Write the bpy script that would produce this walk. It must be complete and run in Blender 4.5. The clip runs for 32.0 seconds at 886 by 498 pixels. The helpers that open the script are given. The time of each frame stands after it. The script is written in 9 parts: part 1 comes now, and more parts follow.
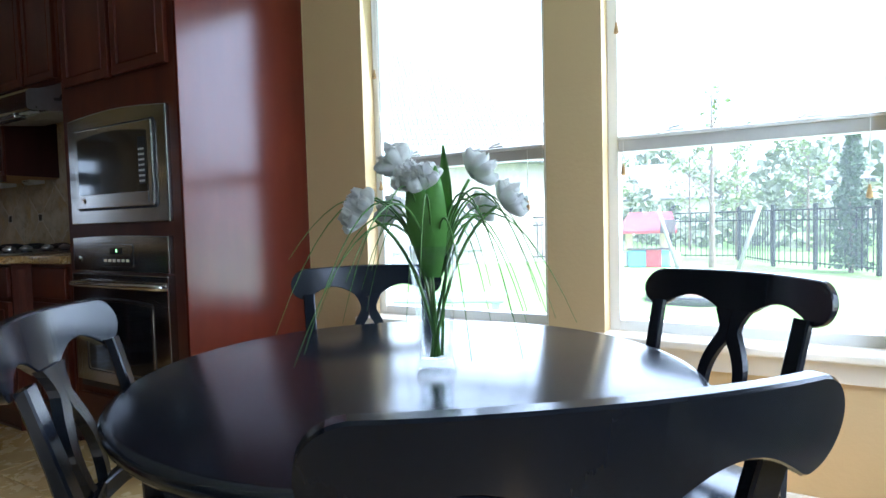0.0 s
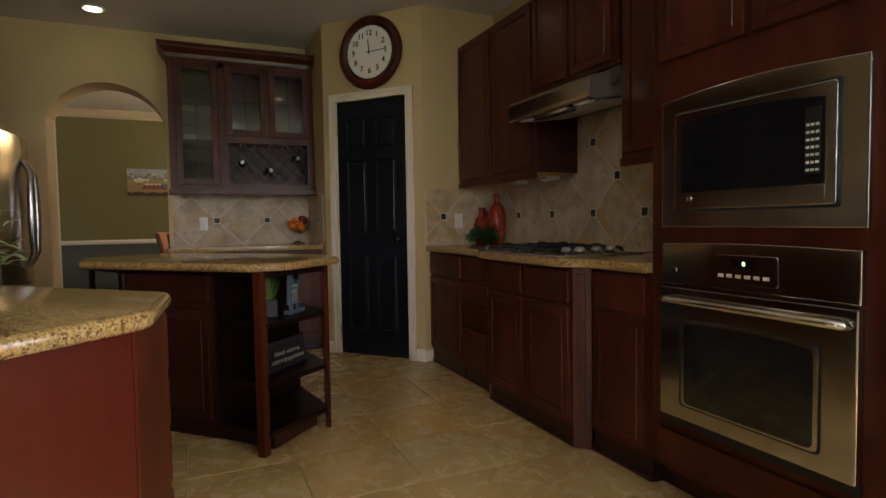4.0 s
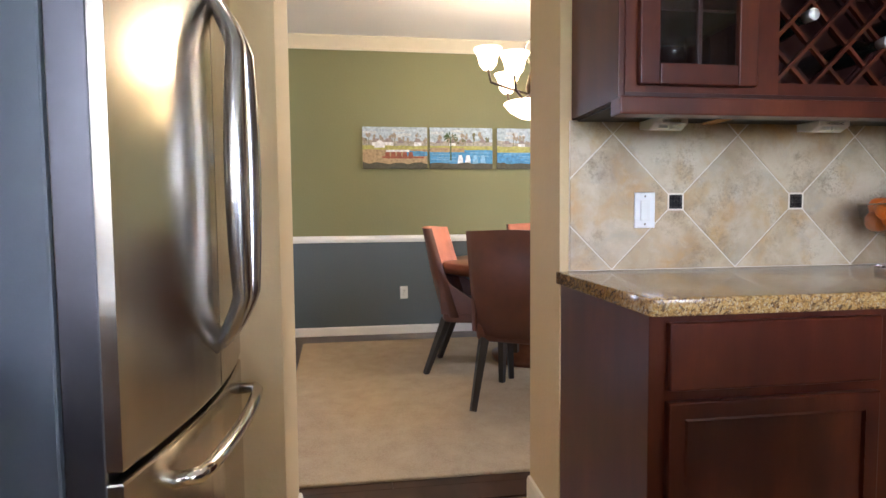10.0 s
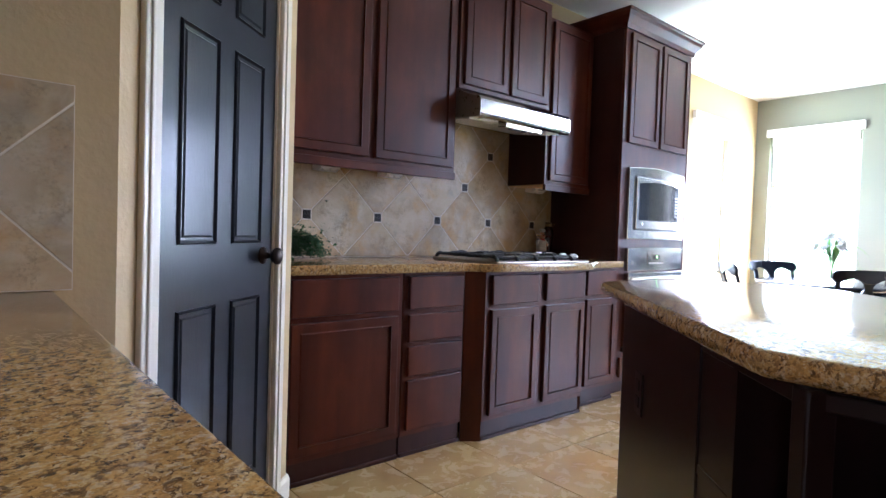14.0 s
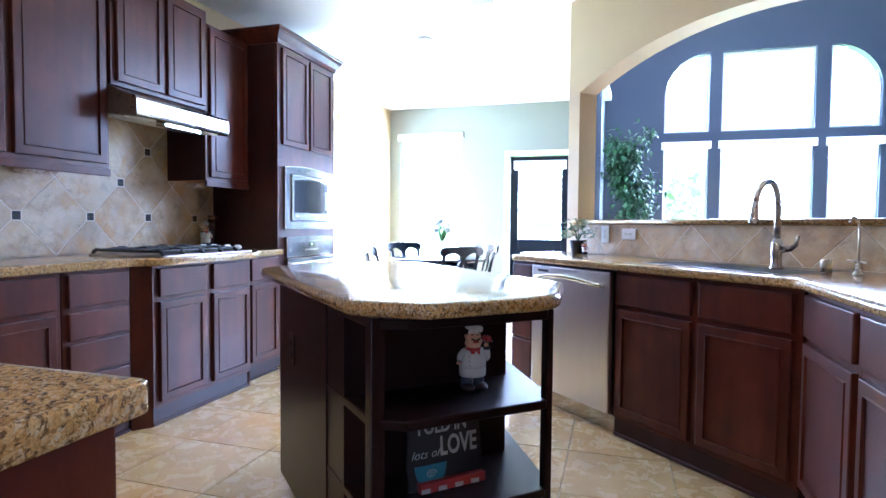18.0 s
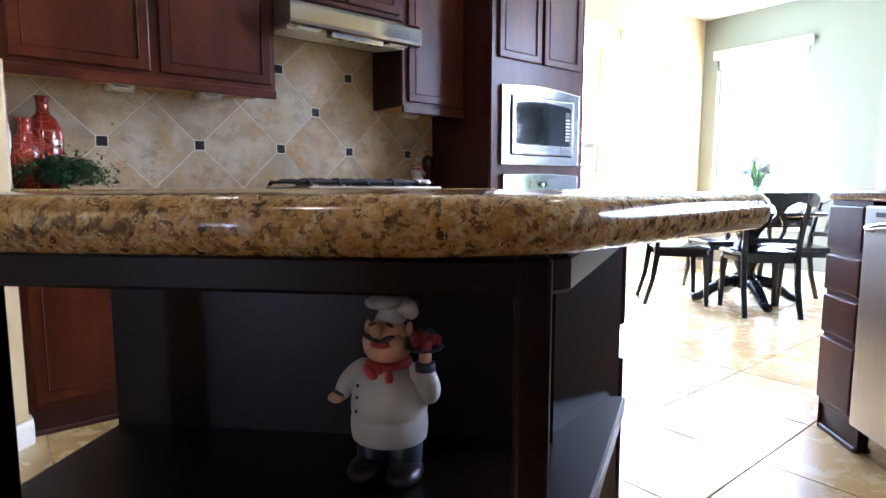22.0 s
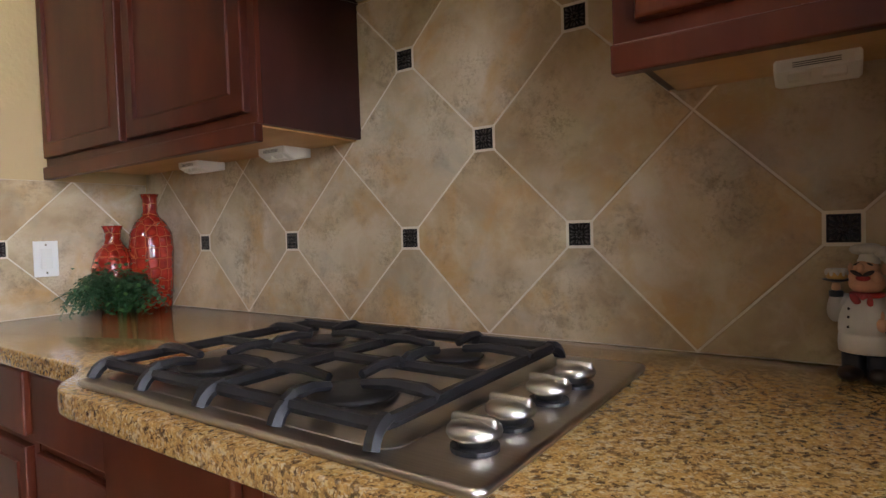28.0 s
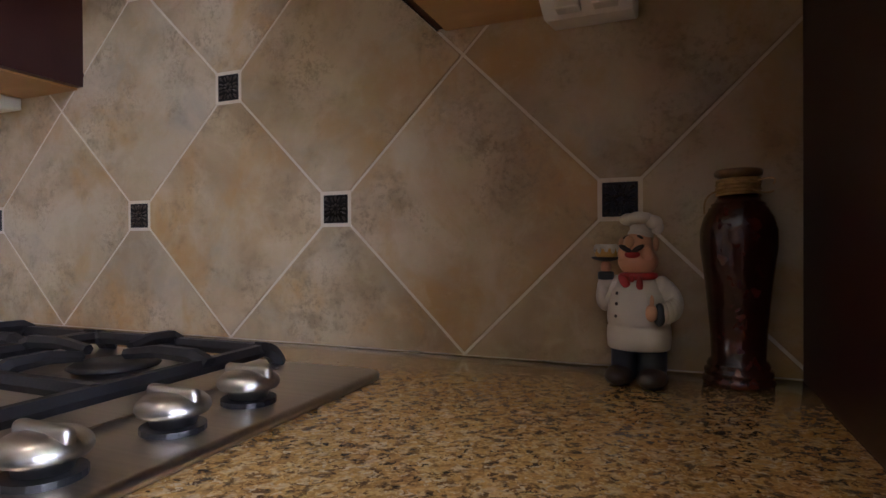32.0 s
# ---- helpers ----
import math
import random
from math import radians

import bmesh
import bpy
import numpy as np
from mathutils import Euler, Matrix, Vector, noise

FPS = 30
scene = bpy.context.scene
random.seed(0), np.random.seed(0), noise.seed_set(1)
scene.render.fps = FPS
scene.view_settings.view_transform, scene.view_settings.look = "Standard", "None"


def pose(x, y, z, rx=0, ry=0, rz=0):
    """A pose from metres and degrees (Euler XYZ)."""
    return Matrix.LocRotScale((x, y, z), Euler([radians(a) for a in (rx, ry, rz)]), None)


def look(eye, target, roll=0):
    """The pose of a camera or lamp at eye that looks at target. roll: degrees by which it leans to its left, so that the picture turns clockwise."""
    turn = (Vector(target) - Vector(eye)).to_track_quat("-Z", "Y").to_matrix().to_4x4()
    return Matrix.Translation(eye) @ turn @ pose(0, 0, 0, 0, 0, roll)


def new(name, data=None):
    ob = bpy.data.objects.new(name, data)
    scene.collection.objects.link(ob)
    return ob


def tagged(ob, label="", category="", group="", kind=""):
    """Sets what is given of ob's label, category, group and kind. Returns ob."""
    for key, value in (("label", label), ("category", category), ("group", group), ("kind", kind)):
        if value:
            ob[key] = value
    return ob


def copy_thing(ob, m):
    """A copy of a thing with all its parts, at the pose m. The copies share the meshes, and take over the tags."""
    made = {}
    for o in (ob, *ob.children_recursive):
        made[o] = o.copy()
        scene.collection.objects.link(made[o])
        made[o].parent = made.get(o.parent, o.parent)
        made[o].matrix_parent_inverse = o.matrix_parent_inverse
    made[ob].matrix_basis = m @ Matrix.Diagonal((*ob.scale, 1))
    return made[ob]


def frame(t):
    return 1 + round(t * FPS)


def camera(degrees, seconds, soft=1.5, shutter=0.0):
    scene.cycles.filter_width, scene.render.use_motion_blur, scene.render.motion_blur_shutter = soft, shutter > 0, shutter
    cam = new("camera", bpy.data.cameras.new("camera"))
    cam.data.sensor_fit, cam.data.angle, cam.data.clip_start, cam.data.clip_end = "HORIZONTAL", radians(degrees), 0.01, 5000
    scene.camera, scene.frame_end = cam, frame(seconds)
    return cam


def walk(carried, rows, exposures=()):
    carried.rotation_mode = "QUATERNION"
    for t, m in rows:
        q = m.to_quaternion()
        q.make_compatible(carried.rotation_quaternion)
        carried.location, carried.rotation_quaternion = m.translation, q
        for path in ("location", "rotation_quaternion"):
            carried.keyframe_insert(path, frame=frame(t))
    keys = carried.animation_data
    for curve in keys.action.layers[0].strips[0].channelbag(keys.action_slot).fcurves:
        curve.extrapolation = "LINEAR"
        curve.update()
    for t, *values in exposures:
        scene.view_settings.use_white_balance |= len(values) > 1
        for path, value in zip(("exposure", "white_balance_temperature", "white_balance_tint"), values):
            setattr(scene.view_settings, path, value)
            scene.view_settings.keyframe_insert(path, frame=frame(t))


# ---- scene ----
cam = camera(76.2, 32.0)
PATH = [
    (0, (0.179, -0.075, 1.025), (-0.822, 1.654, 0.932), -1.5),
    (0.5, (0.293, -0.165, 1.04), (-0.839, 1.481, 0.945), -1.5),
    (1, (0.4, -0.22, 1.06), (-0.851, 1.337, 0.967), -1.4),
    (1.5, (0.389, -0.289, 1.076), (-0.99, 1.156, 0.977), -1.5),
    (2, (0.216, -0.363, 1.079), (-1.281, 0.959, 0.978), -1.5),
    (2.5, (-0.065, -0.41, 1.076), (-1.663, 0.788, 0.972), -1.4),
    (3, (-0.37, -0.406, 1.082), (-2.082, 0.623, 0.984), -1.3),
    (3.5, (-0.707, -0.371, 1.09), (-2.494, 0.523, 0.997), -1.0),
    (5.5, (-1.784, -0.115, 1.104), (-3.68, 0.511, 0.989), -1.1),
    (6, (-2.133, -0.045, 1.104), (-4.07, 0.441, 0.992), -1.1),
    (6.5, (-2.505, -0.084, 1.109), (-4.484, 0.184, 0.993), -1.1),
    (6.9, (-2.795, -0.141, 1.107), (-4.792, -0.122, 0.999), -1.0),
    (7, (-2.882, -0.165, 1.11), (-4.878, -0.222, 0.996), -1.3),
    (7.5, (-3.224, -0.324, 1.109), (-5.171, -0.767, 1.002), -1.2),
    (8, (-3.542, -0.548, 1.094), (-5.432, -1.194, 0.998), -1.0),
    (8.5, (-3.885, -0.774, 1.093), (-5.761, -1.462, 0.998), -0.9),
    (9, (-4.206, -0.97, 1.086), (-6.092, -1.63, 0.995), -0.9),
    (9.5, (-4.525, -1.058, 1.06), (-6.494, -1.4, 0.965), -0.7),
    (10, (-4.762, -1.125, 1.1), (-6.738, -0.844, 0.978), -0.5),
    (10.5, (-5.051, -1.054, 1.063), (-6.839, -0.161, 0.989), 1.0),
    (11, (-5.249, -0.935, 1.107), (-6.747, 0.385, 0.987), 0.9),
    (11.5, (-5.47, -0.843, 1.115), (-6.54, 0.843, 1.006), 1.2),
    (12, (-5.673, -0.787, 1.108), (-6.169, 1.147, 1.002), 1.5),
    (12.5, (-5.794, -0.701, 1.059), (-5.768, 1.297, 0.981), 1.3),
    (13, (-5.886, -0.639, 1.06), (-5.423, 1.305, 0.991), 1.5),
    (13.5, (-5.966, -0.685, 1.071), (-5.087, 1.11, 0.992), 2.2),
    (14, (-6.032, -0.729, 1.066), (-4.745, 0.801, 1.006), 1.9),
    (14.5, (-6.116, -0.900, 1.065), (-4.544, 0.336, 1.021), 1.3),
    (15, (-6.216, -1.012, 1.093), (-4.452, -0.071, 1.036), 1.0),
    (15.5, (-6.315, -1.034, 1.107), (-4.430, -0.365, 1.051), 0.7),
    (17.5, (-6.548, -1.134, 1.143), (-4.631, -0.567, 1.064), 0.5),
    (18, (-6.437, -1.041, 1.102), (-4.526, -0.457, 1.018), 0.5),
    (18.5, (-6.258, -0.964, 0.970), (-4.357, -0.348, 0.889), 0.5),
    (19, (-6.045, -0.964, 0.854), (-4.163, -0.292, 0.774), 0.4),
    (19.5, (-5.849, -0.935, 0.756), (-4.002, -0.173, 0.67), 0.5),
    (20, (-5.677, -0.916, 0.701), (-3.889, -0.028, 0.593), 0.5),
    (20.5, (-5.546, -0.925, 0.679), (-3.842, 0.115, 0.553), 0.6),
    (21, (-5.444, -0.956, 0.697), (-3.876, 0.276, 0.55), 0.5),
    (21.5, (-5.298, -1.02, 0.77), (-3.889, 0.387, 0.583), -0.3),
    (22, (-5.14, -1.12, 0.918), (-3.888, 0.43, 0.702), 0.0),
    (22.5, (-4.905, -1.122, 1.042), (-3.84, 0.546, 0.775), 0.4),
    (23, (-4.473, -1.122, 1.085), (-3.721, 0.708, 0.803), 0.3),
    (23.5, (-4.275, -0.905, 1.086), (-3.748, 1.003, 0.81), 0.0),
    (24, (-4.040, -0.657, 1.15), (-3.674, 1.286, 0.852), -0.1),
    (24.5, (-3.843, -0.403, 1.179), (-3.601, 1.561, 0.889), -0.2),
    (25, (-3.697, -0.157, 1.247), (-3.594, 1.819, 0.955), -0.6),
    (25.5, (-3.491, 0.085, 1.26), (-3.645, 2.067, 1.035), -0.6),
    (27.5, (-3.05, 0.694, 1.221), (-4.083, 2.405, 1.133), -2.0),
    (28, (-2.962, 0.86, 1.151), (-4.107, 2.499, 1.086), -1.8),
    (28.5, (-2.93, 1.067, 1.083), (-4.105, 2.685, 1.068), -0.7),
    (29, (-2.902, 1.24, 1.049), (-3.996, 2.914, 1.055), -0.2),
    (29.5, (-2.877, 1.331, 1.027), (-3.809, 3.1, 1.052), 0.0),
    (30, (-2.863, 1.376, 1.021), (-3.676, 3.203, 1.053), 0.1),
    (30.5, (-2.862, 1.381, 1.025), (-3.611, 3.236, 1.048), 0.0),
    (31, (-2.865, 1.36, 1.035), (-3.594, 3.222, 1.052), 0.0),
    (31.5, (-2.879, 1.293, 1.051), (-3.606, 3.156, 1.06), -0.1),
    (32, (-2.888, 1.184, 1.076), (-3.646, 3.034, 1.063), -0.3),
]
EXPOSURES = [(0, 1.5, 5000, 10), (2, 1.3, 5000, 10), (3, 1.95, 4800, 8), (3.5, 1.75, 6400, 16), (6, 2.4, 6900, 20), (7, 3.15, 6500, 18), (9, 3.7, 5150, 17), (10, 3.75, 5300, 19), (11, 3.6, 5000, 21), (12, 3.45, 5400, 24), (13, 3.5, 6000, 29), (14, 3.7, 5000, 20), (15, 4.0, 4600, 20), (18, 4.3, 4400, 19), (20, 4.4, 4650, 17), (22, 4.1, 4900, 18), (25.5, 4.05, 5200, 14), (28, 3.75, 5700, 21), (30, 3.5, 6300, 26), (32, 3.65, 5350, 27)]
walk(cam, [(t, look(eye, target, roll)) for t, eye, target, roll in PATH], EXPOSURES)

# ---------------------------------------------------------------- light
world = bpy.data.worlds.new("world")
scene.world = world
world.use_nodes = True
wn = world.node_tree.nodes
sky = wn.new("ShaderNodeTexSky")
sky.sky_type = "NISHITA"
sky.sun_disc = False
sky.sun_elevation = radians(55)
sky.sun_rotation = radians(99)
sky.air_density, sky.dust_density = 1.0, 3.0
wn["Background"].inputs[1].default_value = 0.15
haze = wn.new("ShaderNodeHueSaturation")
haze.inputs["Saturation"].default_value = 0.35
haze.inputs["Value"].default_value = 2.2
world.node_tree.links.new(sky.outputs[0], haze.inputs["Color"])
world.node_tree.links.new(haze.outputs[0], wn["Background"].inputs[0])


def lamp(name, kind, power, m, color=(1, 1, 1), **more):
    d = bpy.data.lights.new(name, kind)
    d.energy, d.color = power, color
    for k, v in more.items():
        if k == "size":
            d.shape, d.size, d.size_y = "RECTANGLE", v[0], v[1]
        elif k == "angle":
            d.angle = v
        elif k == "radius":
            d.shadow_soft_size = v
        elif k == "spot":
            d.spot_size, d.spot_blend = v
    ob = new(name, d)
    ob.matrix_world = m
    return ob


SUN_DIR = Vector((0.62, -0.10, 0.9)).normalized()
lamp("sun", "SUN", 4.0, look(SUN_DIR * 30, (0, 0, 0)), (1.0, 0.96, 0.9), angle=radians(0.6))
DAY = (0.93, 0.97, 1.0)
# sky light in the openings of the windows
lamp("window_light_a", "AREA", 7.5, look((-1.04, 2.2, 1.45), (-1.04, 0, 1.2)), DAY, size=(0.9, 1.7))
lamp("window_light_b", "AREA", 7.5, look((0.1, 2.2, 1.45), (0.1, 0, 1.2)), DAY, size=(0.9, 1.7))
lamp("window_light_c", "AREA", 8, look((1.32, 1.48, 1.45), (0, 1.48, 1.2)), DAY, size=(0.8, 1.7))
lamp("window_light_d", "AREA", 5, look((1.32, 0.0, 1.35), (0, 0.0, 1.2)), DAY, size=(0.5, 1.1))
lamp("window_light_e", "AREA", 23, look((2.1, -3.1, 2.4), (-2, -2.4, 1.4)), DAY, size=(2.8, 2.6))
WARM = (1.0, 0.72, 0.42)

# ---------------------------------------------------------------- materials
MATS = {}


class Nodes:
    """A small builder of shader nodes."""

    def __init__(self, name):
        self.mat = bpy.data.materials.new(name)
        self.mat.use_nodes = True
        self.t = self.mat.node_tree
        self.bsdf = self.t.nodes["Principled BSDF"]
        MATS[name] = self.mat

    def n(self, kind, **props):
        node = self.t.nodes.new(kind)
        for k, v in props.items():
            if k in node.inputs.keys():
                node.inputs[k].default_value = v
            elif k == "operation":
                node.operation = v
            elif k == "blend":
                node.blend_type = v
            elif k == "feature":
                node.feature = v
            elif k == "distance":
                node.distance = v
        return node

    def link(self, a, b):
        self.t.links.new(a, b)

    def coord(self, scale=(1, 1, 1), rot=(0, 0, 0), use="Object", shift=True):
        tc = self.n("ShaderNodeTexCoord")
        mp = self.n("ShaderNodeMapping")
        mp.inputs["Scale"].default_value = scale
        mp.inputs["Rotation"].default_value = rot
        src = tc.outputs[use]
        if shift:
            info = self.n("ShaderNodeObjectInfo")
            mul = self.n("ShaderNodeVectorMath", operation="SCALE")
            mul.inputs[0].default_value = (37.0, 23.0, 51.0)
            self.link(info.outputs["Random"], mul.inputs["Scale"])
            add = self.n("ShaderNodeVectorMath", operation="ADD")
            self.link(src, add.inputs[0])
            self.link(mul.outputs[0], add.inputs[1])
            src = add.outputs[0]
        self.link(src, mp.inputs[0])
        return mp.outputs[0]

    def noise(self, vec, scale, detail=4.0, rough=0.55, dist=0.0):
        nd = self.n("ShaderNodeTexNoise", Scale=scale, Detail=detail, Roughness=rough, Distortion=dist)
        self.link(vec, nd.inputs["Vector"])
        return nd.outputs["Fac"]

    def ramp(self, fac, stops, mode="LINEAR"):
        r = self.n("ShaderNodeValToRGB")
        r.color_ramp.interpolation = mode
        els = r.color_ramp.elements
        while len(els) < len(stops):
            els.new(0.5)
        for e, (p, c) in zip(els, stops):
            e.position = p
            e.color = (*c, 1) if len(c) == 3 else (c[0], c[0], c[0], 1)
        self.link(fac, r.inputs[0])
        return r.outputs[0]

    def mix(self, fac, a, b, blend="MIX"):
        m = self.n("ShaderNodeMix")
        m.data_type, m.blend_type = "RGBA", blend
        for sock, v in ((m.inputs[0], fac), (m.inputs[6], a), (m.inputs[7], b)):
            if isinstance(v, (int, float)):
                sock.default_value = v
            elif isinstance(v, tuple):
                sock.default_value = (*v, 1)
            else:
                self.link(v, sock)
        return m.outputs[2]

    def bump(self, height, strength=0.2, dist=0.002):
        b = self.n("ShaderNodeBump")
        b.inputs["Strength"].default_value = strength
        b.inputs["Distance"].default_value = dist
        self.link(height, b.inputs["Height"])
        self.link(b.outputs[0], self.bsdf.inputs["Normal"])

    def set(self, color=None, rough=None, metal=0.0, coat=0.0, spec=None, **more):
        for key, v in (("Base Color", color), ("Roughness", rough)):
            if v is None:
                continue
            if isinstance(v, tuple):
                self.bsdf.inputs[key].default_value = (*v, 1)
            elif isinstance(v, (int, float)):
                self.bsdf.inputs[key].default_value = v
            else:
                self.link(v, self.bsdf.inputs[key])
        self.bsdf.inputs["Metallic"].default_value = metal
        self.bsdf.inputs["Coat Weight"].default_value = coat
        self.bsdf.inputs["Coat Roughness"].default_value = 0.12
        if spec is not None:
            self.bsdf.inputs["Specular IOR Level"].default_value = spec
        for k, v in more.items():
            self.bsdf.inputs[k].default_value = v
        return self.mat


def wood(name, dark, mid, light, rough=0.34, coat=0.06, scale=1.0, vertical=True, fine_bump=0.0):
    m = Nodes(name)
    v = m.coord((9 * scale, 9 * scale, 0.9 * scale) if vertical else (0.9 * scale, 9 * scale, 9 * scale))
    grain = m.noise(v, 1.4, 4, 0.45, 0.2)
    blot = m.noise(m.coord((1, 1, 0.6)), 5.0, 4, 0.55)
    fine = m.noise(m.coord((60, 60, 9) if vertical else (9, 60, 60)), 3.0, 3, 0.6)
    c = m.ramp(grain, [(0.12, dark), (0.5, mid), (0.9, light)])
    c = m.mix(m.ramp(blot, [(0.36, (0.0,)), (0.7, (0.55,))]), c, dark)
    c = m.mix(m.ramp(blot, [(0.28, (0.45,)), (0.5, (0.0,))]), c, light)
    c = m.mix(m.ramp(fine, [(0.35, (0.14,)), (0.6, (0.0,))]), c, dark)
    m.set(c, rough, coat=coat, spec=0.26)
    if fine_bump:
        m.bump(fine, fine_bump, 0.001)
    m.bsdf.inputs["Coat Roughness"].default_value = 0.2
    return m.mat


def plain(name, color, rough=0.5, metal=0.0, vary=0.12, scale=6.0, coat=0.0, bump=0.0, bscale=60.0, **more):
    m = Nodes(name)
    nz = m.noise(m.coord(), scale, 5, 0.6)
    c = m.mix(m.ramp(nz, [(0.3, (0.0,)), (0.7, (1.0,))]), tuple(x * (1 - vary) for x in color), tuple(min(1, x * (1 + vary)) for x in color))
    m.set(c, m.ramp(nz, [(0.3, (max(0.02, rough - 0.05),)), (0.7, (min(1, rough + 0.06),))]), metal, coat, **more)
    if bump:
        m.bump(m.noise(m.coord(), bscale, 3, 0.6), bump, 0.002)
    return m.mat


def paint(name, color, rough=0.62, peel=0.35):
    m = Nodes(name)
    big = m.noise(m.coord(shift=False), 0.9, 3, 0.5)
    c = m.mix(m.ramp(big, [(0.3, (0.0,)), (0.7, (1.0,))]), tuple(x * 0.94 for x in color), color)
    m.set(c, rough)
    lumps = m.noise(m.coord(shift=False), 55, 3, 0.5)
    m.bump(lumps, peel, 0.004)
    return m.mat


def steel(name, color=(0.50, 0.48, 0.45), rough=0.14, along="x"):
    m = Nodes(name)
    s = {"x": (1.2, 260, 260), "z": (260, 260, 1.2), "y": (260, 1.2, 260)}[along]
    streak = m.noise(m.coord(s), 1.0, 3, 0.5)
    cloud = m.noise(m.coord(), 2.5, 3, 0.5)
    c = m.mix(m.ramp(streak, [(0.35, (0.0,)), (0.65, (1.0,))]), tuple(x * 0.9 for x in color), color)
    m.set(c, m.ramp(cloud, [(0.3, (rough - 0.02,)), (0.7, (rough + 0.02,))]), 1.0)
    m.bump(streak, 0.04, 0.0004)
    return m.mat


CHERRY = wood("cherry_wood", (0.036, 0.0066, 0.0030), (0.076, 0.0152, 0.0054), (0.122, 0.0295, 0.0092))
CHERRY_RED = wood("cherry_panel", (0.070, 0.0102, 0.0050), (0.084, 0.0128, 0.0060), (0.100, 0.0170, 0.0075), 0.19, 0.4)
CHERRY_VENEER = wood("cherry_veneer", (0.080, 0.0095, 0.0045), (0.115, 0.0155, 0.0065), (0.150, 0.0240, 0.0090), 0.36, 0.12, 1.6)
# darker copy of the cherry: shade painted into cabinet sides, insides and toe kicks
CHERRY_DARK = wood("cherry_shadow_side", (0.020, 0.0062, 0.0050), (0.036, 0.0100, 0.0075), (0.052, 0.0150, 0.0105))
MAPLE = wood("maple_underside", (0.42, 0.24, 0.09), (0.55, 0.33, 0.14), (0.66, 0.43, 0.2), 0.5, 0.0, 1.0, False)
BLACK_WOOD = wood("black_painted_wood", (0.0070, 0.0085, 0.0125), (0.0085, 0.0105, 0.0150), (0.010, 0.0125, 0.018), 0.17, 0.1)
DOOR_BLACK = wood("black_door_paint", (0.006, 0.0075, 0.011), (0.009, 0.0115, 0.016), (0.013, 0.016, 0.022), 0.28, 0.15, fine_bump=0.25)
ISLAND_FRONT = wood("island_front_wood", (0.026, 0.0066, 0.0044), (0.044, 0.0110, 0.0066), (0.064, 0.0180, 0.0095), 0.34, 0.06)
# near-black copy of the island wood; the end shelves' shade is in its colour
ISLAND_SHADED = wood("island_wood_shaded", (0.0065, 0.0024, 0.0020), (0.011, 0.0040, 0.0032), (0.017, 0.0062, 0.0046), 0.34, 0.02)


def granite():
    m = Nodes("granite")
    v = m.coord((1, 1, 1), shift=False)
    warp = m.noise(v, 46, 4, 0.6)
    cell = m.n("ShaderNodeTexVoronoi", Scale=190.0, Randomness=1.0)
    mixv = m.mix(0.03, v, warp, "LINEAR_LIGHT")
    m.link(mixv, cell.inputs["Vector"])
    tone = m.n("ShaderNodeSeparateColor")
    m.link(cell.outputs["Color"], tone.inputs[0])
    base = m.ramp(tone.outputs[0], [(0.0, (0.07, 0.043, 0.022)), (0.12, (0.19, 0.108, 0.038)), (0.28, (0.36, 0.205, 0.058)), (0.6, (0.46, 0.275, 0.082)), (0.85, (0.50, 0.345, 0.14)), (1.0, (0.52, 0.41, 0.25))])
    patch = m.noise(v, 78, 5, 0.62, 0.3)
    dark = m.ramp(patch, [(0.555, (0.0,)), (0.63, (0.78,))])
    c = m.mix(dark, base, (0.055, 0.032, 0.016))
    pale = m.ramp(m.noise(v, 66, 4, 0.6), [(0.58, (0.0,)), (0.66, (0.6,))])
    c = m.mix(pale, c, (0.58, 0.44, 0.25))
    c = m.mix(m.ramp(m.noise(v, 300, 2, 0.5), [(0.35, (0.35,)), (0.6, (0.0,))]), c, (0.08, 0.055, 0.035))
    m.set(c, m.ramp(patch, [(0.4, (0.12,)), (0.7, (0.18,))]), coat=0.25, spec=0.45)
    m.bsdf.inputs["Coat Roughness"].default_value = 0.05
    return m.mat


GRANITE = granite()


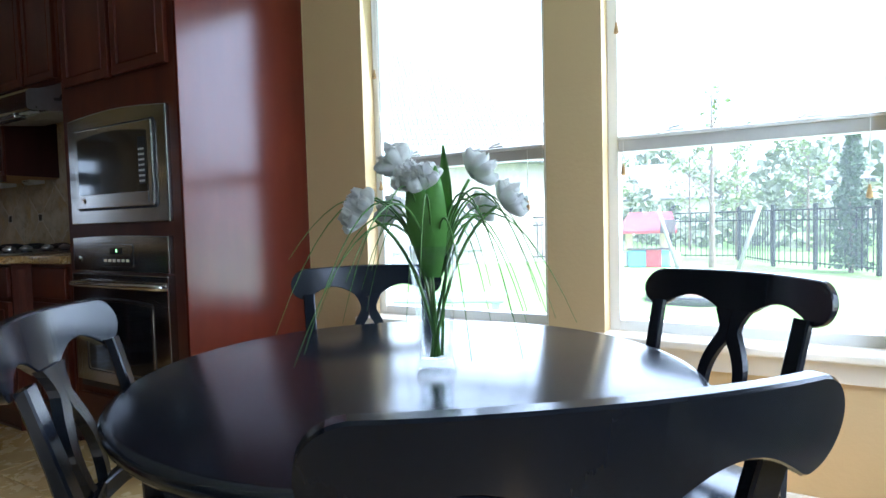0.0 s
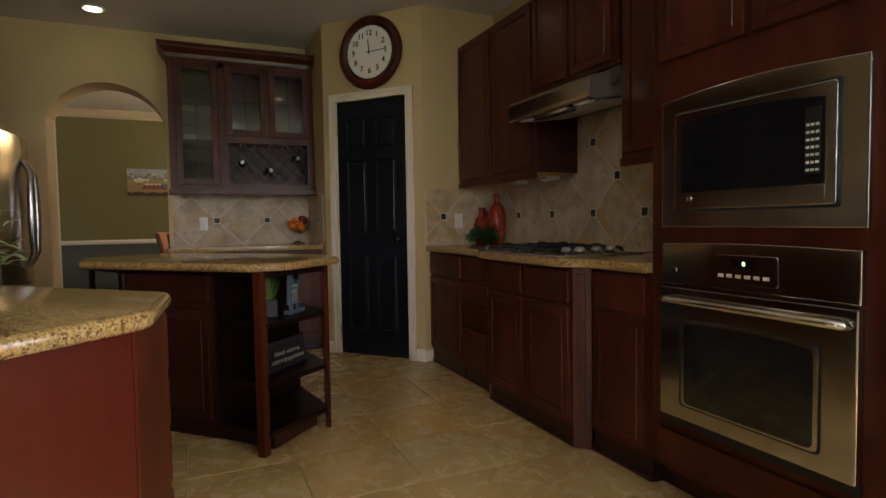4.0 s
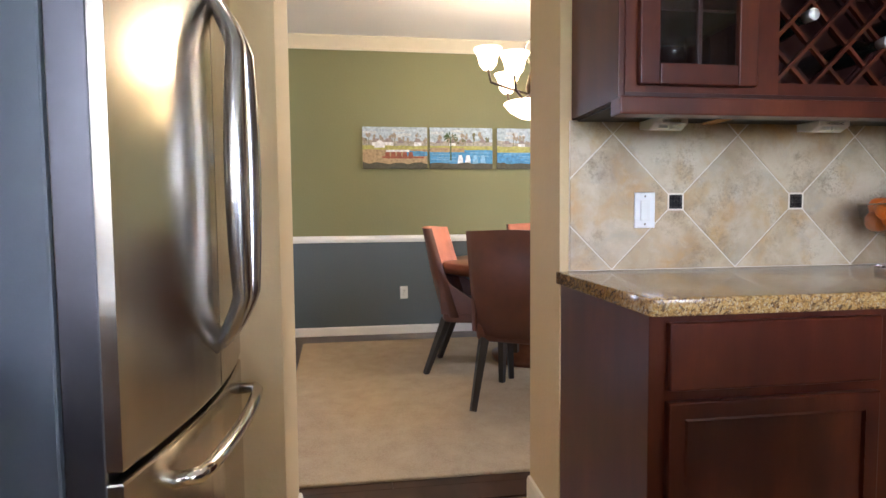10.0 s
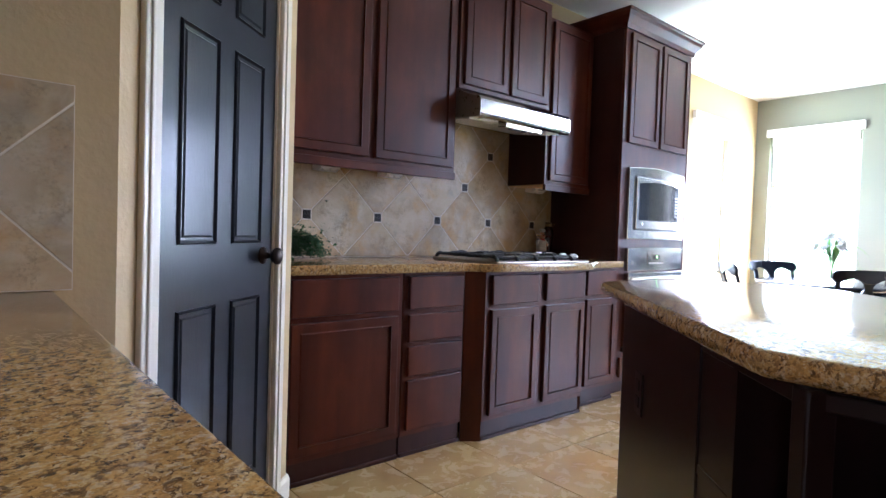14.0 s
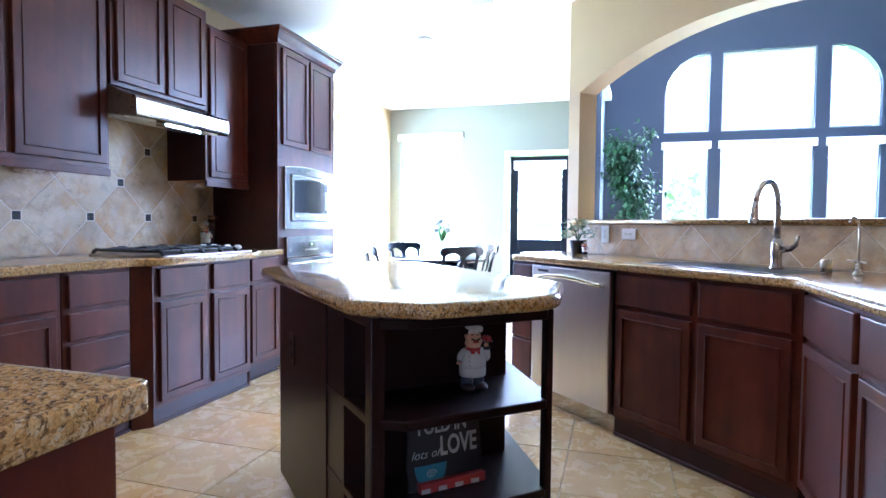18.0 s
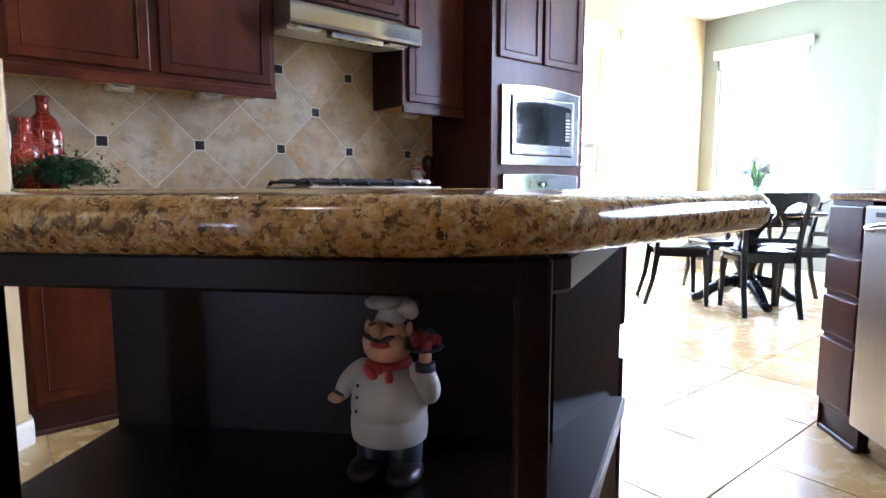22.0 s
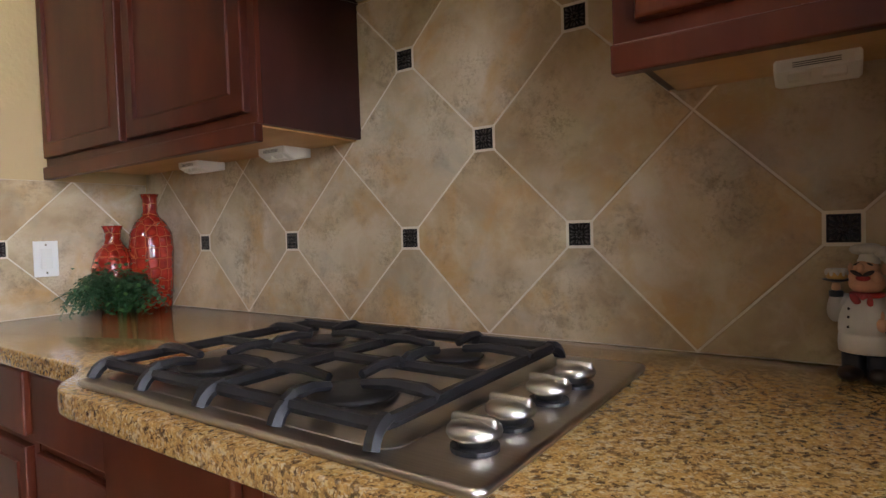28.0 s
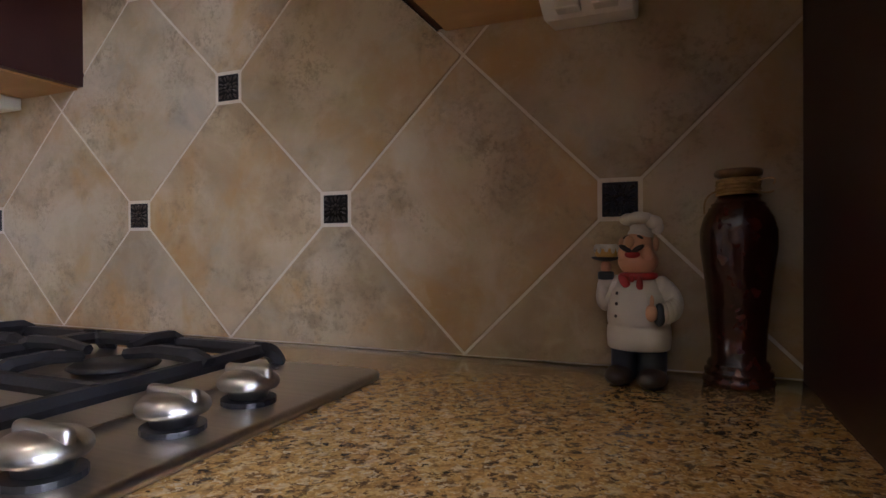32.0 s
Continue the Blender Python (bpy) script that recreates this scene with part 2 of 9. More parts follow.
def stone_tile(name, a, b, c3, rough=0.42, scale=5.0, veins=0.5, coat=0.0, gold=0.55):
    """Glazed stone: broad soft clouds, ochre and blue-grey drifts, fine broken specks."""
    m = Nodes(name)
    v = m.coord((1, 1, 1))
    big = m.noise(v, scale, 5, 0.55, 0.5)
    mid = m.noise(v, scale * 5, 6, 0.66, 0.6)
    rust = m.noise(m.coord((1.3, 1.0, 1.1)), scale * 1.1, 6, 0.6, 0.5)
    grey = m.noise(m.coord((1.0, 1.2, 0.9)), scale * 1.4, 6, 0.62, 0.5)
    speck = m.noise(v, scale * 26, 5, 0.7)
    c = m.ramp(big, [(0.36, a), (0.5, b), (0.64, c3)])
    c = m.mix(m.ramp(rust, [(0.50, (0.0,)), (0.68, (gold * 0.85,))]), c, (b[0] * 0.98, b[1] * 0.76, b[2] * 0.40))
    c = m.mix(m.ramp(grey, [(0.52, (0.0,)), (0.70, (gold * 0.75,))]), c, (b[0] * 0.80, b[1] * 0.90, b[2] * 1.10))
    # specks gather in drifts
    drift = m.ramp(m.noise(m.coord((1.1, 0.9, 1.0)), scale * 1.9, 4, 0.6), [(0.46, (0.0,)), (0.66, (1.0,))])
    c = m.mix(m.mix(1.0, m.ramp(mid, [(0.50, (0.0,)), (0.64, (veins,))]), drift, "MULTIPLY"), c, tuple(x * 0.55 for x in a))
    c = m.mix(m.mix(1.0, m.ramp(speck, [(0.50, (0.0,)), (0.62, (veins,))]), drift, "MULTIPLY"), c, tuple(x * 0.52 for x in a))
    c = m.mix(m.ramp(mid, [(0.34, (veins * 0.5,)), (0.48, (0.0,))]), c, c3)
    info = m.n("ShaderNodeObjectInfo")
    tint = m.ramp(info.outputs["Random"], [(0.0, (0.90, 0.88, 0.83)), (0.35, (1, 0.98, 0.96)), (0.65, (0.93, 0.96, 1.0)), (1.0, (1.0, 0.91, 0.78))])
    c = m.mix(1.0, c, tint, "MULTIPLY")
    m.set(c, m.ramp(mid, [(0.3, (rough - 0.06,)), (0.7, (rough + 0.1,))]), coat=coat)
    m.bump(mid, 0.16, 0.0015)
    return m.mat


TILE = stone_tile("backsplash_tile", (0.39, 0.288, 0.165), (0.50, 0.388, 0.238), (0.60, 0.50, 0.345), 0.45, 4.6, 0.58, gold=0.95)
FLOOR_TILE = stone_tile("floor_tile", (0.40, 0.270, 0.115), (0.50, 0.360, 0.160), (0.57, 0.43, 0.215), 0.24, 2.2, 0.16, 0.15, gold=0.35)
GROUT = plain("grout", (0.70, 0.63, 0.51), 0.85, vary=0.08, scale=30, bump=0.3)
FLOOR_GROUT = plain("floor_grout", (0.46, 0.38, 0.27), 0.85, vary=0.1, scale=20, bump=0.3)
INSERT = plain("metal_insert", (0.012, 0.010, 0.009), 0.38, 0.5, 0.3, 60)
RELIEF = plain("metal_relief", (0.10, 0.082, 0.068), 0.4, 0.6, 0.3, 60)
WALL = paint("beige_wall_paint", (0.56, 0.41, 0.205))
CEIL = paint("ceiling_paint", (0.76, 0.74, 0.69), 0.8, 0.5)
GREEN = paint("olive_wall_paint", (0.20, 0.195, 0.085))
SLATE = paint("slate_wall_paint", (0.085, 0.105, 0.115))
SAGE = paint("sage_wall_paint", (0.215, 0.215, 0.165))
NAVY = paint("blue_grey_wall_paint", (0.038, 0.048, 0.068))
TRIM = plain("cream_trim", (0.72, 0.66, 0.54), 0.4, vary=0.03)
WHITE = plain("white_plastic", (0.78, 0.77, 0.74), 0.35, vary=0.03)
VINYL = plain("white_vinyl", (0.74, 0.73, 0.68), 0.4, vary=0.03)
STEEL = steel("brushed_steel", along="x")
STEEL_V = steel("brushed_steel_upright", (0.52, 0.46, 0.36), 0.21, along="z")
STEEL_GREY = plain("grey_fridge_side", (0.085, 0.095, 0.11), 0.45, 0.2, 0.05, 30, bump=0.15, bscale=300)
CHROME = plain("polished_nickel", (0.72, 0.70, 0.66), 0.12, 1.0, 0.03)
IRON = plain("cast_iron", (0.018, 0.018, 0.020), 0.5, 0.3, 0.2, 40, bump=0.2, bscale=200)
BLACK_GLASS = plain("black_glass", (0.008, 0.009, 0.011), 0.02, 0.0, 0.1, coat=0.5)
BLACK = plain("black_plastic", (0.012, 0.012, 0.013), 0.4)
BRONZE = plain("oil_rubbed_bronze", (0.035, 0.026, 0.02), 0.32, 0.8)


def glass(name, rough=0.0, color=(1, 1, 1)):
    m = Nodes(name)
    m.set(color, rough, **{"Transmission Weight": 1.0, "IOR": 1.45})
    return m.mat




def pane_mat(name="window_glass", ior=1.3):
    m = Nodes(name)
    out = m.t.nodes["Material Output"]
    tr = m.n("ShaderNodeBsdfTransparent")
    gl = m.n("ShaderNodeBsdfGlossy")
    gl.inputs["Roughness"].default_value = 0.0
    lay = m.n("ShaderNodeLayerWeight")
    lay.inputs[0].default_value = 0.5
    pw = m.n("ShaderNodeMath", operation="POWER")
    m.link(lay.outputs["Facing"], pw.inputs[0])
    pw.inputs[1].default_value = 3.5 if ior < 1.4 else 2.8
    lw = m.n("ShaderNodeMath", operation="MULTIPLY_ADD")
    m.link(pw.outputs[0], lw.inputs[0])
    lw.inputs[1].default_value = ior - 0.9
    lw.inputs[2].default_value = 0.03 if ior < 1.4 else 0.04
    if ior > 1.4:
        tr.inputs["Color"].default_value = (0.97, 0.98, 0.98, 1)
    mx = m.n("ShaderNodeMixShader")
    m.link(lw.outputs[0], mx.inputs[0])
    m.link(tr.outputs[0], mx.inputs[1])
    m.link(gl.outputs[0], mx.inputs[2])
    if ior > 1.4:
        m.link(mx.outputs[0], out.inputs[0])
        return m.mat
    # a translucent share added to the pane as haze, standing in for lens glare
    veil = m.n("ShaderNodeBsdfTranslucent")
    veil.inputs["Color"].default_value = (0.8, 0.8, 0.8, 1)
    m2 = m.n("ShaderNodeMixShader")
    m2.inputs[0].default_value = VEIL
    m.link(mx.outputs[0], m2.inputs[1])
    m.link(veil.outputs[0], m2.inputs[2])
    m.link(m2.outputs[0], out.inputs[0])
    return m.mat


VEIL = 0.03
PANE = pane_mat()
GLASS = pane_mat("clear_glass", 1.5)


def emitter(name, color, strength):
    m = Nodes(name)
    m.bsdf.inputs["Emission Color"].default_value = (*color, 1)
    m.bsdf.inputs["Emission Strength"].default_value = strength
    m.set(color, 0.5)
    return m.mat


LIT = emitter("lit_bulb", (1.0, 0.88, 0.70), 2.0)
LIT_SHADE = emitter("lit_glass_shade", (1.0, 0.70, 0.32), 0.7)


# ---------------------------------------------------------------- helpers for things
def mesh_of(bm, mat, name="mesh", smooth=False):
    me = bpy.data.meshes.new(name)
    bm.normal_update()
    bm.to_mesh(me)
    bm.free()
    for m in mat if isinstance(mat, (list, tuple)) else [mat]:
        me.materials.append(m)
    if smooth:
        for p in me.polygons:
            p.use_smooth = True
    return me


def part(name, bm, material, parent=None, label="", smooth=False, m=None):
    ob = new(name, mesh_of(bm, material, name, smooth))
    if m is not None:
        ob.matrix_basis = m
    if parent is not None:
        ob.parent = parent
    if label:
        ob["label"] = label
    return ob


def thing(name, label, category, m=None, group="", kind=""):
    ob = new(name)
    ob.empty_display_size = 0.1
    if m is not None:
        ob.matrix_basis = m
    return tagged(ob, label, category, group, kind)


def box(x0, x1, y0, y1, z0, z1, r=0.0, seg=2, bm=None):
    bm = bm or bmesh.new()
    made = bmesh.ops.create_cube(bm, size=1.0)["verts"]
    for v in made:
        v.co = Vector((x0 + (v.co.x + 0.5) * (x1 - x0), y0 + (v.co.y + 0.5) * (y1 - y0), z0 + (v.co.z + 0.5) * (z1 - z0)))
    if r > 0:
        es = {e for v in made for e in v.link_edges}
        bmesh.ops.bevel(bm, geom=list(es), offset=min(r, 0.49 * min(abs(x1 - x0), abs(y1 - y0), abs(z1 - z0))), segments=seg, profile=0.5, affect="EDGES")
    return bm


def slab(pts, z0, z1, r=0.0, seg=3, bm=None):
    """A plate with the outline pts, from z0 to z1, its upper and lower rims rounded by r."""
    bm = bm or bmesh.new()
    low = [bm.verts.new((x, y, z0)) for x, y in pts]
    top = [bm.verts.new((x, y, z1)) for x, y in pts]
    n = len(pts)
    f0 = bm.faces.new(list(reversed(low)))
    f1 = bm.faces.new(top)
    for i in range(n):
        bm.faces.new((low[i], low[(i + 1) % n], top[(i + 1) % n], top[i]))
    bmesh.ops.recalc_face_normals(bm, faces=bm.faces[:])
    if r > 0:
        bmesh.ops.bevel(bm, geom=list(f0.edges) + list(f1.edges), offset=r, segments=seg, profile=0.5, affect="EDGES", clamp_overlap=True)
    return bm


def rounded(pts, cut, seg=4):
    """The outline pts with its corners rounded; cut: a radius, or one for each corner."""
    out = []
    n = len(pts)
    for i in range(n):
        p, a, b = Vector(pts[i]), Vector(pts[i - 1]), Vector(pts[(i + 1) % n])
        c = cut[i] if isinstance(cut, (list, tuple)) else cut
        if c <= 0:
            out.append(tuple(p))
            continue
        p0, p1 = p + (a - p).normalized() * c, p + (b - p).normalized() * c
        for k in range(seg + 1):
            t = k / seg
            q = p0.lerp(p, t).lerp(p.lerp(p1, t), t)
            out.append(tuple(q))
    return out


def lathe(profile, seg=24, bm=None, cx=0.0, cy=0.0):
    """A turned shape from (radius, z) pairs."""
    bm = bm or bmesh.new()
    rings = []
    for r, z in profile:
        rings.append([bm.verts.new((cx + max(r, 1e-4) * math.cos(2 * math.pi * k / seg), cy + max(r, 1e-4) * math.sin(2 * math.pi * k / seg), z)) for k in range(seg)])
    for a, b in zip(rings, rings[1:]):
        for k in range(seg):
            bm.faces.new((a[k], a[(k + 1) % seg], b[(k + 1) % seg], b[k]))
    bm.faces.new(list(reversed(rings[0])))
    bm.faces.new(rings[-1])
    bmesh.ops.remove_doubles(bm, verts=bm.verts[:], dist=2e-5)
    bmesh.ops.recalc_face_normals(bm, faces=bm.faces[:])
    return bm


def tube(path, r, seg=8, bm=None, taper=None, cap=True):
    """A round bar along the points of path."""
    bm = bm or bmesh.new()
    pts = [Vector(p) for p in path]
    rings, side = [], None
    for i, p in enumerate(pts):
        d = (pts[min(i + 1, len(pts) - 1)] - pts[max(i - 1, 0)]).normalized()
        if side is None:
            side = d.cross(Vector((0.0, 0.0, 1.0)))
            if side.length < 0.05:
                side = d.cross(Vector((1.0, 0.0, 0.0)))
        else:
            side = side - d * side.dot(d)
        side.normalize()
        nor = side.cross(d)
        rr = taper[i] if taper else r
        rings.append([bm.verts.new(p + (side * math.cos(2 * math.pi * k / seg) + nor * math.sin(2 * math.pi * k / seg)) * rr) for k in range(seg)])
    for a, b in zip(rings, rings[1:]):
        for k in range(seg):
            bm.faces.new((a[k], a[(k + 1) % seg], b[(k + 1) % seg], b[k]))
    if cap:
        bm.faces.new(list(reversed(rings[0])))
        bm.faces.new(rings[-1])
    bmesh.ops.recalc_face_normals(bm, faces=bm.faces[:])
    return bm


def arc(a, b, c, n=10):
    """Points on the quadratic curve from a by b to c."""
    a, b, c = Vector(a), Vector(b), Vector(c)
    return [a.lerp(b, k / n).lerp(b.lerp(c, k / n), k / n) for k in range(n + 1)]


def sweep(section, path, bm=None):
    """A moulding: the section (out, up) carried along a level path of (x, y) points with mitred corners; out is to the right of the way."""
    bm = bm or bmesh.new()
    P = [Vector(p) for p in path]
    rings = []
    for i, p in enumerate(P):
        d0 = (P[i] - P[i - 1]).normalized() if i else (P[1] - P[0]).normalized()
        d1 = (P[i + 1] - P[i]).normalized() if i < len(P) - 1 else d0
        n0, n1 = Vector((d0.y, -d0.x)), Vector((d1.y, -d1.x))
        nn = (n0 + n1).normalized()
        k = 1.0 / max(0.3, nn.dot(n0))
        rings.append([bm.verts.new((p.x + nn.x * o * k, p.y + nn.y * o * k, u)) for o, u in section])
    m = len(section)
    for a, b in zip(rings, rings[1:]):
        for k in range(m):
            bm.faces.new((a[k], a[(k + 1) % m], b[(k + 1) % m], b[k]))
    bm.faces.new(rings[0])
    bm.faces.new(list(reversed(rings[-1])))
    bmesh.ops.recalc_face_normals(bm, faces=bm.faces[:])
    return bm


def panel_front(w, h, t=0.02, rail=0.057, raised=False, bm=None, x=0.0, z=0.0, y=0.0):
    """A cabinet door in the plane y (front at y - t), with a framed, sunk panel."""
    bm = bm or bmesh.new()
    b2 = box(x, x + w, y - t, y, z, z + h)
    b2.faces.ensure_lookup_table()
    front = min(b2.faces, key=lambda f: f.calc_center_median().y)
    bmesh.ops.bevel(b2, geom=list(front.edges), offset=0.004, segments=2, profile=0.5, affect="EDGES")
    b2.faces.ensure_lookup_table()
    front = max((f for f in b2.faces if f.normal.y < -0.9), key=lambda f: f.calc_area())
    bmesh.ops.inset_region(b2, faces=[front], thickness=rail - 0.004, depth=0)
    bmesh.ops.inset_region(b2, faces=[front], thickness=0.006, depth=0.004)
    bmesh.ops.inset_region(b2, faces=[front], thickness=0.003, depth=-0.010)
    me = bpy.data.meshes.new("tmp")
    b2.to_mesh(me)
    b2.free()
    bm.from_mesh(me)
    bpy.data.meshes.remove(me)
    return bm


def wall_bm(x0, x1, z0, z1, t, holes=(), bm=None):
    """A wall in the plane y = 0 to t with rectangular holes (x0, x1, z0, z1)."""
    bm = bm or bmesh.new()
    xs = sorted({x0, x1, *(h[0] for h in holes), *(h[1] for h in holes)})
    zs = sorted({z0, z1, *(h[2] for h in holes), *(h[3] for h in holes)})
    solid = {}
    for i in range(len(xs) - 1):
        for j in range(len(zs) - 1):
            cx, cz = (xs[i] + xs[i + 1]) / 2, (zs[j] + zs[j + 1]) / 2
            solid[i, j] = not any(h[0] < cx < h[1] and h[2] < cz < h[3] for h in holes)
    for (i, j), s in solid.items():
        if not s:
            continue
        a, b, c, d = xs[i], xs[i + 1], zs[j], zs[j + 1]
        quads = [[(a, 0, c), (b, 0, c), (b, 0, d), (a, 0, d)], [(b, t, c), (a, t, c), (a, t, d), (b, t, d)]]
        if not solid.get((i - 1, j)):
            quads.append([(a, t, c), (a, 0, c), (a, 0, d), (a, t, d)])
        if not solid.get((i + 1, j)):
            quads.append([(b, 0, c), (b, t, c), (b, t, d), (b, 0, d)])
        if not solid.get((i, j - 1)):
            quads.append([(a, t, c), (b, t, c), (b, 0, c), (a, 0, c)])
        if not solid.get((i, j + 1)):
            quads.append([(a, 0, d), (b, 0, d), (b, t, d), (a, t, d)])
        for q in quads:
            bm.faces.new([bm.verts.new(p) for p in q])
    bmesh.ops.remove_doubles(bm, verts=bm.verts[:], dist=1e-4)
    bmesh.ops.recalc_face_normals(bm, faces=bm.faces[:])
    return bm


def place(p, q):
    """The pose of something built in the plane y = 0 that runs from p to q, its front (-y) to the right of that way."""
    return pose(p[0], p[1], 0, 0, 0, math.degrees(math.atan2(q[1] - p[1], q[0] - p[0])))


def span(p, q):
    return math.hypot(q[0] - p[0], q[1] - p[1])

# ---------------------------------------------------------------- the shell of the rooms
CEIL_Z = 2.75
YN, YNOOK, XE, YS, XW = 1.965, 2.10, 1.20, -2.33, -6.50
R2 = math.sqrt(0.5)


def diag(c, e):
    """A point by c = x - y and e = x + y: the axes of the sink run and the island."""
    return ((e + c) / 2, (e - c) / 2)


def structure(name, bm, mat, label, m=None, smooth=False):
    return tagged(part(name, bm, mat, None, "", smooth, m), label, "wall" if name.startswith("wall") else name.split("_")[0], "", "structure")


WIN_A, WIN_B, WIN_Z = (-1.50, -0.595), (-0.37, 0.54), (0.58, 2.36)
WIN_C = (1.04, 1.94)
structure("wall_north_kitchen", wall_bm(-5.2, -1.87, 0, CEIL_Z, 0.3), WALL, "beige painted kitchen wall behind the cooktop", pose(0, YN, 0))
structure("wall_north_nook", wall_bm(-1.87, XE + 0.15, 0, CEIL_Z, 0.16, [(*WIN_A, *WIN_Z), (*WIN_B, *WIN_Z)]), WALL, "beige painted nook wall with two tall windows", pose(0, YNOOK, 0))
# east wall of the nook: window and garden door (built along -y)
structure("wall_east_nook", wall_bm(0, YNOOK + 0.86, 0, CEIL_Z, 0.15, [(YNOOK - WIN_C[1], YNOOK - WIN_C[0], *WIN_Z), (YNOOK - 0.36, YNOOK + 0.46, 0, 2.05)]), SAGE, "sage green nook wall with a window and a garden door", place((XE, YNOOK), (XE, -5)))
# pantry
PA, PB = (-5.775, 0.72), (-5.07, 1.33)
structure("wall_pantry_side", wall_bm(0, span((XW, 0.72), PA), 0, CEIL_Z, 0.1), WALL, "beige painted side of the pantry", place((XW, 0.72), PA))
structure("wall_pantry_return", wall_bm(0, YN - PB[1], 0, CEIL_Z, 0.1), WALL, "beige painted return wall of the pantry", place(PB, (PB[0], YN)))
DW0, DW1 = 0.127, 0.787
structure("wall_pantry_diagonal", wall_bm(0, span(PA, PB), 0, CEIL_Z, 0.1, [(DW0, DW1, 0, 2.09)]), WALL, "beige painted diagonal pantry wall with a doorway", place(PA, PB))
structure("wall_pantry_back", wall_bm(0, 2.1, 0, CEIL_Z, 0.1), WALL, "plain pantry back wall", place((-6.9, 2.3), (-4.9, 2.3)))
# west wall with the arch into the dining room
AR0, AR1, AR_S, AR_T = -1.37, -0.50, 2.0, 2.30


def arch_wall(x0, x1, z1, t, a0, a1, zs, zt, sill=0.0, n=20):
    """A wall in the plane y = 0 with an arched opening from a0 to a1."""
    bm = bmesh.new()
    half, mid = (a1 - a0) / 2, (a0 + a1) / 2
    rise = zt - zs
    rad = (half * half + rise * rise) / (2 * rise)
    cz = zt - rad
    cols = [(a0 + (a1 - a0) * k / n) for k in range(n + 1)]
    tops = [cz + math.sqrt(max(0, rad * rad - (x - mid) ** 2)) for x in cols]

    def quad(*p):
        bm.faces.new([bm.verts.new(q) for q in p])

    for y in (0, t):
        quad((x0, y, 0), (a0, y, 0), (a0, y, z1), (x0, y, z1))
        quad((a1, y, 0), (x1, y, 0), (x1, y, z1), (a1, y, z1))
        for k in range(n):
            quad((cols[k], y, tops[k]), (cols[k + 1], y, tops[k + 1]), (cols[k + 1], y, z1), (cols[k], y, z1))
            if sill:
                quad((cols[k], y, 0), (cols[k + 1], y, 0), (cols[k + 1], y, sill), (cols[k], y, sill))
    for k in range(n):
        quad((cols[k], 0, tops[k]), (cols[k], t, tops[k]), (cols[k + 1], t, tops[k + 1]), (cols[k + 1], 0, tops[k + 1]))
    for x, zt2 in ((a0, tops[0]), (a1, tops[-1])):
        quad((x, 0, sill), (x, t, sill), (x, t, zt2), (x, 0, zt2))
    if sill:
        quad((a0, 0, sill), (a1, 0, sill), (a1, t, sill), (a0, t, sill))
    for x in (x0, x1):
        quad((x, 0, 0), (x, t, 0), (x, t, z1), (x, 0, z1))
    quad((x0, 0, z1), (x1, 0, z1), (x1, t, z1), (x0, t, z1))
    bmesh.ops.remove_doubles(bm, verts=bm.verts[:], dist=1e-4)
    bmesh.ops.recalc_face_normals(bm, faces=bm.faces[:])
    return bm


# built from the south end northwards: its front faces the kitchen (+x)
structure("wall_west", arch_wall(0, 0.82 - YS, CEIL_Z, 0.32, AR0 - YS, AR1 - YS, AR_S, AR_T), WALL, "beige painted wall with a rounded arch to the dining room", place((XW, YS), (XW, 5)))
structure("wall_south", wall_bm(0, 3.1, 0, CEIL_Z, 0.12), WALL, "beige painted wall behind the counter and fridge", place((-3.72, YS), (-9, YS)))
# diagonal bar wall with a wide arch to the living room
BAR_C, BAR_E0, BAR_E1 = -1.42, -2.80, -6.10
b0, b1 = diag(BAR_C, BAR_E0), diag(BAR_C, BAR_E1)
BAR_Z = 1.115
structure("wall_bar", arch_wall(0, span(b0, b1), CEIL_Z + 0.4, 0.16, 0.115, span(b0, b1) - 0.06, 2.07, 2.285, BAR_Z), WALL, "beige painted bar wall with a wide low arch", place(b0, b1))
# living room, seen through the arch
structure("wall_living_east", wall_bm(-0.18, 4.6, 0, 5.0, 0.15, [(0.70, 1.27, 0.75, 2.22), (1.42, 2.52, 0.75, 2.22), (2.68, 3.25, 0.75, 2.22), (0.70, 1.27, 2.40, 3.46), (1.42, 2.52, 2.40, 3.46), (2.68, 3.25, 2.40, 3.46)]), NAVY, "dark blue-grey living room wall with tall windows", place((2.0, -0.95), (2.0, -9)))
structure("wall_living_north", wall_bm(0, 1.96, 0, 5.0, 0.1), NAVY, "dark blue-grey living room corner wall", place((0.20, -0.86), (2.16, -0.86)))
structure("wall_header", wall_bm(0, span((-2.12, -0.685), (1.36, -0.86)), CEIL_Z + 0.006, 5.0, 0.1), WALL, "beige header wall above the opening to the living room", place((-2.12, -0.685), (1.36, -0.86)))
structure("wall_living_south", wall_bm(0, 6.5, 0, 5.0, 0.12), NAVY, "dark blue-grey living room end wall", place((2.1, -5.6), (-6, -5.6)))
structure("wall_living_west", wall_bm(0, 3.3, 0, 5.0, 0.12), NAVY, "dark blue-grey living room inner wall", place((-3.8, -5.6), (-3.8, 0)))
structure("ceiling_living", slab([(-4, -5.7), (2.2, -5.7), (2.2, -0.8), (-2.0, -0.6), (-4, -2.3)], 5.0, 5.1), CEIL, "white living room ceiling")
structure("floor_living", slab([(-3.8, -5.7), (2.2, -5.7), (2.2, -1.15), (-2.0, -1.15), (-3.4, -2.44)], -0.06, -0.004), plain("beige_carpet", (0.42, 0.36, 0.27), 0.95, vary=0.2, scale=120, bump=0.6, bscale=400), "beige living room carpet")
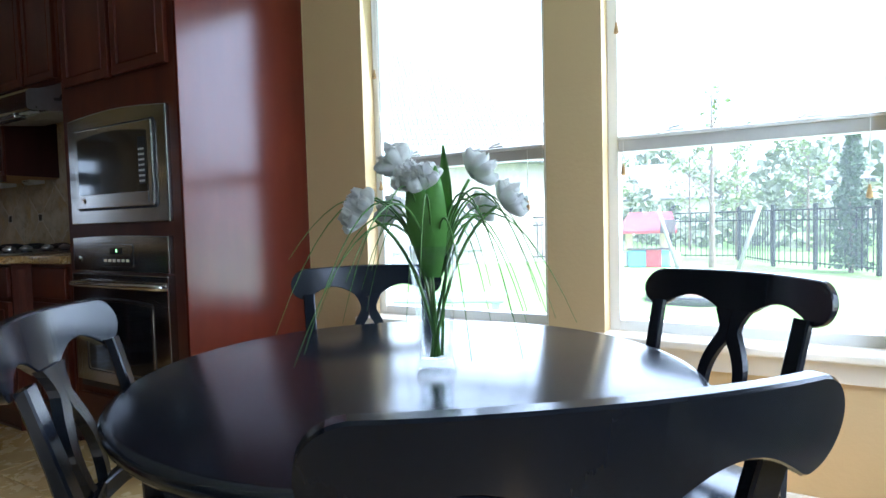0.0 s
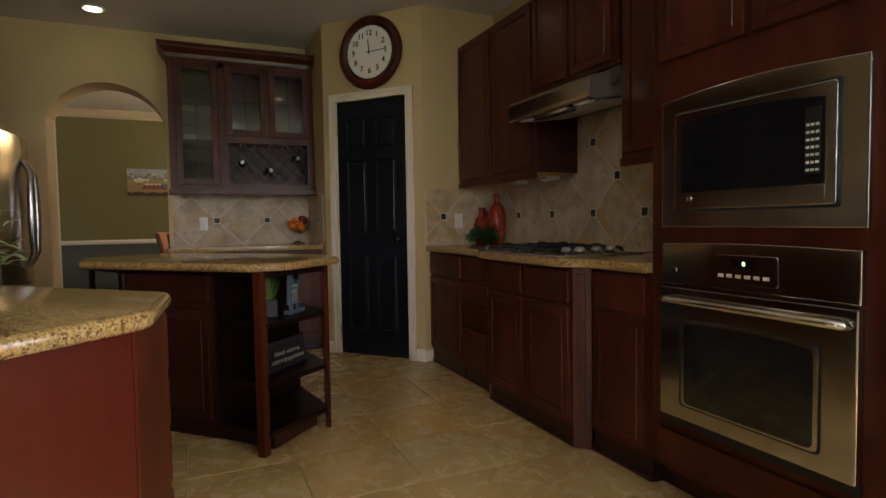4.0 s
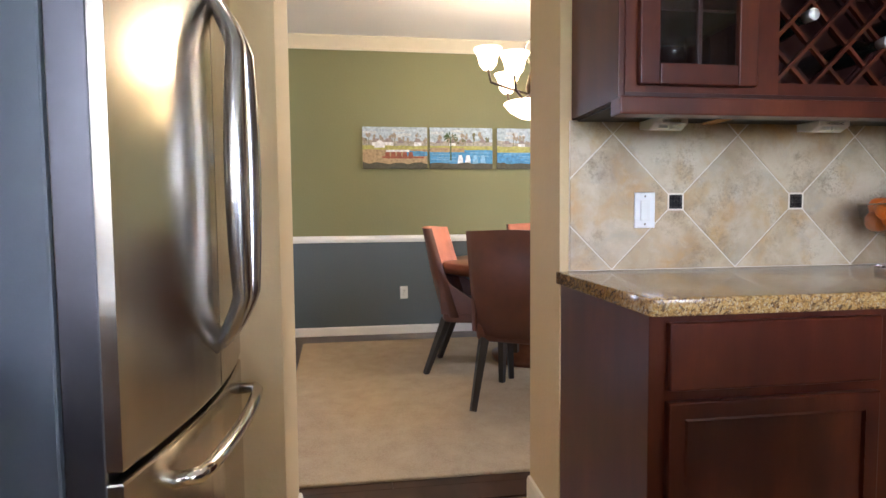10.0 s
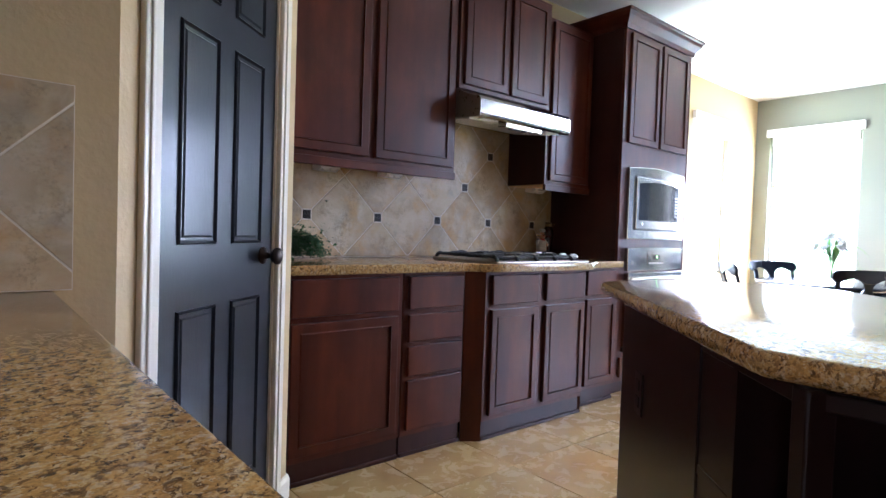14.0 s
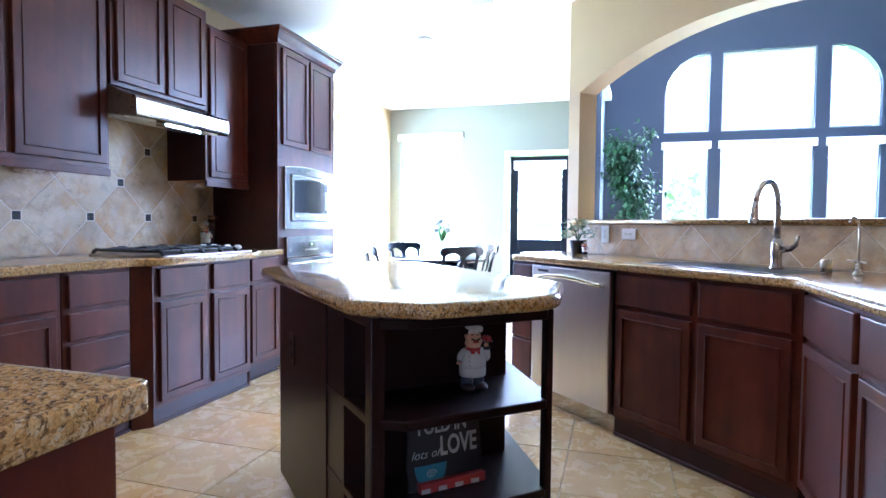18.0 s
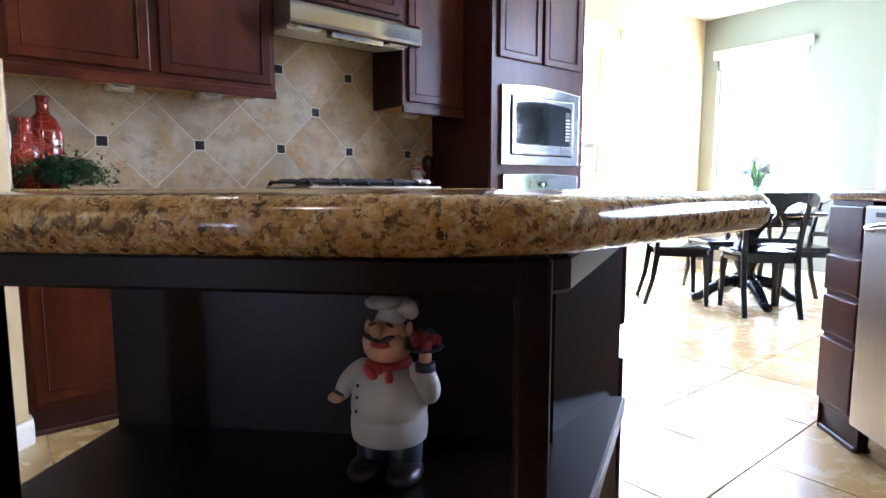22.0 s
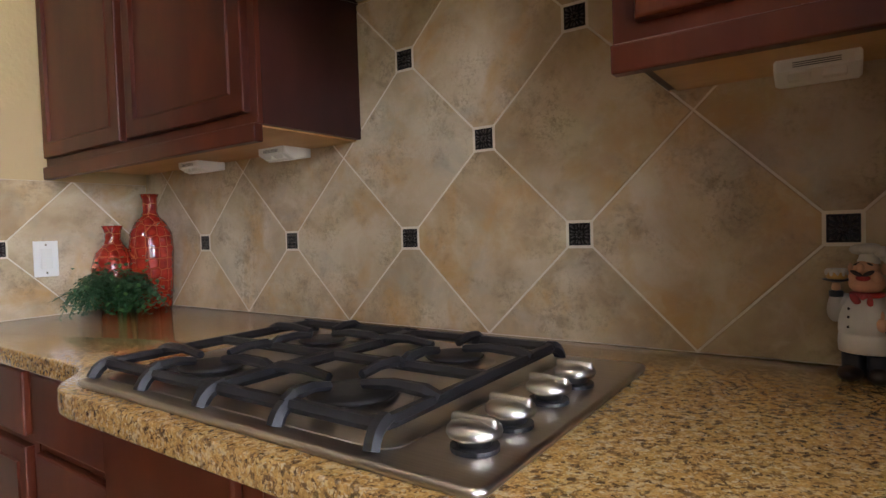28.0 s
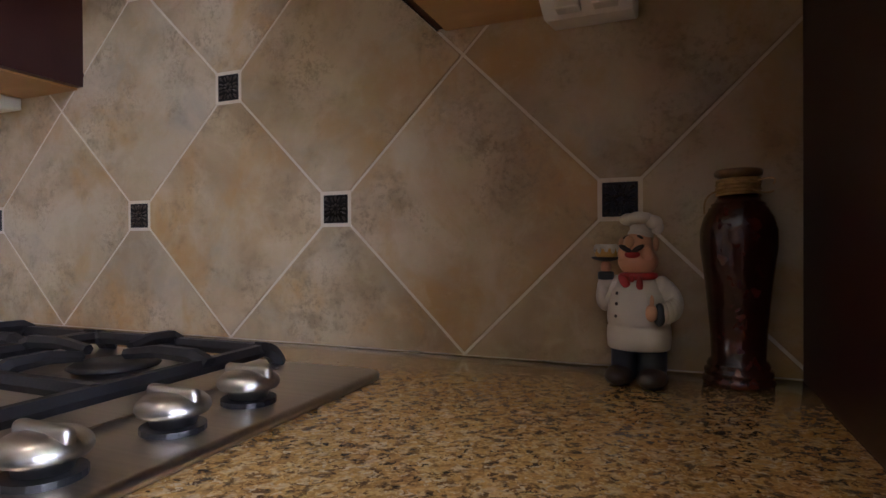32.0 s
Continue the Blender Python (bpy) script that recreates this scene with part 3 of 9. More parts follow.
# dining room
XD = -9.95
structure("wall_dining_west", wall_bm(0, 6.4, 0.88, 2.75, 0.12), GREEN, "olive green dining room wall above the chair rail", place((XD, -1.915), (XD, 5)))
structure("wall_dining_west_lower", wall_bm(0, 6.4, 0, 0.88, 0.12), SLATE, "slate blue dining room wall below the chair rail", place((XD, -1.915), (XD, 5)))
structure("wall_dining_north", wall_bm(0, 3.5, 0, 2.75, 0.12), GREEN, "olive green dining room end wall", place((XD, 3.6), (-6.5, 3.6)))
structure("wall_dining_inner", wall_bm(0, 2.9, 0, 2.75, 0.1), GREEN, "olive green inner dining room wall", place((-6.82, 3.6), (-6.82, 0.7)))
structure("wall_hall_pier", wall_bm(0, 0.5, 0, 2.75, 0.24), TRIM, "cream pier between dining room and hall", place((XD, -2.155), (-9.45, -2.155)))
structure("wall_hall_south", wall_bm(0, 3.9, 0, 2.75, 0.12), WALL, "beige hall wall", place((-6.4, -3.6), (-9.8, -3.6)))
structure("wall_hall_west", wall_bm(0, 1.6, 0, 2.75, 0.12, [(0.55, 1.35, 0.0, 2.3)]), WALL, "beige hall wall with the front door", place((XD - 0.4, -3.6), (XD - 0.4, -2.0)))
structure("wall_hall_east", wall_bm(0, 1.4, 0, 2.75, 0.1), WALL, "beige hall end wall", place((-6.82, -2.2), (-6.82, -3.6)))
structure("ceiling_dining", slab([(-10.6, -3.7), (-6.66, -3.7), (-6.66, 3.7), (-10.6, 3.7)], 2.675, 2.85), CEIL, "white dining room ceiling")
structure("ceiling", slab([(-6.66, -2.45), (-3.68, -2.45), (-2.08, -0.79), (-1.75, -0.79), (1.35, -0.95), (1.35, 2.26), (-6.66, 2.26)], CEIL_Z, CEIL_Z + 0.1), CEIL, "white kitchen ceiling")
structure("floor", slab([(-6.83, -2.45), (-3.55, -2.45), (-2.2, -1.14), (1.35, -1.14), (1.35, 2.26), (-5.3, 2.26), (-6.83, 0.9)], -0.1, -0.006), FLOOR_GROUT, "beige ceramic tile floor with sandy joints")
structure("ground", slab([(-60, 2.26), (300, 2.26), (300, 400), (-60, 400)], -0.35, -0.15), plain("lawn_green", (0.16, 0.27, 0.05), 0.9, vary=0.25, scale=1.5, bump=0.6, bscale=90), "mown green lawn")
structure("ground_east", slab([(1.36, -200), (300, -200), (300, 2.25), (1.36, 2.25)], -0.35, -0.15), MATS["lawn_green"], "mown green lawn beside the house")
structure("floor_dining", slab([(-10.6, -3.7), (-6.83, -3.7), (-6.83, 3.7), (-10.6, 3.7)], -0.1, -0.002), wood("dark_floor_wood", (0.02, 0.010, 0.006), (0.045, 0.022, 0.013), (0.075, 0.04, 0.024), 0.3, 0.1, 1.0, False), "dark hardwood dining room floor")

# ---------------------------------------------------------------- cabinets
def base_unit(w, cols, m, label, depth=0.60, mat=None, group="base cabinets", toe=True, name="base_cabinet", drawer_gap=0.0):
    """cols: (x0, x1, [(kind, z0, z1)]). The face lies in y = 0."""
    mat = mat or CHERRY
    u = thing(name, label, "cabinet", m, group)
    part("body", box(0, w, 0, depth, 0.10, 0.874, 0.002), mat, u)
    if toe:
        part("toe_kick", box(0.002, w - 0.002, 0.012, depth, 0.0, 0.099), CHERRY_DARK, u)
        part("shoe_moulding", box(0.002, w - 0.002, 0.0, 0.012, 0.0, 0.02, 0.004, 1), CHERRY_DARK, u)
    for x0, x1, rows in cols:
        for kind, z0, z1 in rows:
            if kind == "door":
                part("door", panel_front(x1 - x0, z1 - z0, 0.02, 0.052, x=x0, z=z0), mat, u)
            else:
                part("drawer", box(x0, x1, -0.02, 0, z0, z1, 0.005), mat, u)
    return u


DR = ("drawer", 0.70, 0.855)
DO = ("door", 0.13, 0.675)
FOUR = [("drawer", 0.70, 0.855), ("drawer", 0.545, 0.675), ("drawer", 0.385, 0.525), ("drawer", 0.13, 0.365)]
YB, YBUMP = 1.382, 1.318
base_unit(0.575, [(0.02, 0.543, [DR, DO])], pose(-5.065, YB, 0), "cherry base cabinet with one drawer over a panel door", YN - YB)
base_unit(0.38, [(0.024, 0.363, FOUR)], pose(-4.485, YB, 0), "cherry base cabinet with four stacked drawers", YN - YB)
base_unit(0.835, [(0.038, 0.398, [DR, DO]), (0.461, 0.818, [DR, DO])], pose(-4.02, YBUMP, 0), "cherry cooktop cabinet with two drawers and two doors", YN - YBUMP)
base_unit(0.377, [(0.035, 0.355, [DR, DO])], pose(-3.124, YB, 0), "cherry base cabinet beside the oven tower", YN - YB)
for xa, xb, lbl in ((-4.105, -4.02, "left"), (-3.185, -3.124, "right")):
    f = thing("fluted_filler", "fluted cherry corner post beside the cooktop cabinet" if lbl == "right" else "plain angled cherry post beside the cooktop cabinet", "cabinet trim", None, "fluted corner posts")
    left = lbl == "left"
    p, q = ((xa, YB), (xb, YBUMP)) if left else ((xa, YBUMP), (xb, YB))
    m = place(p, q)
    L = span(p, q)
    part("panel", box(0.001, L - 0.001, 0, 0.05, 0.0, 0.874), CHERRY, f, m=m)
    for k in range(0 if left else 4):
        part("flute", box(0.02 + k * (L - 0.06) / 3, 0.032 + k * (L - 0.06) / 3, -0.006, 0.001, 0.14, 0.84, 0.003), CHERRY, f, m=m)

# counters
cook_top = rounded([(-5.068, YN - 0.003), (-5.068, 1.335), (-4.125, 1.335), (-4.015, 1.236), (-3.20, 1.236), (-3.085, 1.335), (-2.746, 1.335), (-2.746, YN - 0.003)], [0, 0.02, 0.06, 0.06, 0.06, 0.06, 0.005, 0])
tagged(part("cook_countertop", slab(cook_top, 0.874, 0.914, 0.016), GRANITE, None, "", True), "golden brown granite countertop with a bumped-out front", "countertop")

# oven tower
TX0, TX1, TY = -2.745, -1.885, 1.385
tower = thing("oven_tower", "tall cherry cabinet holding a microwave and wall oven", "cabinet")
part("body", box(TX0, TX1, TY, YN - 0.003, 0.10, 2.50, 0.002), CHERRY, tower)
# thin sheet in the darker copy paints the shade of this side
part("side_panel", box(TX0 - 0.003, TX0, TY + 0.018, YN - 0.004, 0.0, 2.50), CHERRY_DARK, tower, "cherry side with shade put in its colour")
part("side_panel", box(TX1, TX1 + 0.016, TY - 0.002, YNOOK - 0.002, 0.0, 2.50, 0.003), CHERRY_RED, tower)
part("toe_kick", box(TX0, TX1, TY + 0.06, YN - 0.01, 0.0, 0.10), CHERRY_DARK, tower)
part("drawer", box(TX0 + 0.05, TX1 - 0.04, TY - 0.02, TY, 0.13, 0.265, 0.005), CHERRY, tower)
for x0, x1 in ((TX0 + 0.05, -2.325), (-2.295, TX1 - 0.04)):
    part("door", panel_front(x1 - x0, 0.72, 0.02, 0.055, x=x0, z=1.70, y=TY), CHERRY, tower)
CROWN = [(0, 2.44), (0.012, 2.44), (0.018, 2.47), (0.05, 2.51), (0.058, 2.53), (0.068, 2.535), (0.068, 2.55), (0, 2.55)]
part("crown", sweep(CROWN, [(TX0, YN - 0.01), (TX0, TY), (TX1 + 0.016, TY), (TX1 + 0.016, YN - 0.01)]), CHERRY, tower)

# upper cabinets
def upper(w, h, d, doors, m, label, rail=True, crown=None, group="wall cabinets", mat=None):
    u = thing("wall_cabinet", label, "cabinet", m, group)
    mat = mat or CHERRY
    part("body", box(0, w, 0, d, 0.0, h, 0.002), mat, u)
    for x0, x1 in doors:
        part("door", panel_front(x1 - x0, h - 0.05, 0.02, 0.057, x=x0, z=0.025), mat, u)
    # both sides get sheets whose colour holds the shade
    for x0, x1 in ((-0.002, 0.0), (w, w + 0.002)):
        part("side_panel", box(x0, x1, 0.012, d - 0.002, 0.0, h), CHERRY_DARK, u, "cherry side with shade put in its colour")
    if rail:
        part("light_rail", box(-0.0, w, -0.012, 0.012, -0.04, 0.0, 0.003), mat, u)
        part("underside", box(0.015, w - 0.015, 0.014, d - 0.004, -0.004, 0.0), MAPLE, u)
    return u


UZ, UY = 1.395, 1.64
upper(1.085, 1.06, YN - UY, [(0.03, 0.52), (0.56, 1.06)], pose(-5.065, UY, UZ), "cherry wall cabinet with two tall panel doors")
upper(0.76, 0.66, YN - UY + 0.02, [(0.03, 0.37), (0.40, 0.73)], pose(-3.98, UY - 0.02, 1.86), "cherry wall cabinet above the range hood", rail=False)
upper(0.466, 1.06, YN - UY, [(0.035, 0.44)], pose(-3.213, UY, UZ), "cherry wall cabinet with one panel door")

# wine run
WX = -5.893
wine_m = place((WX - 0.04, -0.495), (WX - 0.04, 1))
base_unit(1.205, [(0.04, 0.575, [DR, DO]), (0.635, 1.18, [DR, DO])], wine_m, "cherry base cabinet with drawers below the wine rack", 0.585)
tagged(part("wine_countertop", slab(rounded([(XW + 0.003, -0.512), (WX, -0.512), (WX, 0.717), (XW + 0.003, 0.717)], [0, 0.02, 0.005, 0]), 0.874, 0.914, 0.016), GRANITE, None, "", True), "golden brown granite countertop under the wine rack", "countertop")
# south run
YSF = -1.735
base_unit(0.50, [(0.02, 0.48, [DR, DO])], place((-4.02, YSF), (-9, YSF)), "cherry base cabinet with a drawer over a door", 0.585)
base_unit(0.66, [(0.03, 0.63, [DR, DO])], place((-4.52, YSF), (-9, YSF)), "cherry base cabinet with a drawer over a door", 0.585)
base_unit(0.465, [(0.02, 0.23, [DR, DO]), (0.25, 0.45, [DR, DO])], place((-5.18, YSF), (-9, YSF)), "cherry base cabinet with a drawer over a door", 0.585)
upper(1.30, 1.06, 0.32, [(0.03, 0.44), (0.47, 0.85), (0.88, 1.27)], place((-4.35, -2.02), (-9, -2.02)) @ pose(0, 0, UZ), "cherry wall cabinets above the south counter")
fp = thing("fridge_surround", "tall red-brown cherry panel beside the fridge", "cabinet panel")
part("panel", box(-5.685, -5.648, YS + 0.002, -1.722, 0.0, 2.50), CHERRY_VENEER, fp)
part("edge_band", box(-5.686, -5.647, -1.7215, -1.715, 0.0, 2.50, 0.002), CHERRY, fp)
upper(0.80, 0.62, 0.60, [(0.02, 0.39), (0.41, 0.78)], place((-5.69, -1.75), (-9, -1.75)) @ pose(0, 0, 1.88), "cherry cabinet above the fridge", rail=False)

# sink run: counter edge along c = x - y
SC, SE0 = -2.355, -2.80
corner = ((SC - 1.69), -1.69)
sink_top = rounded([diag(-1.945, -2.755), diag(SC, -3.11), (corner[0], corner[1]), (-5.648, -1.69), (-5.648, YS + 0.003), diag(BAR_C - 0.004, BAR_E1 + 0.05), diag(BAR_C - 0.004, -2.755)], [0.04, 0.04, 0.03, 0.02, 0, 0, 0.02])
tagged(part("sink_countertop", slab(sink_top, 0.874, 0.914, 0.016), GRANITE, None, "", True), "golden brown granite countertop, uncut under the flat sink", "countertop")
SCF = SC + 0.055
p0, p1 = diag(SCF, -2.955), diag(SCF, -9)
sm = place(p0, p1)
base_unit(0.228, [(0.012, 0.215, FOUR)], sm @ pose(0.097, 0, 0), "narrow cherry cabinet with four drawers", 0.58)
base_unit(0.955, [(0.03, 0.475, [DR, DO]), (0.515, 0.925, [DR, DO])], sm @ pose(1.015, 0, 0), "cherry sink cabinet with two panel doors", 0.57)
dw = thing("dishwasher", "stainless steel dishwasher with a bowed handle", "dishwasher", sm @ pose(0.335, 0, 0))
part("front", box(0, 0.67, -0.03, 0.0, 0.11, 0.862, 0.008), steel("dishwasher_steel", (0.60, 0.575, 0.55), 0.30, "z"), dw)
part("tub", box(0.005, 0.665, 0.002, 0.56, 0.10, 0.862), BLACK, dw)
part("toe_panel", box(0, 0.67, 0.03, 0.56, 0.0, 0.098), STEEL, dw)
part("vent", box(0.06, 0.16, -0.032, -0.029, 0.825, 0.84), BLACK, dw)
part("handle", tube([(0.05, -0.03, 0.785), (0.06, -0.055, 0.79)] + arc((0.08, -0.065, 0.792), (0.335, -0.085, 0.835), (0.59, -0.065, 0.792), 12) + [(0.61, -0.055, 0.79), (0.62, -0.03, 0.785)], 0.012), CHROME, dw, "polished bar handle", True)
ep = thing("peninsula_end", "red-brown cherry panel closing the peninsula", "cabinet panel")
part("panel", slab([diag(-1.93, -2.875), diag(-1.93, -2.83), diag(BAR_C - 0.01, -2.83), diag(BAR_C - 0.01, -2.875)], 0.0, 0.873, 0.002), CHERRY_RED, ep)
part("edge_band", slab([diag(-1.942, -2.877), diag(-1.942, -2.828), diag(-1.931, -2.828), diag(-1.931, -2.877)], 0.0, 0.873, 0.003, 1), CHERRY_RED, ep)
part("corner_post", slab([diag(-1.935, -2.88), diag(-1.955, -2.88), diag(SCF, -3.09), diag(SCF + 0.03, -3.09)], 0.0, 0.873), CHERRY, ep)
bt = [diag(BAR_C - 0.05, BAR_E0 - 0.10), diag(BAR_C - 0.05, BAR_E1 + 0.10), diag(BAR_C + 0.45, BAR_E1 + 0.10), diag(BAR_C + 0.45, BAR_E0 - 0.10)]
tagged(part("bar_top", slab(bt, BAR_Z, BAR_Z + 0.035, 0.014), GRANITE, None, "", True), "golden brown granite bar top", "countertop")

# island: a = (x + y) / sqrt 2 along, b = (y - x) / sqrt 2 across
def isl(a, b):
    return ((a - b) * R2, (a + b) * R2)


IA0, IA1, IB0, IB1 = -4.10, -2.57, 2.557, 3.375
top = [isl(IA0, IB0 + 0.33), isl(IA0 + 0.03, IB0 + 0.24), isl(-3.80, IB0), isl(IA1 - 0.15, IB0), isl(IA1, IB0 + 0.14), isl(IA1, IB1 - 0.22), isl(IA1 - 0.22, IB1), isl(IA0 + 0.15, IB1), isl(IA0, IB1 - 0.15)]
tagged(part("island_top", slab(rounded(top, 0.03), 0.874, 0.914, 0.018), GRANITE, None, "", True), "golden brown granite island top with clipped corners", "countertop")
# ---------------------------------------------------------------- island with open end shelves
iu = thing("kitchen_island", "dark cherry kitchen island with open end shelves", "island")
part("body", slab([isl(-3.60, 2.68), isl(-2.99, 2.68), isl(-2.99, 3.31), isl(-3.60, 3.31)], 0.09, 0.872), ISLAND_FRONT, iu)
part("angled_side", slab([isl(-3.601, 2.672), isl(-3.601, 3.323), isl(-3.764, 3.323), isl(-3.764, 2.784)], 0.09, 0.872), ISLAND_SHADED, iu)
part("end_panel", slab([isl(-3.784, 2.782), isl(-3.765, 2.782), isl(-3.765, 3.325), isl(-3.784, 3.325)], 0.09, 0.872), ISLAND_SHADED, iu)
part("end_panel", slab([isl(-2.989, 2.665), isl(-2.97, 2.665), isl(-2.97, 3.325), isl(-2.989, 3.325)], 0.09, 0.872), ISLAND_SHADED, iu)
ISL_M = place(isl(-3.60, 2.68), isl(-2.0, 2.68))
part("drawer", box(0.02, 0.565, -0.02, 0.0, 0.715, 0.845, 0.005), ISLAND_FRONT, iu, m=ISL_M)
part("door", panel_front(0.545, 0.55, 0.02, 0.055, x=0.02, z=0.115), ISLAND_FRONT, iu, m=ISL_M)
ISL_N = place(isl(-2.99, 3.31), isl(-4, 3.31))
part("back_panel", box(-0.02, 0.63, -0.018, 0.0, 0.09, 0.872, 0.002), ISLAND_SHADED, iu, m=ISL_N)
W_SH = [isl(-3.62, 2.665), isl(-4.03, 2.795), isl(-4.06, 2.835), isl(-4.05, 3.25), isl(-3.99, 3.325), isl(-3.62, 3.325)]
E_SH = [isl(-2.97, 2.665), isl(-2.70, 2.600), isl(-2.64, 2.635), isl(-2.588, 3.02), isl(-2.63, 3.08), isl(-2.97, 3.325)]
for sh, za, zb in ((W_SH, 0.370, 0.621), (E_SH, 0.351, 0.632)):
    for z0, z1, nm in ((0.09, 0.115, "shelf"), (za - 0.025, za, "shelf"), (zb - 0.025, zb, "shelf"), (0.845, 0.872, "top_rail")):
        part(nm, slab(sh, z0, z1, 0.003, 1), ISLAND_SHADED, iu)
# west posts take the shaded copy, east posts the plain cherry
for a, b, hw in ((-4.045, 2.822, 0.0125), (-3.985, 3.31, 0.02), (-2.676, 2.615, 0.022), (-2.597, 3.045, 0.0125)):
    c = isl(a, b)
    part("post", box(-hw, hw, -hw, hw, 0.0, 0.873, 0.004), ISLAND_SHADED if a < -3 else CHERRY, iu, m=pose(c[0], c[1], 0, 0, 0, 45))
part("plinth", slab([isl(-4.0, 2.88), isl(-3.6, 2.72), isl(-2.9, 2.72), isl(-2.68, 2.70), isl(-2.68, 3.06), isl(-2.9, 3.26), isl(-3.6, 3.27), isl(-4.0, 3.22)], 0.0, 0.09), CHERRY_DARK, iu)
op = thing("outlet", "dark bronze outlet plate on the island", "outlet", ISL_N @ pose(0.20, -0.018, 0.64))
part("plate", box(-0.036, 0.036, -0.006, 0, -0.058, 0.058, 0.002), BRONZE, op)
part("socket", box(-0.016, 0.016, -0.009, -0.005, 0.008, 0.038, 0.002), BLACK, op)
part("socket", box(-0.016, 0.016, -0.009, -0.005, -0.038, -0.008, 0.002), BLACK, op)


# ---------------------------------------------------------------- writing
def text_bm(body, size, depth=0.001, align="CENTER", shear=0.0, bold=0.0):
    cu = bpy.data.curves.new("text", "FONT")
    cu.body, cu.size, cu.extrude, cu.align_x, cu.align_y, cu.shear, cu.offset = body, size, depth, align, "CENTER", shear, bold
    cu.resolution_u = 3
    ob = bpy.data.objects.new("text", cu)
    scene.collection.objects.link(ob)
    bpy.context.view_layer.update()
    me = bpy.data.meshes.new_from_object(ob.evaluated_get(bpy.context.evaluated_depsgraph_get()))
    bm = bmesh.new()
    bm.from_mesh(me)
    bpy.data.objects.remove(ob)
    bpy.data.meshes.remove(me)
    return bm


def words(name, body, size, m, mat, parent, shear=0.0, bold=0.0, width=None):
    """Text standing in the plane y = 0 of m, facing -y."""
    bm = text_bm(body, size, 0.0008, "CENTER", shear, bold)
    if width:
        xs = [v.co.x for v in bm.verts]
        k = width / (max(xs) - min(xs))
        for v in bm.verts:
            v.co.x *= k
    return part(name, bm, mat, parent, m=m @ pose(0, 0, 0, 90, 0, 0))


CREAM = plain("cream_lettering", (0.34, 0.31, 0.25), 0.6, vary=0.15, scale=60)
NIGHT = plain("black_sign_paint", (0.010, 0.009, 0.009), 0.6, vary=0.3, scale=30)
TEAL = plain("teal_sign_paint", (0.035, 0.13, 0.17), 0.6)
RED_P = plain("red_sign_paint", (0.26, 0.018, 0.015), 0.55)
BLUE_SIGN = plain("slate_blue_sign_paint", (0.085, 0.125, 0.165), 0.6)

# sign: FOLD IN lots of LOVE, on the lower shelf of the west end
W_FACE = place(isl(-4.0, 3.3), isl(-4.0, 2.0))
sg = thing("sign", "black wooden sign reading FOLD IN lots of LOVE", "sign", W_FACE @ pose(0.232, 0.085, 0.370, -5, 0, 0) @ Matrix.Scale(0.76, 4))
brd = [(-0.155, 0.0), (0.155, 0.0), (0.15, 0.04), (0.158, 0.09), (0.15, 0.20), (0.155, 0.27), (-0.155, 0.27), (-0.15, 0.20), (-0.158, 0.09), (-0.15, 0.04)]
part("board", slab(brd, -0.012, 0.0, 0.002, 1), NIGHT, sg, m=pose(0, 0, 0, 90, 0, 0))
words("lettering", "FOLD IN", 0.072, pose(-0.01, -0.003, 0.222), CREAM, sg, 0, 0.0016, 0.20)
words("lettering", "LOVE", 0.098, pose(0.055, -0.003, 0.145), CREAM, sg, 0, 0.0024, 0.155)
words("lettering", "lots of", 0.045, pose(-0.085, -0.003, 0.128), CREAM, sg, 0.4, -0.0004)
bowl_p = [(-0.13, 0.09)] + [(-0.065 + 0.065 * math.cos(math.pi + k * math.pi / 12), 0.09 + 0.085 * math.sin(math.pi + k * math.pi / 12)) for k in range(13)]
part("bowl", slab(bowl_p[1:], -0.003, 0.003, 0.001, 1), TEAL, sg, "painted teal mixing bowl", m=pose(0, -0.006, 0, 90, 0, 0))
part("swirl", tube([(-0.065 + 0.022 * (1 - k / 26) * math.cos(k * 0.5), -0.010, 0.058 + 0.016 * (1 - k / 26) * math.sin(k * 0.5)) for k in range(24)], 0.0014, 5), CREAM, sg)
part("base", box(-0.12, 0.15, -0.035, 0.0, 0.0, 0.034, 0.002), RED_P, sg, "red and white chequered base")
for k in range(4):
    part("check", box(-0.118 + 0.068 * k, -0.084 + 0.068 * k, -0.0365, -0.0345, 0.001, 0.017), CREAM, sg)

# sign: I'M KIND OF A BIG DEAL, a slate-blue cut-out on the east end's upper shelf
E_FACE = place(isl(-2.62, 2.64), isl(-2.62, 4.0))
s2 = thing("sign", "slate blue cut-out sign reading I'M KIND of a BIG DEAL", "sign", E_FACE @ pose(0.30, 0.10, 0.632, 0, 0, 6))
part("stand", box(-0.075, 0.075, -0.02, 0.02, 0.0, 0.022, 0.003), BLUE_SIGN, s2)
sil = [(-0.05, 0.03), (-0.035, 0.022), (-0.02, 0.022), (-0.015, 0.04), (0.03, 0.04), (0.035, 0.022), (0.055, 0.03), (0.04, 0.05), (0.052, 0.055), (0.03, 0.13), (0.045, 0.14), (0.055, 0.165), (0.03, 0.168), (0.03, 0.172), (0.08, 0.172), (0.06, 0.14), (0.03, 0.115), (0.0, 0.15), (-0.008, 0.165), (-0.012, 0.19), (-0.002, 0.20), (0.0, 0.225), (-0.03, 0.225), (-0.035, 0.20), (-0.028, 0.19), (-0.03, 0.165), (-0.045, 0.14), (-0.045, 0.10), (-0.055, 0.055)]
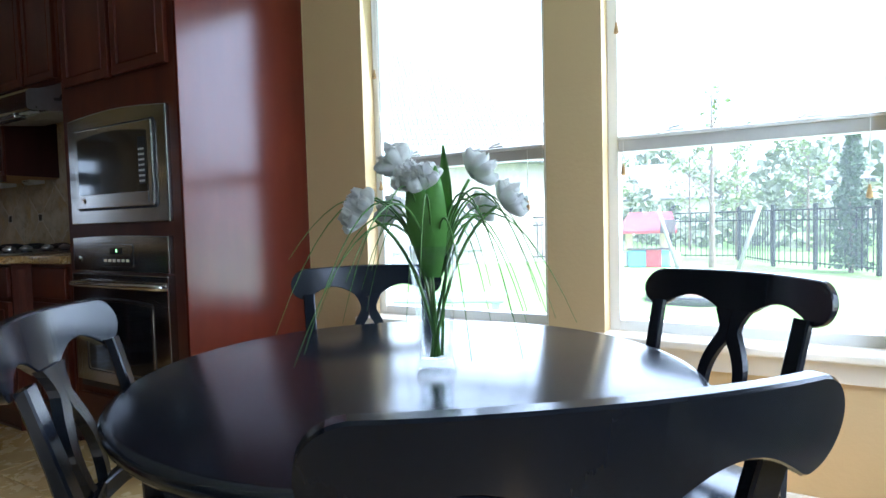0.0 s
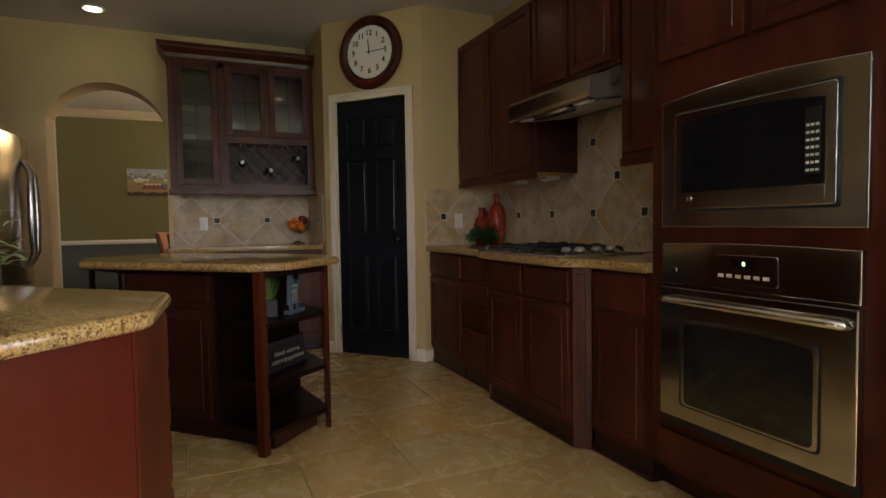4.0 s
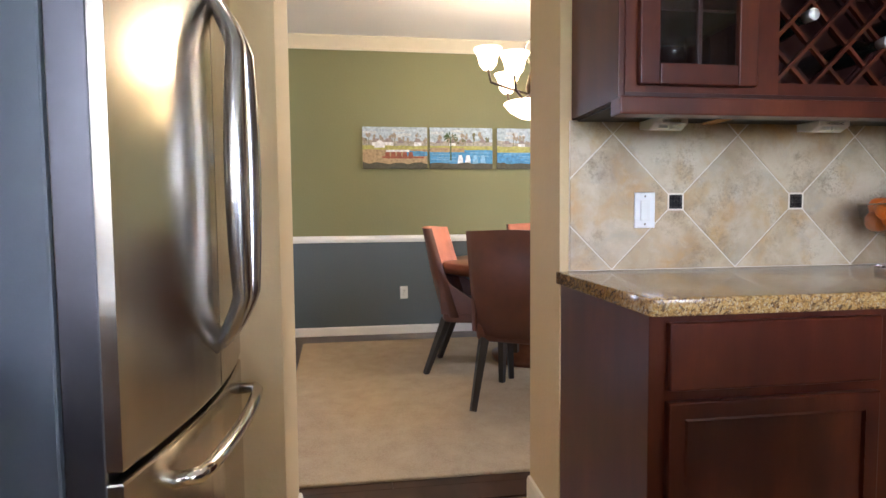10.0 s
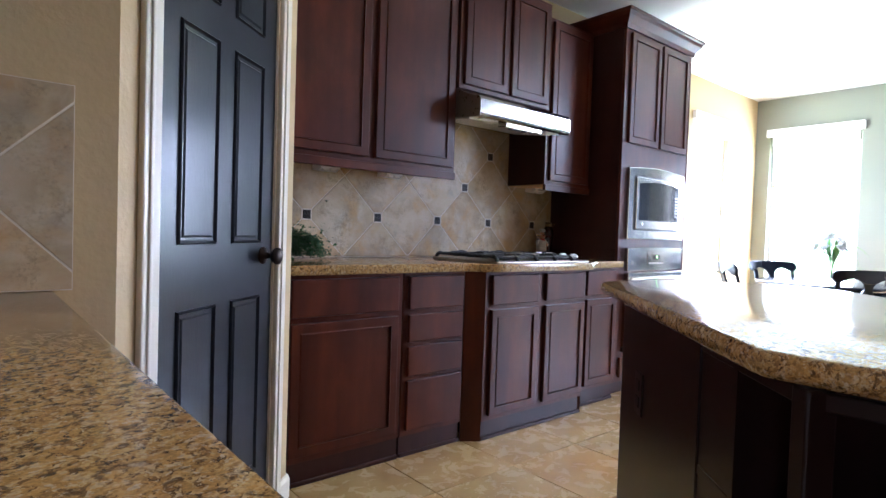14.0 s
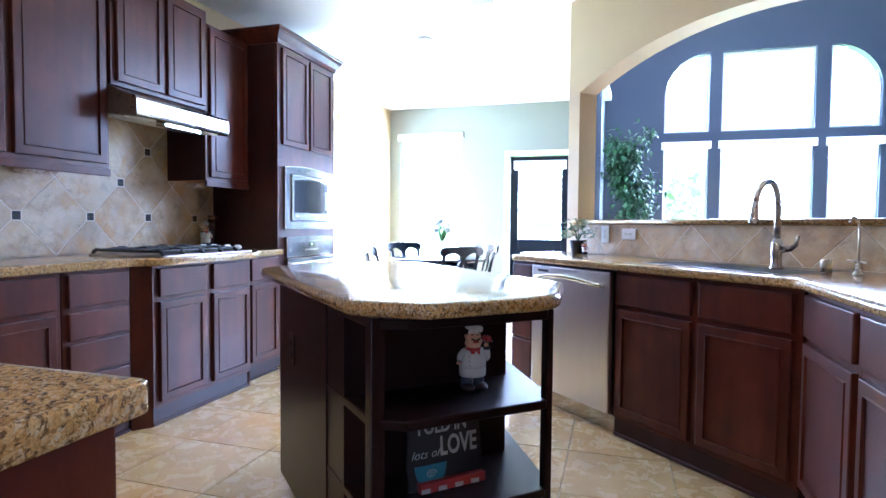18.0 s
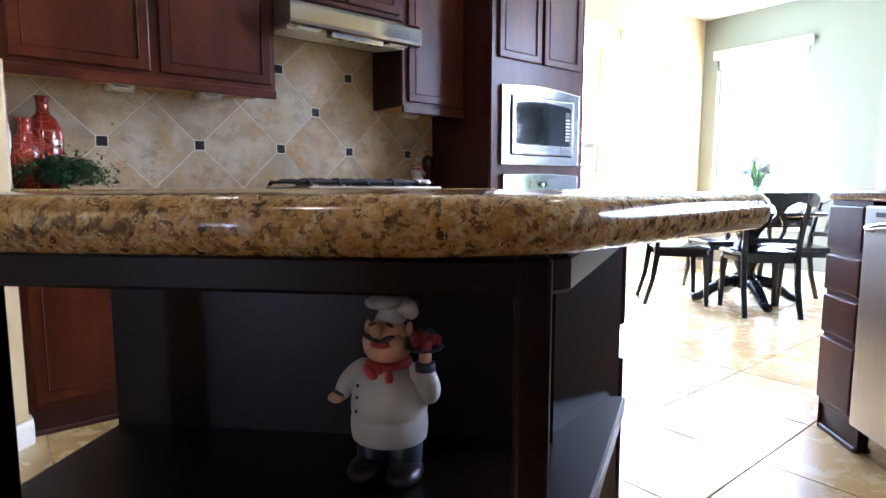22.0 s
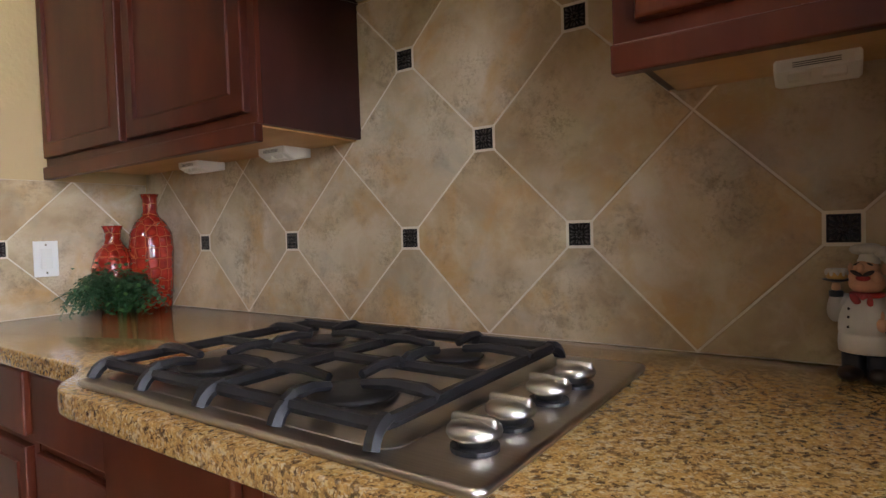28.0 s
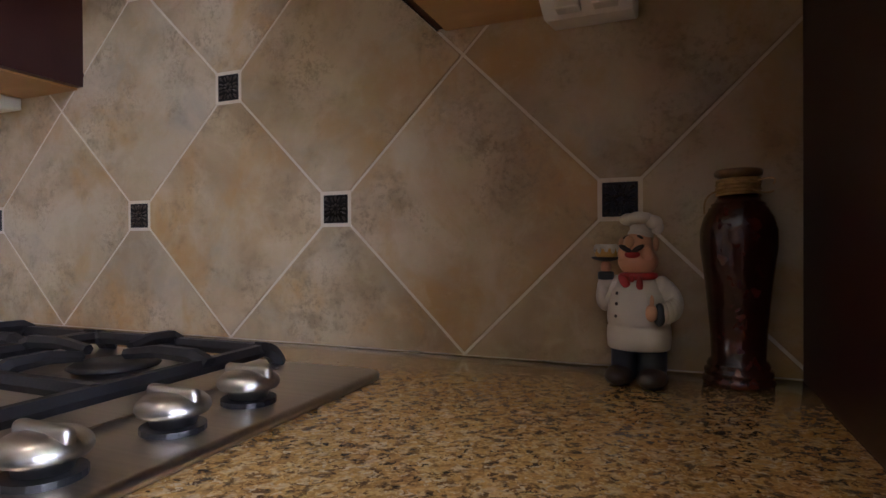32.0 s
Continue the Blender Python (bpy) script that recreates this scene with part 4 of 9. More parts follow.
sil = [(-0.052, 0.045), (0.046, 0.045), (0.036, 0.115), (0.058, 0.14), (0.082, 0.172), (0.032, 0.172), (0.036, 0.164), (0.052, 0.162), (0.030, 0.145), (0.006, 0.165), (-0.004, 0.185), (0.004, 0.205), (-0.004, 0.228), (-0.030, 0.228), (-0.034, 0.190), (-0.042, 0.15), (-0.044, 0.09)]
part("figure", slab(sil, -0.008, 0.008, 0.0), BLUE_SIGN, s2, m=pose(0, 0.008, 0, 90, 0, 0))
part("foot", box(-0.045, -0.02, -0.006, 0.006, 0.02, 0.05), BLUE_SIGN, s2)
part("foot", box(0.02, 0.05, -0.006, 0.006, 0.02, 0.05), BLUE_SIGN, s2)
for body, size, z, w in (("I'M KIND", 0.018, 0.142, 0.052), ("BIG", 0.036, 0.113, 0.052), ("DEAL!", 0.02, 0.088, 0.055), ("IN THE KITCHEN", 0.009, 0.072, 0.066)):
    words("lettering", body, size, pose(0.0 if body == "BIG" else -0.005, -0.009, z), CREAM, s2, 0, 0.0006, w)
words("lettering", "of a", 0.014, pose(-0.037, -0.009, 0.116), CREAM, s2)
# sign: friends welcome, relatives by appointment
s3 = thing("sign", "black sign with white script, friends welcome relatives by appointment", "sign", E_FACE @ pose(0.26, 0.12, 0.351, -8, 0, 0))
part("board", box(-0.16, 0.16, -0.008, 0.008, 0.0, 0.15, 0.003), NIGHT, s3)
words("lettering", "Friends welcome,", 0.036, pose(0.0, -0.010, 0.085), CREAM, s3, 0.35, 0, 0.21)
words("lettering", "relatives by appointment", 0.036, pose(0.0, -0.010, 0.048), CREAM, s3, 0.35, 0, 0.27)

LEAF = plain("leaf_green", (0.035, 0.10, 0.022), 0.45, vary=0.4, scale=25)
LEAF_LIGHT = plain("light_leaf_green", (0.10, 0.20, 0.045), 0.45, vary=0.35, scale=25)
LEAF_FERN = plain("fern_green", (0.030, 0.090, 0.034), 0.5, vary=0.5, scale=30)


def blade(bm, root, tip, sag, w, n=5):
    """A flat curved blade of grass."""
    a, c = Vector(root), Vector(tip)
    b = (a + c) / 2 + Vector((0, 0, sag))
    side = (c - a).cross(Vector((0, 0, 1)))
    side = side.normalized() if side.length > 1e-4 else Vector((1, 0, 0))
    prev = None
    for k in range(n + 1):
        t = k / n
        p = a.lerp(b, t).lerp(b.lerp(c, t), t)
        ww = w * (1 - t) ** 0.6 * 0.5 + 0.0003
        cur = (bm.verts.new(p - side * ww), bm.verts.new(p + side * ww))
        if prev:
            bm.faces.new((prev[0], prev[1], cur[1], cur[0]))
        prev = cur


def leaf(bm, at, d, up, length, width, curl=0.15):
    """A pointed leaf with a folded midrib."""
    d, up = Vector(d).normalized(), Vector(up)
    s = d.cross(up)
    s = s.normalized() if s.length > 1e-4 else Vector((1, 0, 0))
    n = s.cross(d)
    at = Vector(at)
    p0, p3 = bm.verts.new(at), bm.verts.new(at + d * length - n * curl * length)
    m1, m2 = bm.verts.new(at + d * length * 0.4 + n * 0.06 * length), bm.verts.new(at + d * length * 0.72)
    l1, r1 = bm.verts.new(at + d * length * 0.35 - s * width / 2 + n * 0.12 * length), bm.verts.new(at + d * length * 0.35 + s * width / 2 + n * 0.12 * length)
    l2, r2 = bm.verts.new(at + d * length * 0.7 - s * width * 0.36), bm.verts.new(at + d * length * 0.7 + s * width * 0.36)
    for f in ((p0, m1, l1), (p0, r1, m1), (l1, m1, m2, l2), (m1, r1, r2, m2), (l2, m2, p3), (m2, r2, p3)):
        bm.faces.new(f)


rng = random.Random(7)
c = isl(-2.78, 2.80)
gp = thing("grass_pot", "clump of green grass in a black square pot", "plant", pose(c[0], c[1], 0.632))
part("pot", box(-0.045, 0.045, -0.045, 0.045, 0, 0.085, 0.004), BLACK, gp)
bmg = bmesh.new()
for k in range(130):
    a, r = rng.uniform(0, 6.28), rng.uniform(0, 0.035)
    x, y = r * math.cos(a), r * math.sin(a)
    blade(bmg, (x, y, 0.08), (x * 2.2 + rng.uniform(-0.02, 0.02), y * 2.2 + rng.uniform(-0.02, 0.02), 0.08 + rng.uniform(0.08, 0.125)), 0.01, 0.006, 3)
part("grass", bmg, LEAF_LIGHT, gp)


# ---------------------------------------------------------------- figurines: one plain mesh each
CHEF_MATS = [plain("chef_white", (0.56, 0.52, 0.455), 0.4, vary=0.06), plain("chef_skin", (0.62, 0.33, 0.19), 0.4, vary=0.08), plain("chef_navy", (0.018, 0.024, 0.035), 0.35), plain("chef_red", (0.35, 0.02, 0.018), 0.35), plain("chef_cake", (0.55, 0.33, 0.08), 0.5), plain("chef_dark", (0.02, 0.012, 0.010), 0.35)]


def blob(bm, at, r, mat, m=None):
    old = set(bm.faces)
    vs = bmesh.ops.create_uvsphere(bm, u_segments=16, v_segments=10, radius=1.0)["verts"]
    for v in vs:
        q = Vector((v.co.x * r[0], v.co.y * r[1], v.co.z * r[2]))
        v.co = (m @ q if m else q) + Vector(at)
    for f in bm.faces:
        if f not in old:
            f.material_index, f.smooth = mat, True


def turned(bm, profile, mat, at=(0, 0, 0), sx=1.0, sy=1.0):
    tmp = lathe(profile, 20)
    me = bpy.data.meshes.new("tmp")
    tmp.to_mesh(me)
    tmp.free()
    old, oldv = set(bm.faces), set(bm.verts)
    bm.from_mesh(me)
    bpy.data.meshes.remove(me)
    for v in bm.verts:
        if v not in oldv:
            v.co = Vector((v.co.x * sx + at[0], v.co.y * sy + at[1], v.co.z + at[2]))
    for f in bm.faces:
        if f not in old:
            f.material_index, f.smooth = mat, True


def limb(bm, path, r0, r1, mat):
    """An arm or leg as a chain of overlapping balls."""
    for k, p in enumerate(path):
        r = r0 + (r1 - r0) * k / (len(path) - 1)
        blob(bm, p, (r, r, r), mat)


def chef(m, label, tray_left=True, cake=4):
    """A stout chef figurine, 1 high, that faces -y."""
    bm = bmesh.new()
    s = -1 if tray_left else 1
    for x in (-0.12, 0.12):
        blob(bm, (x * 1.15, -0.09, 0.05), (0.125, 0.19, 0.06), 5)
        turned(bm, [(0.11, 0.03), (0.125, 0.10), (0.125, 0.24)], 2, (x * 0.95, 0, 0))
    turned(bm, [(0.0, 0.205), (0.255, 0.205), (0.268, 0.215), (0.275, 0.27), (0.272, 0.33), (0.258, 0.345), (0.27, 0.352), (0.272, 0.40), (0.26, 0.47), (0.23, 0.54), (0.18, 0.595), (0.10, 0.63)], 0, (0, 0, 0), 1.0, 0.86)
    turned(bm, [(0.13, 0.60), (0.165, 0.615), (0.16, 0.64), (0.11, 0.65)], 3)
    tie = Matrix.Rotation(0.6, 3, "Y")
    blob(bm, (-0.075, -0.155, 0.595), (0.065, 0.025, 0.032), 3, tie)
    blob(bm, (0.055, -0.16, 0.575), (0.03, 0.022, 0.055), 3)
    blob(bm, (-0.01, -0.165, 0.615), (0.025, 0.022, 0.022), 3)
    # round chin and cheeks, narrow brow
    blob(bm, (0, -0.02, 0.715), (0.172, 0.155, 0.092), 1)
    blob(bm, (0, -0.02, 0.79), (0.130, 0.125, 0.10), 1)
    for x in (-0.09, 0.09):
        blob(bm, (x, -0.10, 0.755), (0.062, 0.06, 0.05), 1)
    blob(bm, (-0.03, -0.165, 0.825), (0.042, 0.045, 0.036), 1)
    for x in (-0.15, 0.15):
        blob(bm, (x, 0.0, 0.81), (0.025, 0.03, 0.042), 1)
    for x in (-1, 1):
        blob(bm, (x * 0.052 - 0.01, -0.168, 0.785), (0.06, 0.02, 0.016), 5, Matrix.Rotation(-x * 0.32, 3, "Y"))
    blob(bm, (-0.005, -0.163, 0.752), (0.068, 0.018, 0.022), 3)
    for x in (-0.07, 0.05):
        blob(bm, (x, -0.125, 0.852), (0.03, 0.015, 0.008), 5, Matrix.Rotation(0.3 if x > 0 else -0.3, 3, "Y"))
    # soft hat that leans over
    turned(bm, [(0.105, 0.85), (0.108, 0.875), (0.09, 0.895), (0.088, 0.93)], 0, (0.015, 0.01, 0))
    for x, y, z, r, h in ((-0.07, -0.03, 0.955, 0.085, 0.038), (0.02, -0.05, 0.962, 0.10, 0.038), (0.03, 0.05, 0.958, 0.10, 0.040), (0.13, -0.01, 0.935, 0.078, 0.042), (0.16, 0.0, 0.905, 0.055, 0.04), (-0.06, 0.05, 0.95, 0.08, 0.036)):
        blob(bm, (x, y, z), (r, r, h), 0)
    # arm with the tray
    limb(bm, arc((s * 0.20, 0, 0.545), (s * 0.36, 0.0, 0.40), (s * 0.275, -0.05, 0.60), 9), 0.085, 0.062, 0)
    turned(bm, [(0.055, 0.60), (0.070, 0.605), (0.070, 0.645), (0.05, 0.65)], 2, (s * 0.275, -0.05, 0))
    blob(bm, (s * 0.275, -0.05, 0.675), (0.045, 0.045, 0.045), 1)
    turned(bm, [(0.04, 0.710), (0.125, 0.725), (0.135, 0.735), (0.10, 0.735)], 2, (s * 0.27, -0.05, 0))
    if cake == 4:
        turned(bm, [(0.085, 0.735), (0.098, 0.745), (0.098, 0.80)], 4, (s * 0.27, -0.05, 0))
        turned(bm, [(0.102, 0.785), (0.104, 0.80), (0.09, 0.812), (0.0, 0.812)], 0, (s * 0.27, -0.05, 0))
        for k in range(10):
            g = 0.628 * k
            blob(bm, (s * 0.27 + 0.097 * math.cos(g), -0.05 + 0.097 * math.sin(g), 0.782), (0.02, 0.02, 0.018 + 0.008 * (k % 2)), 0)
    else:
        for k in range(11):
            g, r = 2.4 * k, 0.028 * math.sqrt(k)
            blob(bm, (s * 0.27 + r * math.cos(g), -0.05 + r * math.sin(g), 0.80 - 0.0045 * k), (0.036, 0.036, 0.036), 3 if k % 3 else 2)
    # the other arm, bent to the front
    if cake == 4:
        limb(bm, arc((-s * 0.20, 0, 0.545), (-s * 0.40, 0.0, 0.45), (-s * 0.245, -0.15, 0.425), 9), 0.085, 0.062, 0)
        blob(bm, (-s * 0.225, -0.185, 0.42), (0.052, 0.045, 0.066), 2)
        blob(bm, (-s * 0.17, -0.225, 0.43), (0.05, 0.045, 0.05), 1)
        blob(bm, (-s * 0.175, -0.23, 0.49), (0.018, 0.018, 0.04), 1)
    else:
        limb(bm, arc((-s * 0.19, 0, 0.555), (-s * 0.30, -0.02, 0.52), (-s * 0.31, -0.08, 0.47), 7), 0.08, 0.055, 0)
        blob(bm, (-s * 0.325, -0.10, 0.455), (0.05, 0.045, 0.03), 2)
        blob(bm, (-s * 0.345, -0.12, 0.435), (0.06, 0.045, 0.03), 1)
    for z in (0.40, 0.47, 0.53):
        for x in (-0.16, -0.02) if not tray_left else (-0.13, -0.135):
            blob(bm, (x, -0.215 + (z - 0.40) * 0.25, z), (0.01, 0.008, 0.01), 5)
    ob = part("chef_figurine", bm, CHEF_MATS, None, "", True, m)
    return tagged(ob, label, "figurine")


chef(pose(-2.927, 1.882, 0.914, 0, 0, -12) @ Matrix.Diagonal((0.132, 0.140, 0.200, 1)), "painted chef figurine in white coat holding a cake", True)
ch = isl(-3.868, 2.958)
chef(pose(ch[0], ch[1], 0.621, 0, 0, -52) @ Matrix.Diagonal((0.148, 0.155, 0.190, 1)), "painted chef figurine in white coat raising a tray", False, 3)

# ---------------------------------------------------------------- cooktop
KNOB = steel("brushed_knob", (0.55, 0.54, 0.52), 0.30)
COOK_STEEL = steel("cooktop_steel", (0.52, 0.48, 0.44), 0.30)
ck = thing("gas_cooktop", "stainless steel four-burner gas cooktop with black grates", "cooktop", pose(-3.604, 1.529, 0.914) @ Matrix.Diagonal((1.01, 0.985, 0.95, 1)))
part("tray", slab(rounded([(-0.385, -0.268), (0.385, -0.268), (0.385, 0.268), (-0.385, 0.268)], 0.02), 0.0, 0.012, 0.005, 2), COOK_STEEL, ck, "", True)
part("recess_plate", slab(rounded([(-0.355, -0.24), (0.265, -0.24), (0.265, 0.24), (-0.355, 0.24)], 0.03), 0.0115, 0.0135, 0.001, 1), COOK_STEEL, ck)
for bx, by, r in ((-0.215, -0.125, 0.045), (-0.215, 0.125, 0.038), (0.105, -0.125, 0.052), (0.105, 0.125, 0.04)):
    bp = part("burner", lathe([(r + 0.03, 0.0125), (r + 0.028, 0.015), (r + 0.006, 0.016), (r, 0.017), (r, 0.022), (r - 0.006, 0.023)], 28, cx=bx, cy=by), COOK_STEEL, ck, "", True)
    part("burner_cap", lathe([(r + 0.008, 0.023), (r + 0.010, 0.025), (r + 0.004, 0.029), (r * 0.6, 0.031), (0.0, 0.031)], 28, cx=bx, cy=by), IRON, bp, "black burner cap", True)
for gx in (-0.215, 0.092):
    corners = rounded([(gx - 0.148, -0.225), (gx + 0.148, -0.225), (gx + 0.148, 0.225), (gx - 0.148, 0.225)], 0.018, 3)
    g = part("grate", tube([(x, y, 0.034) for x, y in corners + corners[:1]], 0.0095, 6), IRON, ck, "black cast-iron grate")
    part("bar", tube([(gx - 0.148, 0, 0.035), (gx + 0.148, 0, 0.035)], 0.0095, 6), IRON, g)
    for by in (-0.125, 0.125):
        for dx, dy in ((1, 0), (-1, 0), (0, 1), (0, -1)):
            far = 0.156 if dx else (0.106 if dy * by > 0 else 0.125)
            p0 = Vector((gx + dx * far, by + dy * far, 0.036))
            p1 = Vector((gx + dx * 0.032, by + dy * 0.032, 0.040))
            part("finger", tube([p0, p0.lerp(p1, 0.18) + Vector((0, 0, 0.008)), p0.lerp(p1, 0.6) + Vector((0, 0, 0.008)), p1], 0.0085, 6, None, [0.0095, 0.0095, 0.0085, 0.007]), IRON, g)
    for fx in (-0.146, 0.0, 0.146):
        for fy in (-0.225, 0.225):
            sg = 1 if fy > 0 else -1
            part("foot", tube(arc((gx + fx, fy - sg * 0.01, 0.037), (gx + fx * 1.02, fy + sg * 0.014, 0.036), (gx + fx * 1.04, fy + sg * 0.022, 0.012), 6), 0.0105, 6), IRON, g)
for ky in (-0.185, -0.105, 0.0, 0.09):
    kn = part("knob", lathe([(0.017, 0.0), (0.019, 0.008), (0.0275, 0.012), (0.0295, 0.016), (0.0285, 0.021), (0.023, 0.0265), (0.012, 0.0295), (0.0, 0.030)], 32), KNOB, ck, "brushed metal knob", True, pose(0.331, ky, 0.016))
    part("grip", box(-0.027, 0.027, -0.0055, 0.0055, 0.018, 0.0345, 0.005, 3), KNOB, kn, "", True)
    part("collar", lathe([(0.026, -0.006), (0.026, 0.001), (0.018, 0.002)], 20), BLACK, kn)

# ---------------------------------------------------------------- range hood
hood = thing("range_hood", "stainless steel range hood with a curved front", "range hood")
HX0, HX1 = -3.975, -3.222
hs = [(0.0, 1.855), (0.0, 1.745), (-0.46, 1.685), (-0.50, 1.683), (-0.512, 1.690), (-0.516, 1.705), (-0.514, 1.775), (-0.500, 1.795), (-0.47, 1.800), (-0.42, 1.815), (-0.37, 1.838), (-0.34, 1.855)]
bmh = bmesh.new()
la = [bmh.verts.new((HX0, YN - 0.004 + y, z)) for y, z in hs]
lb = [bmh.verts.new((HX1, YN - 0.004 + y, z)) for y, z in hs]
bmh.faces.new(la), bmh.faces.new(list(reversed(lb)))
for k in range(len(hs)):
    bmh.faces.new((la[k], lb[k], lb[(k + 1) % len(hs)], la[(k + 1) % len(hs)]))
bmesh.ops.recalc_face_normals(bmh, faces=bmh.faces[:])
part("canopy", bmh, STEEL, hood)
FILTER = plain("mesh_filter_metal", (0.62, 0.61, 0.55), 0.45, 0.6, 0.3, 400, bump=0.4, bscale=500)
CAP = plain("hood_end_metal", (0.27, 0.235, 0.21), 0.30, 0.7, 0.08, 20)
for x in (HX0 - 0.004, HX1):
    part("end_cap", slab([(-z, y) for y, z in hs], 0.0, 0.004, 0.001, 1), CAP, hood, "dark grey metal end cap", m=pose(x, YN - 0.004, 0, 0, 90, 0))
tilt = math.degrees(math.atan2(0.06, 0.46))
for x0, x1 in ((HX0 + 0.03, -3.604), (-3.594, HX1 - 0.03)):
    part("filter", box(x0, x1, 0.06, 0.36, -0.008, -0.001, 0.002), FILTER, hood, m=pose(0, YN - 0.46, 1.688, tilt))
part("control_box", box(-3.75, -3.44, 0.012, 0.075, -0.03, -0.001, 0.006), STEEL, hood, m=pose(0, YN - 0.50, 1.688, tilt))
for k in range(4):
    part("switch", box(-3.69 + k * 0.055, -3.665 + k * 0.055, 0.02, 0.05, -0.036, -0.029, 0.002), BLACK, hood, m=pose(0, YN - 0.50, 1.688, tilt))
for x in (-3.86, -3.34):
    part("lamp_glass", box(x - 0.06, x + 0.06, 0.02, 0.07, -0.012, -0.001, 0.004), WHITE, hood, m=pose(0, YN - 0.50, 1.688, tilt))
part("rating_label", box(-3.83, -3.77, 0.06, 0.075, -0.0125, -0.009), WHITE, hood, m=pose(0, YN - 0.46, 1.688, tilt))

# ---------------------------------------------------------------- microwave and oven
def rr(w, h, r, seg=4):
    return rounded([(-w / 2, 0), (w / 2, 0), (w / 2, h), (-w / 2, h)], r, seg)


UP = pose(0, 0, 0, 90, 0, 0)
mw = thing("microwave", "built-in stainless steel microwave with a trim frame", "microwave", pose(-2.305, TY, 1.06))
top_arc = [(0.37 - 0.74 * k / 12, 0.478 + 0.022 * math.sin(math.pi * k / 12)) for k in range(13)]
part("trim_frame", slab([(-0.37, 0.0), (0.37, 0.0)] + top_arc, 0.0, 0.022, 0.005, 2), STEEL, mw, m=UP)
part("door_gap", slab(rr(0.601, 0.371, 0.014), 0.0215, 0.0235, 0.0005, 1), BLACK, mw, "dark gap round the door", m=pose(0, 0, 0.060) @ UP)
part("door", slab(rr(0.585, 0.355, 0.012), 0.022, 0.036, 0.004, 2), STEEL, mw, m=pose(0, 0, 0.068) @ UP)
win = [(-0.262, 0.062), (0.262, 0.062)] + [(0.262 - 0.524 * k / 12, 0.312 + 0.02 * math.sin(math.pi * k / 12)) for k in range(13)]
part("window", slab(rounded(win, 0.006, 2), 0.036, 0.0375, 0.0005, 1), BLACK_GLASS, mw, m=pose(0, 0, 0.068) @ UP)
part("control_panel", box(0.205, 0.25, -0.0395, -0.037, 0.16, 0.355), BLACK, mw)
for r in range(7):
    for k in range(3):
        part("key", box(0.208 + 0.014 * k, 0.218 + 0.014 * k, -0.0402, -0.0392, 0.168 + r * 0.022, 0.176 + r * 0.022), MATS["white_plastic"], mw)
part("release_button", box(0.17, 0.262, -0.0385, -0.0355, 0.085, 0.128, 0.002), STEEL, mw)
part("badge", lathe([(0.012, 0.0), (0.012, 0.003), (0.0, 0.004)], 16), CHROME, mw, m=pose(-0.225, -0.036, 0.105, 90))

ov = thing("wall_oven", "stainless steel single wall oven with a dark window", "oven", pose(-2.305, TY, 0.30))
pa = [(-0.36, 0.545), (0.36, 0.545), (0.36, 0.70)] + [(0.36 - 0.72 * k / 12, 0.70 + 0.008 * math.sin(math.pi * k / 12)) for k in range(1, 13)]
part("control_panel", slab(pa, 0.0, 0.028, 0.004, 2), STEEL, ov, m=UP)
part("display_frame", slab(rr(0.24, 0.10, 0.012), 0.028, 0.032, 0.002, 1), STEEL, ov, m=pose(0, 0, 0.568) @ UP)
part("display", box(-0.05, 0.04, -0.0335, -0.0315, 0.625, 0.653), BLACK_GLASS, ov)
part("digits", box(-0.004, 0.006, -0.0342, -0.0334, 0.633, 0.646), emitter("oven_digits", (0.5, 1.0, 0.3), 1.0), ov)
for k in range(6):
    part("key", box(-0.10 + k * 0.034, -0.078 + k * 0.034, -0.0328, -0.0316, 0.59, 0.602), MATS["grout"], ov)
part("badge", lathe([(0.013, 0.0), (0.013, 0.003), (0.0, 0.004)], 16), CHROME, ov, m=pose(-0.30, -0.028, 0.60, 90))
part("door", slab(rr(0.72, 0.50, 0.006), 0.0, 0.038, 0.004, 2), STEEL, ov, m=pose(0, 0, 0.035) @ UP)
wo = [(-0.24, 0.0), (0.24, 0.0)] + [(0.24 - 0.48 * k / 12, 0.30 + 0.012 * math.sin(math.pi * k / 12)) for k in range(13)]
part("window_gap", slab(rounded([(x * 1.10, z * 1.10 - 0.013) for x, z in wo], 0.02, 3), 0.038, 0.0385, 0.0002, 1), BLACK, ov, m=pose(0, 0, 0.10) @ UP)
part("window_frame", slab(rounded([(x * 1.06, z * 1.06 - 0.008) for x, z in wo], 0.02, 3), 0.038, 0.040, 0.001, 1), STEEL, ov, m=pose(0, 0, 0.10) @ UP)
part("window", slab(rounded(wo, 0.02, 3), 0.039, 0.0412, 0.0005, 1), BLACK_GLASS, ov, m=pose(0, 0, 0.10) @ UP)
part("handle", tube([(-0.33, -0.035, 0.485), (-0.325, -0.062, 0.488), (-0.30, -0.068, 0.49), (0.30, -0.068, 0.49), (0.325, -0.062, 0.488), (0.33, -0.035, 0.485)], 0.014, 10), CHROME, ov, "polished bar handle", True)
part("vent", box(-0.36, 0.36, -0.02, 0.0, 0.0, 0.034, 0.002), BLACK, ov)

# ---------------------------------------------------------------- fridge
def bowed(x0, x1, y0, bow, z0, z1, r=0.012, n=10):
    """A door with a bowed front that faces +y."""
    pts = [(x0, y0 - 0.075), (x1, y0 - 0.075)] + [(x1 + (x0 - x1) * k / n, y0 + bow * math.sin(math.pi * k / n)) for k in range(n + 1)]
    return slab(pts, z0, z1, r * 0.4, 2)


NICKEL_BAR = steel("brushed_handle_steel", (0.50, 0.49, 0.49), 0.24, "z")
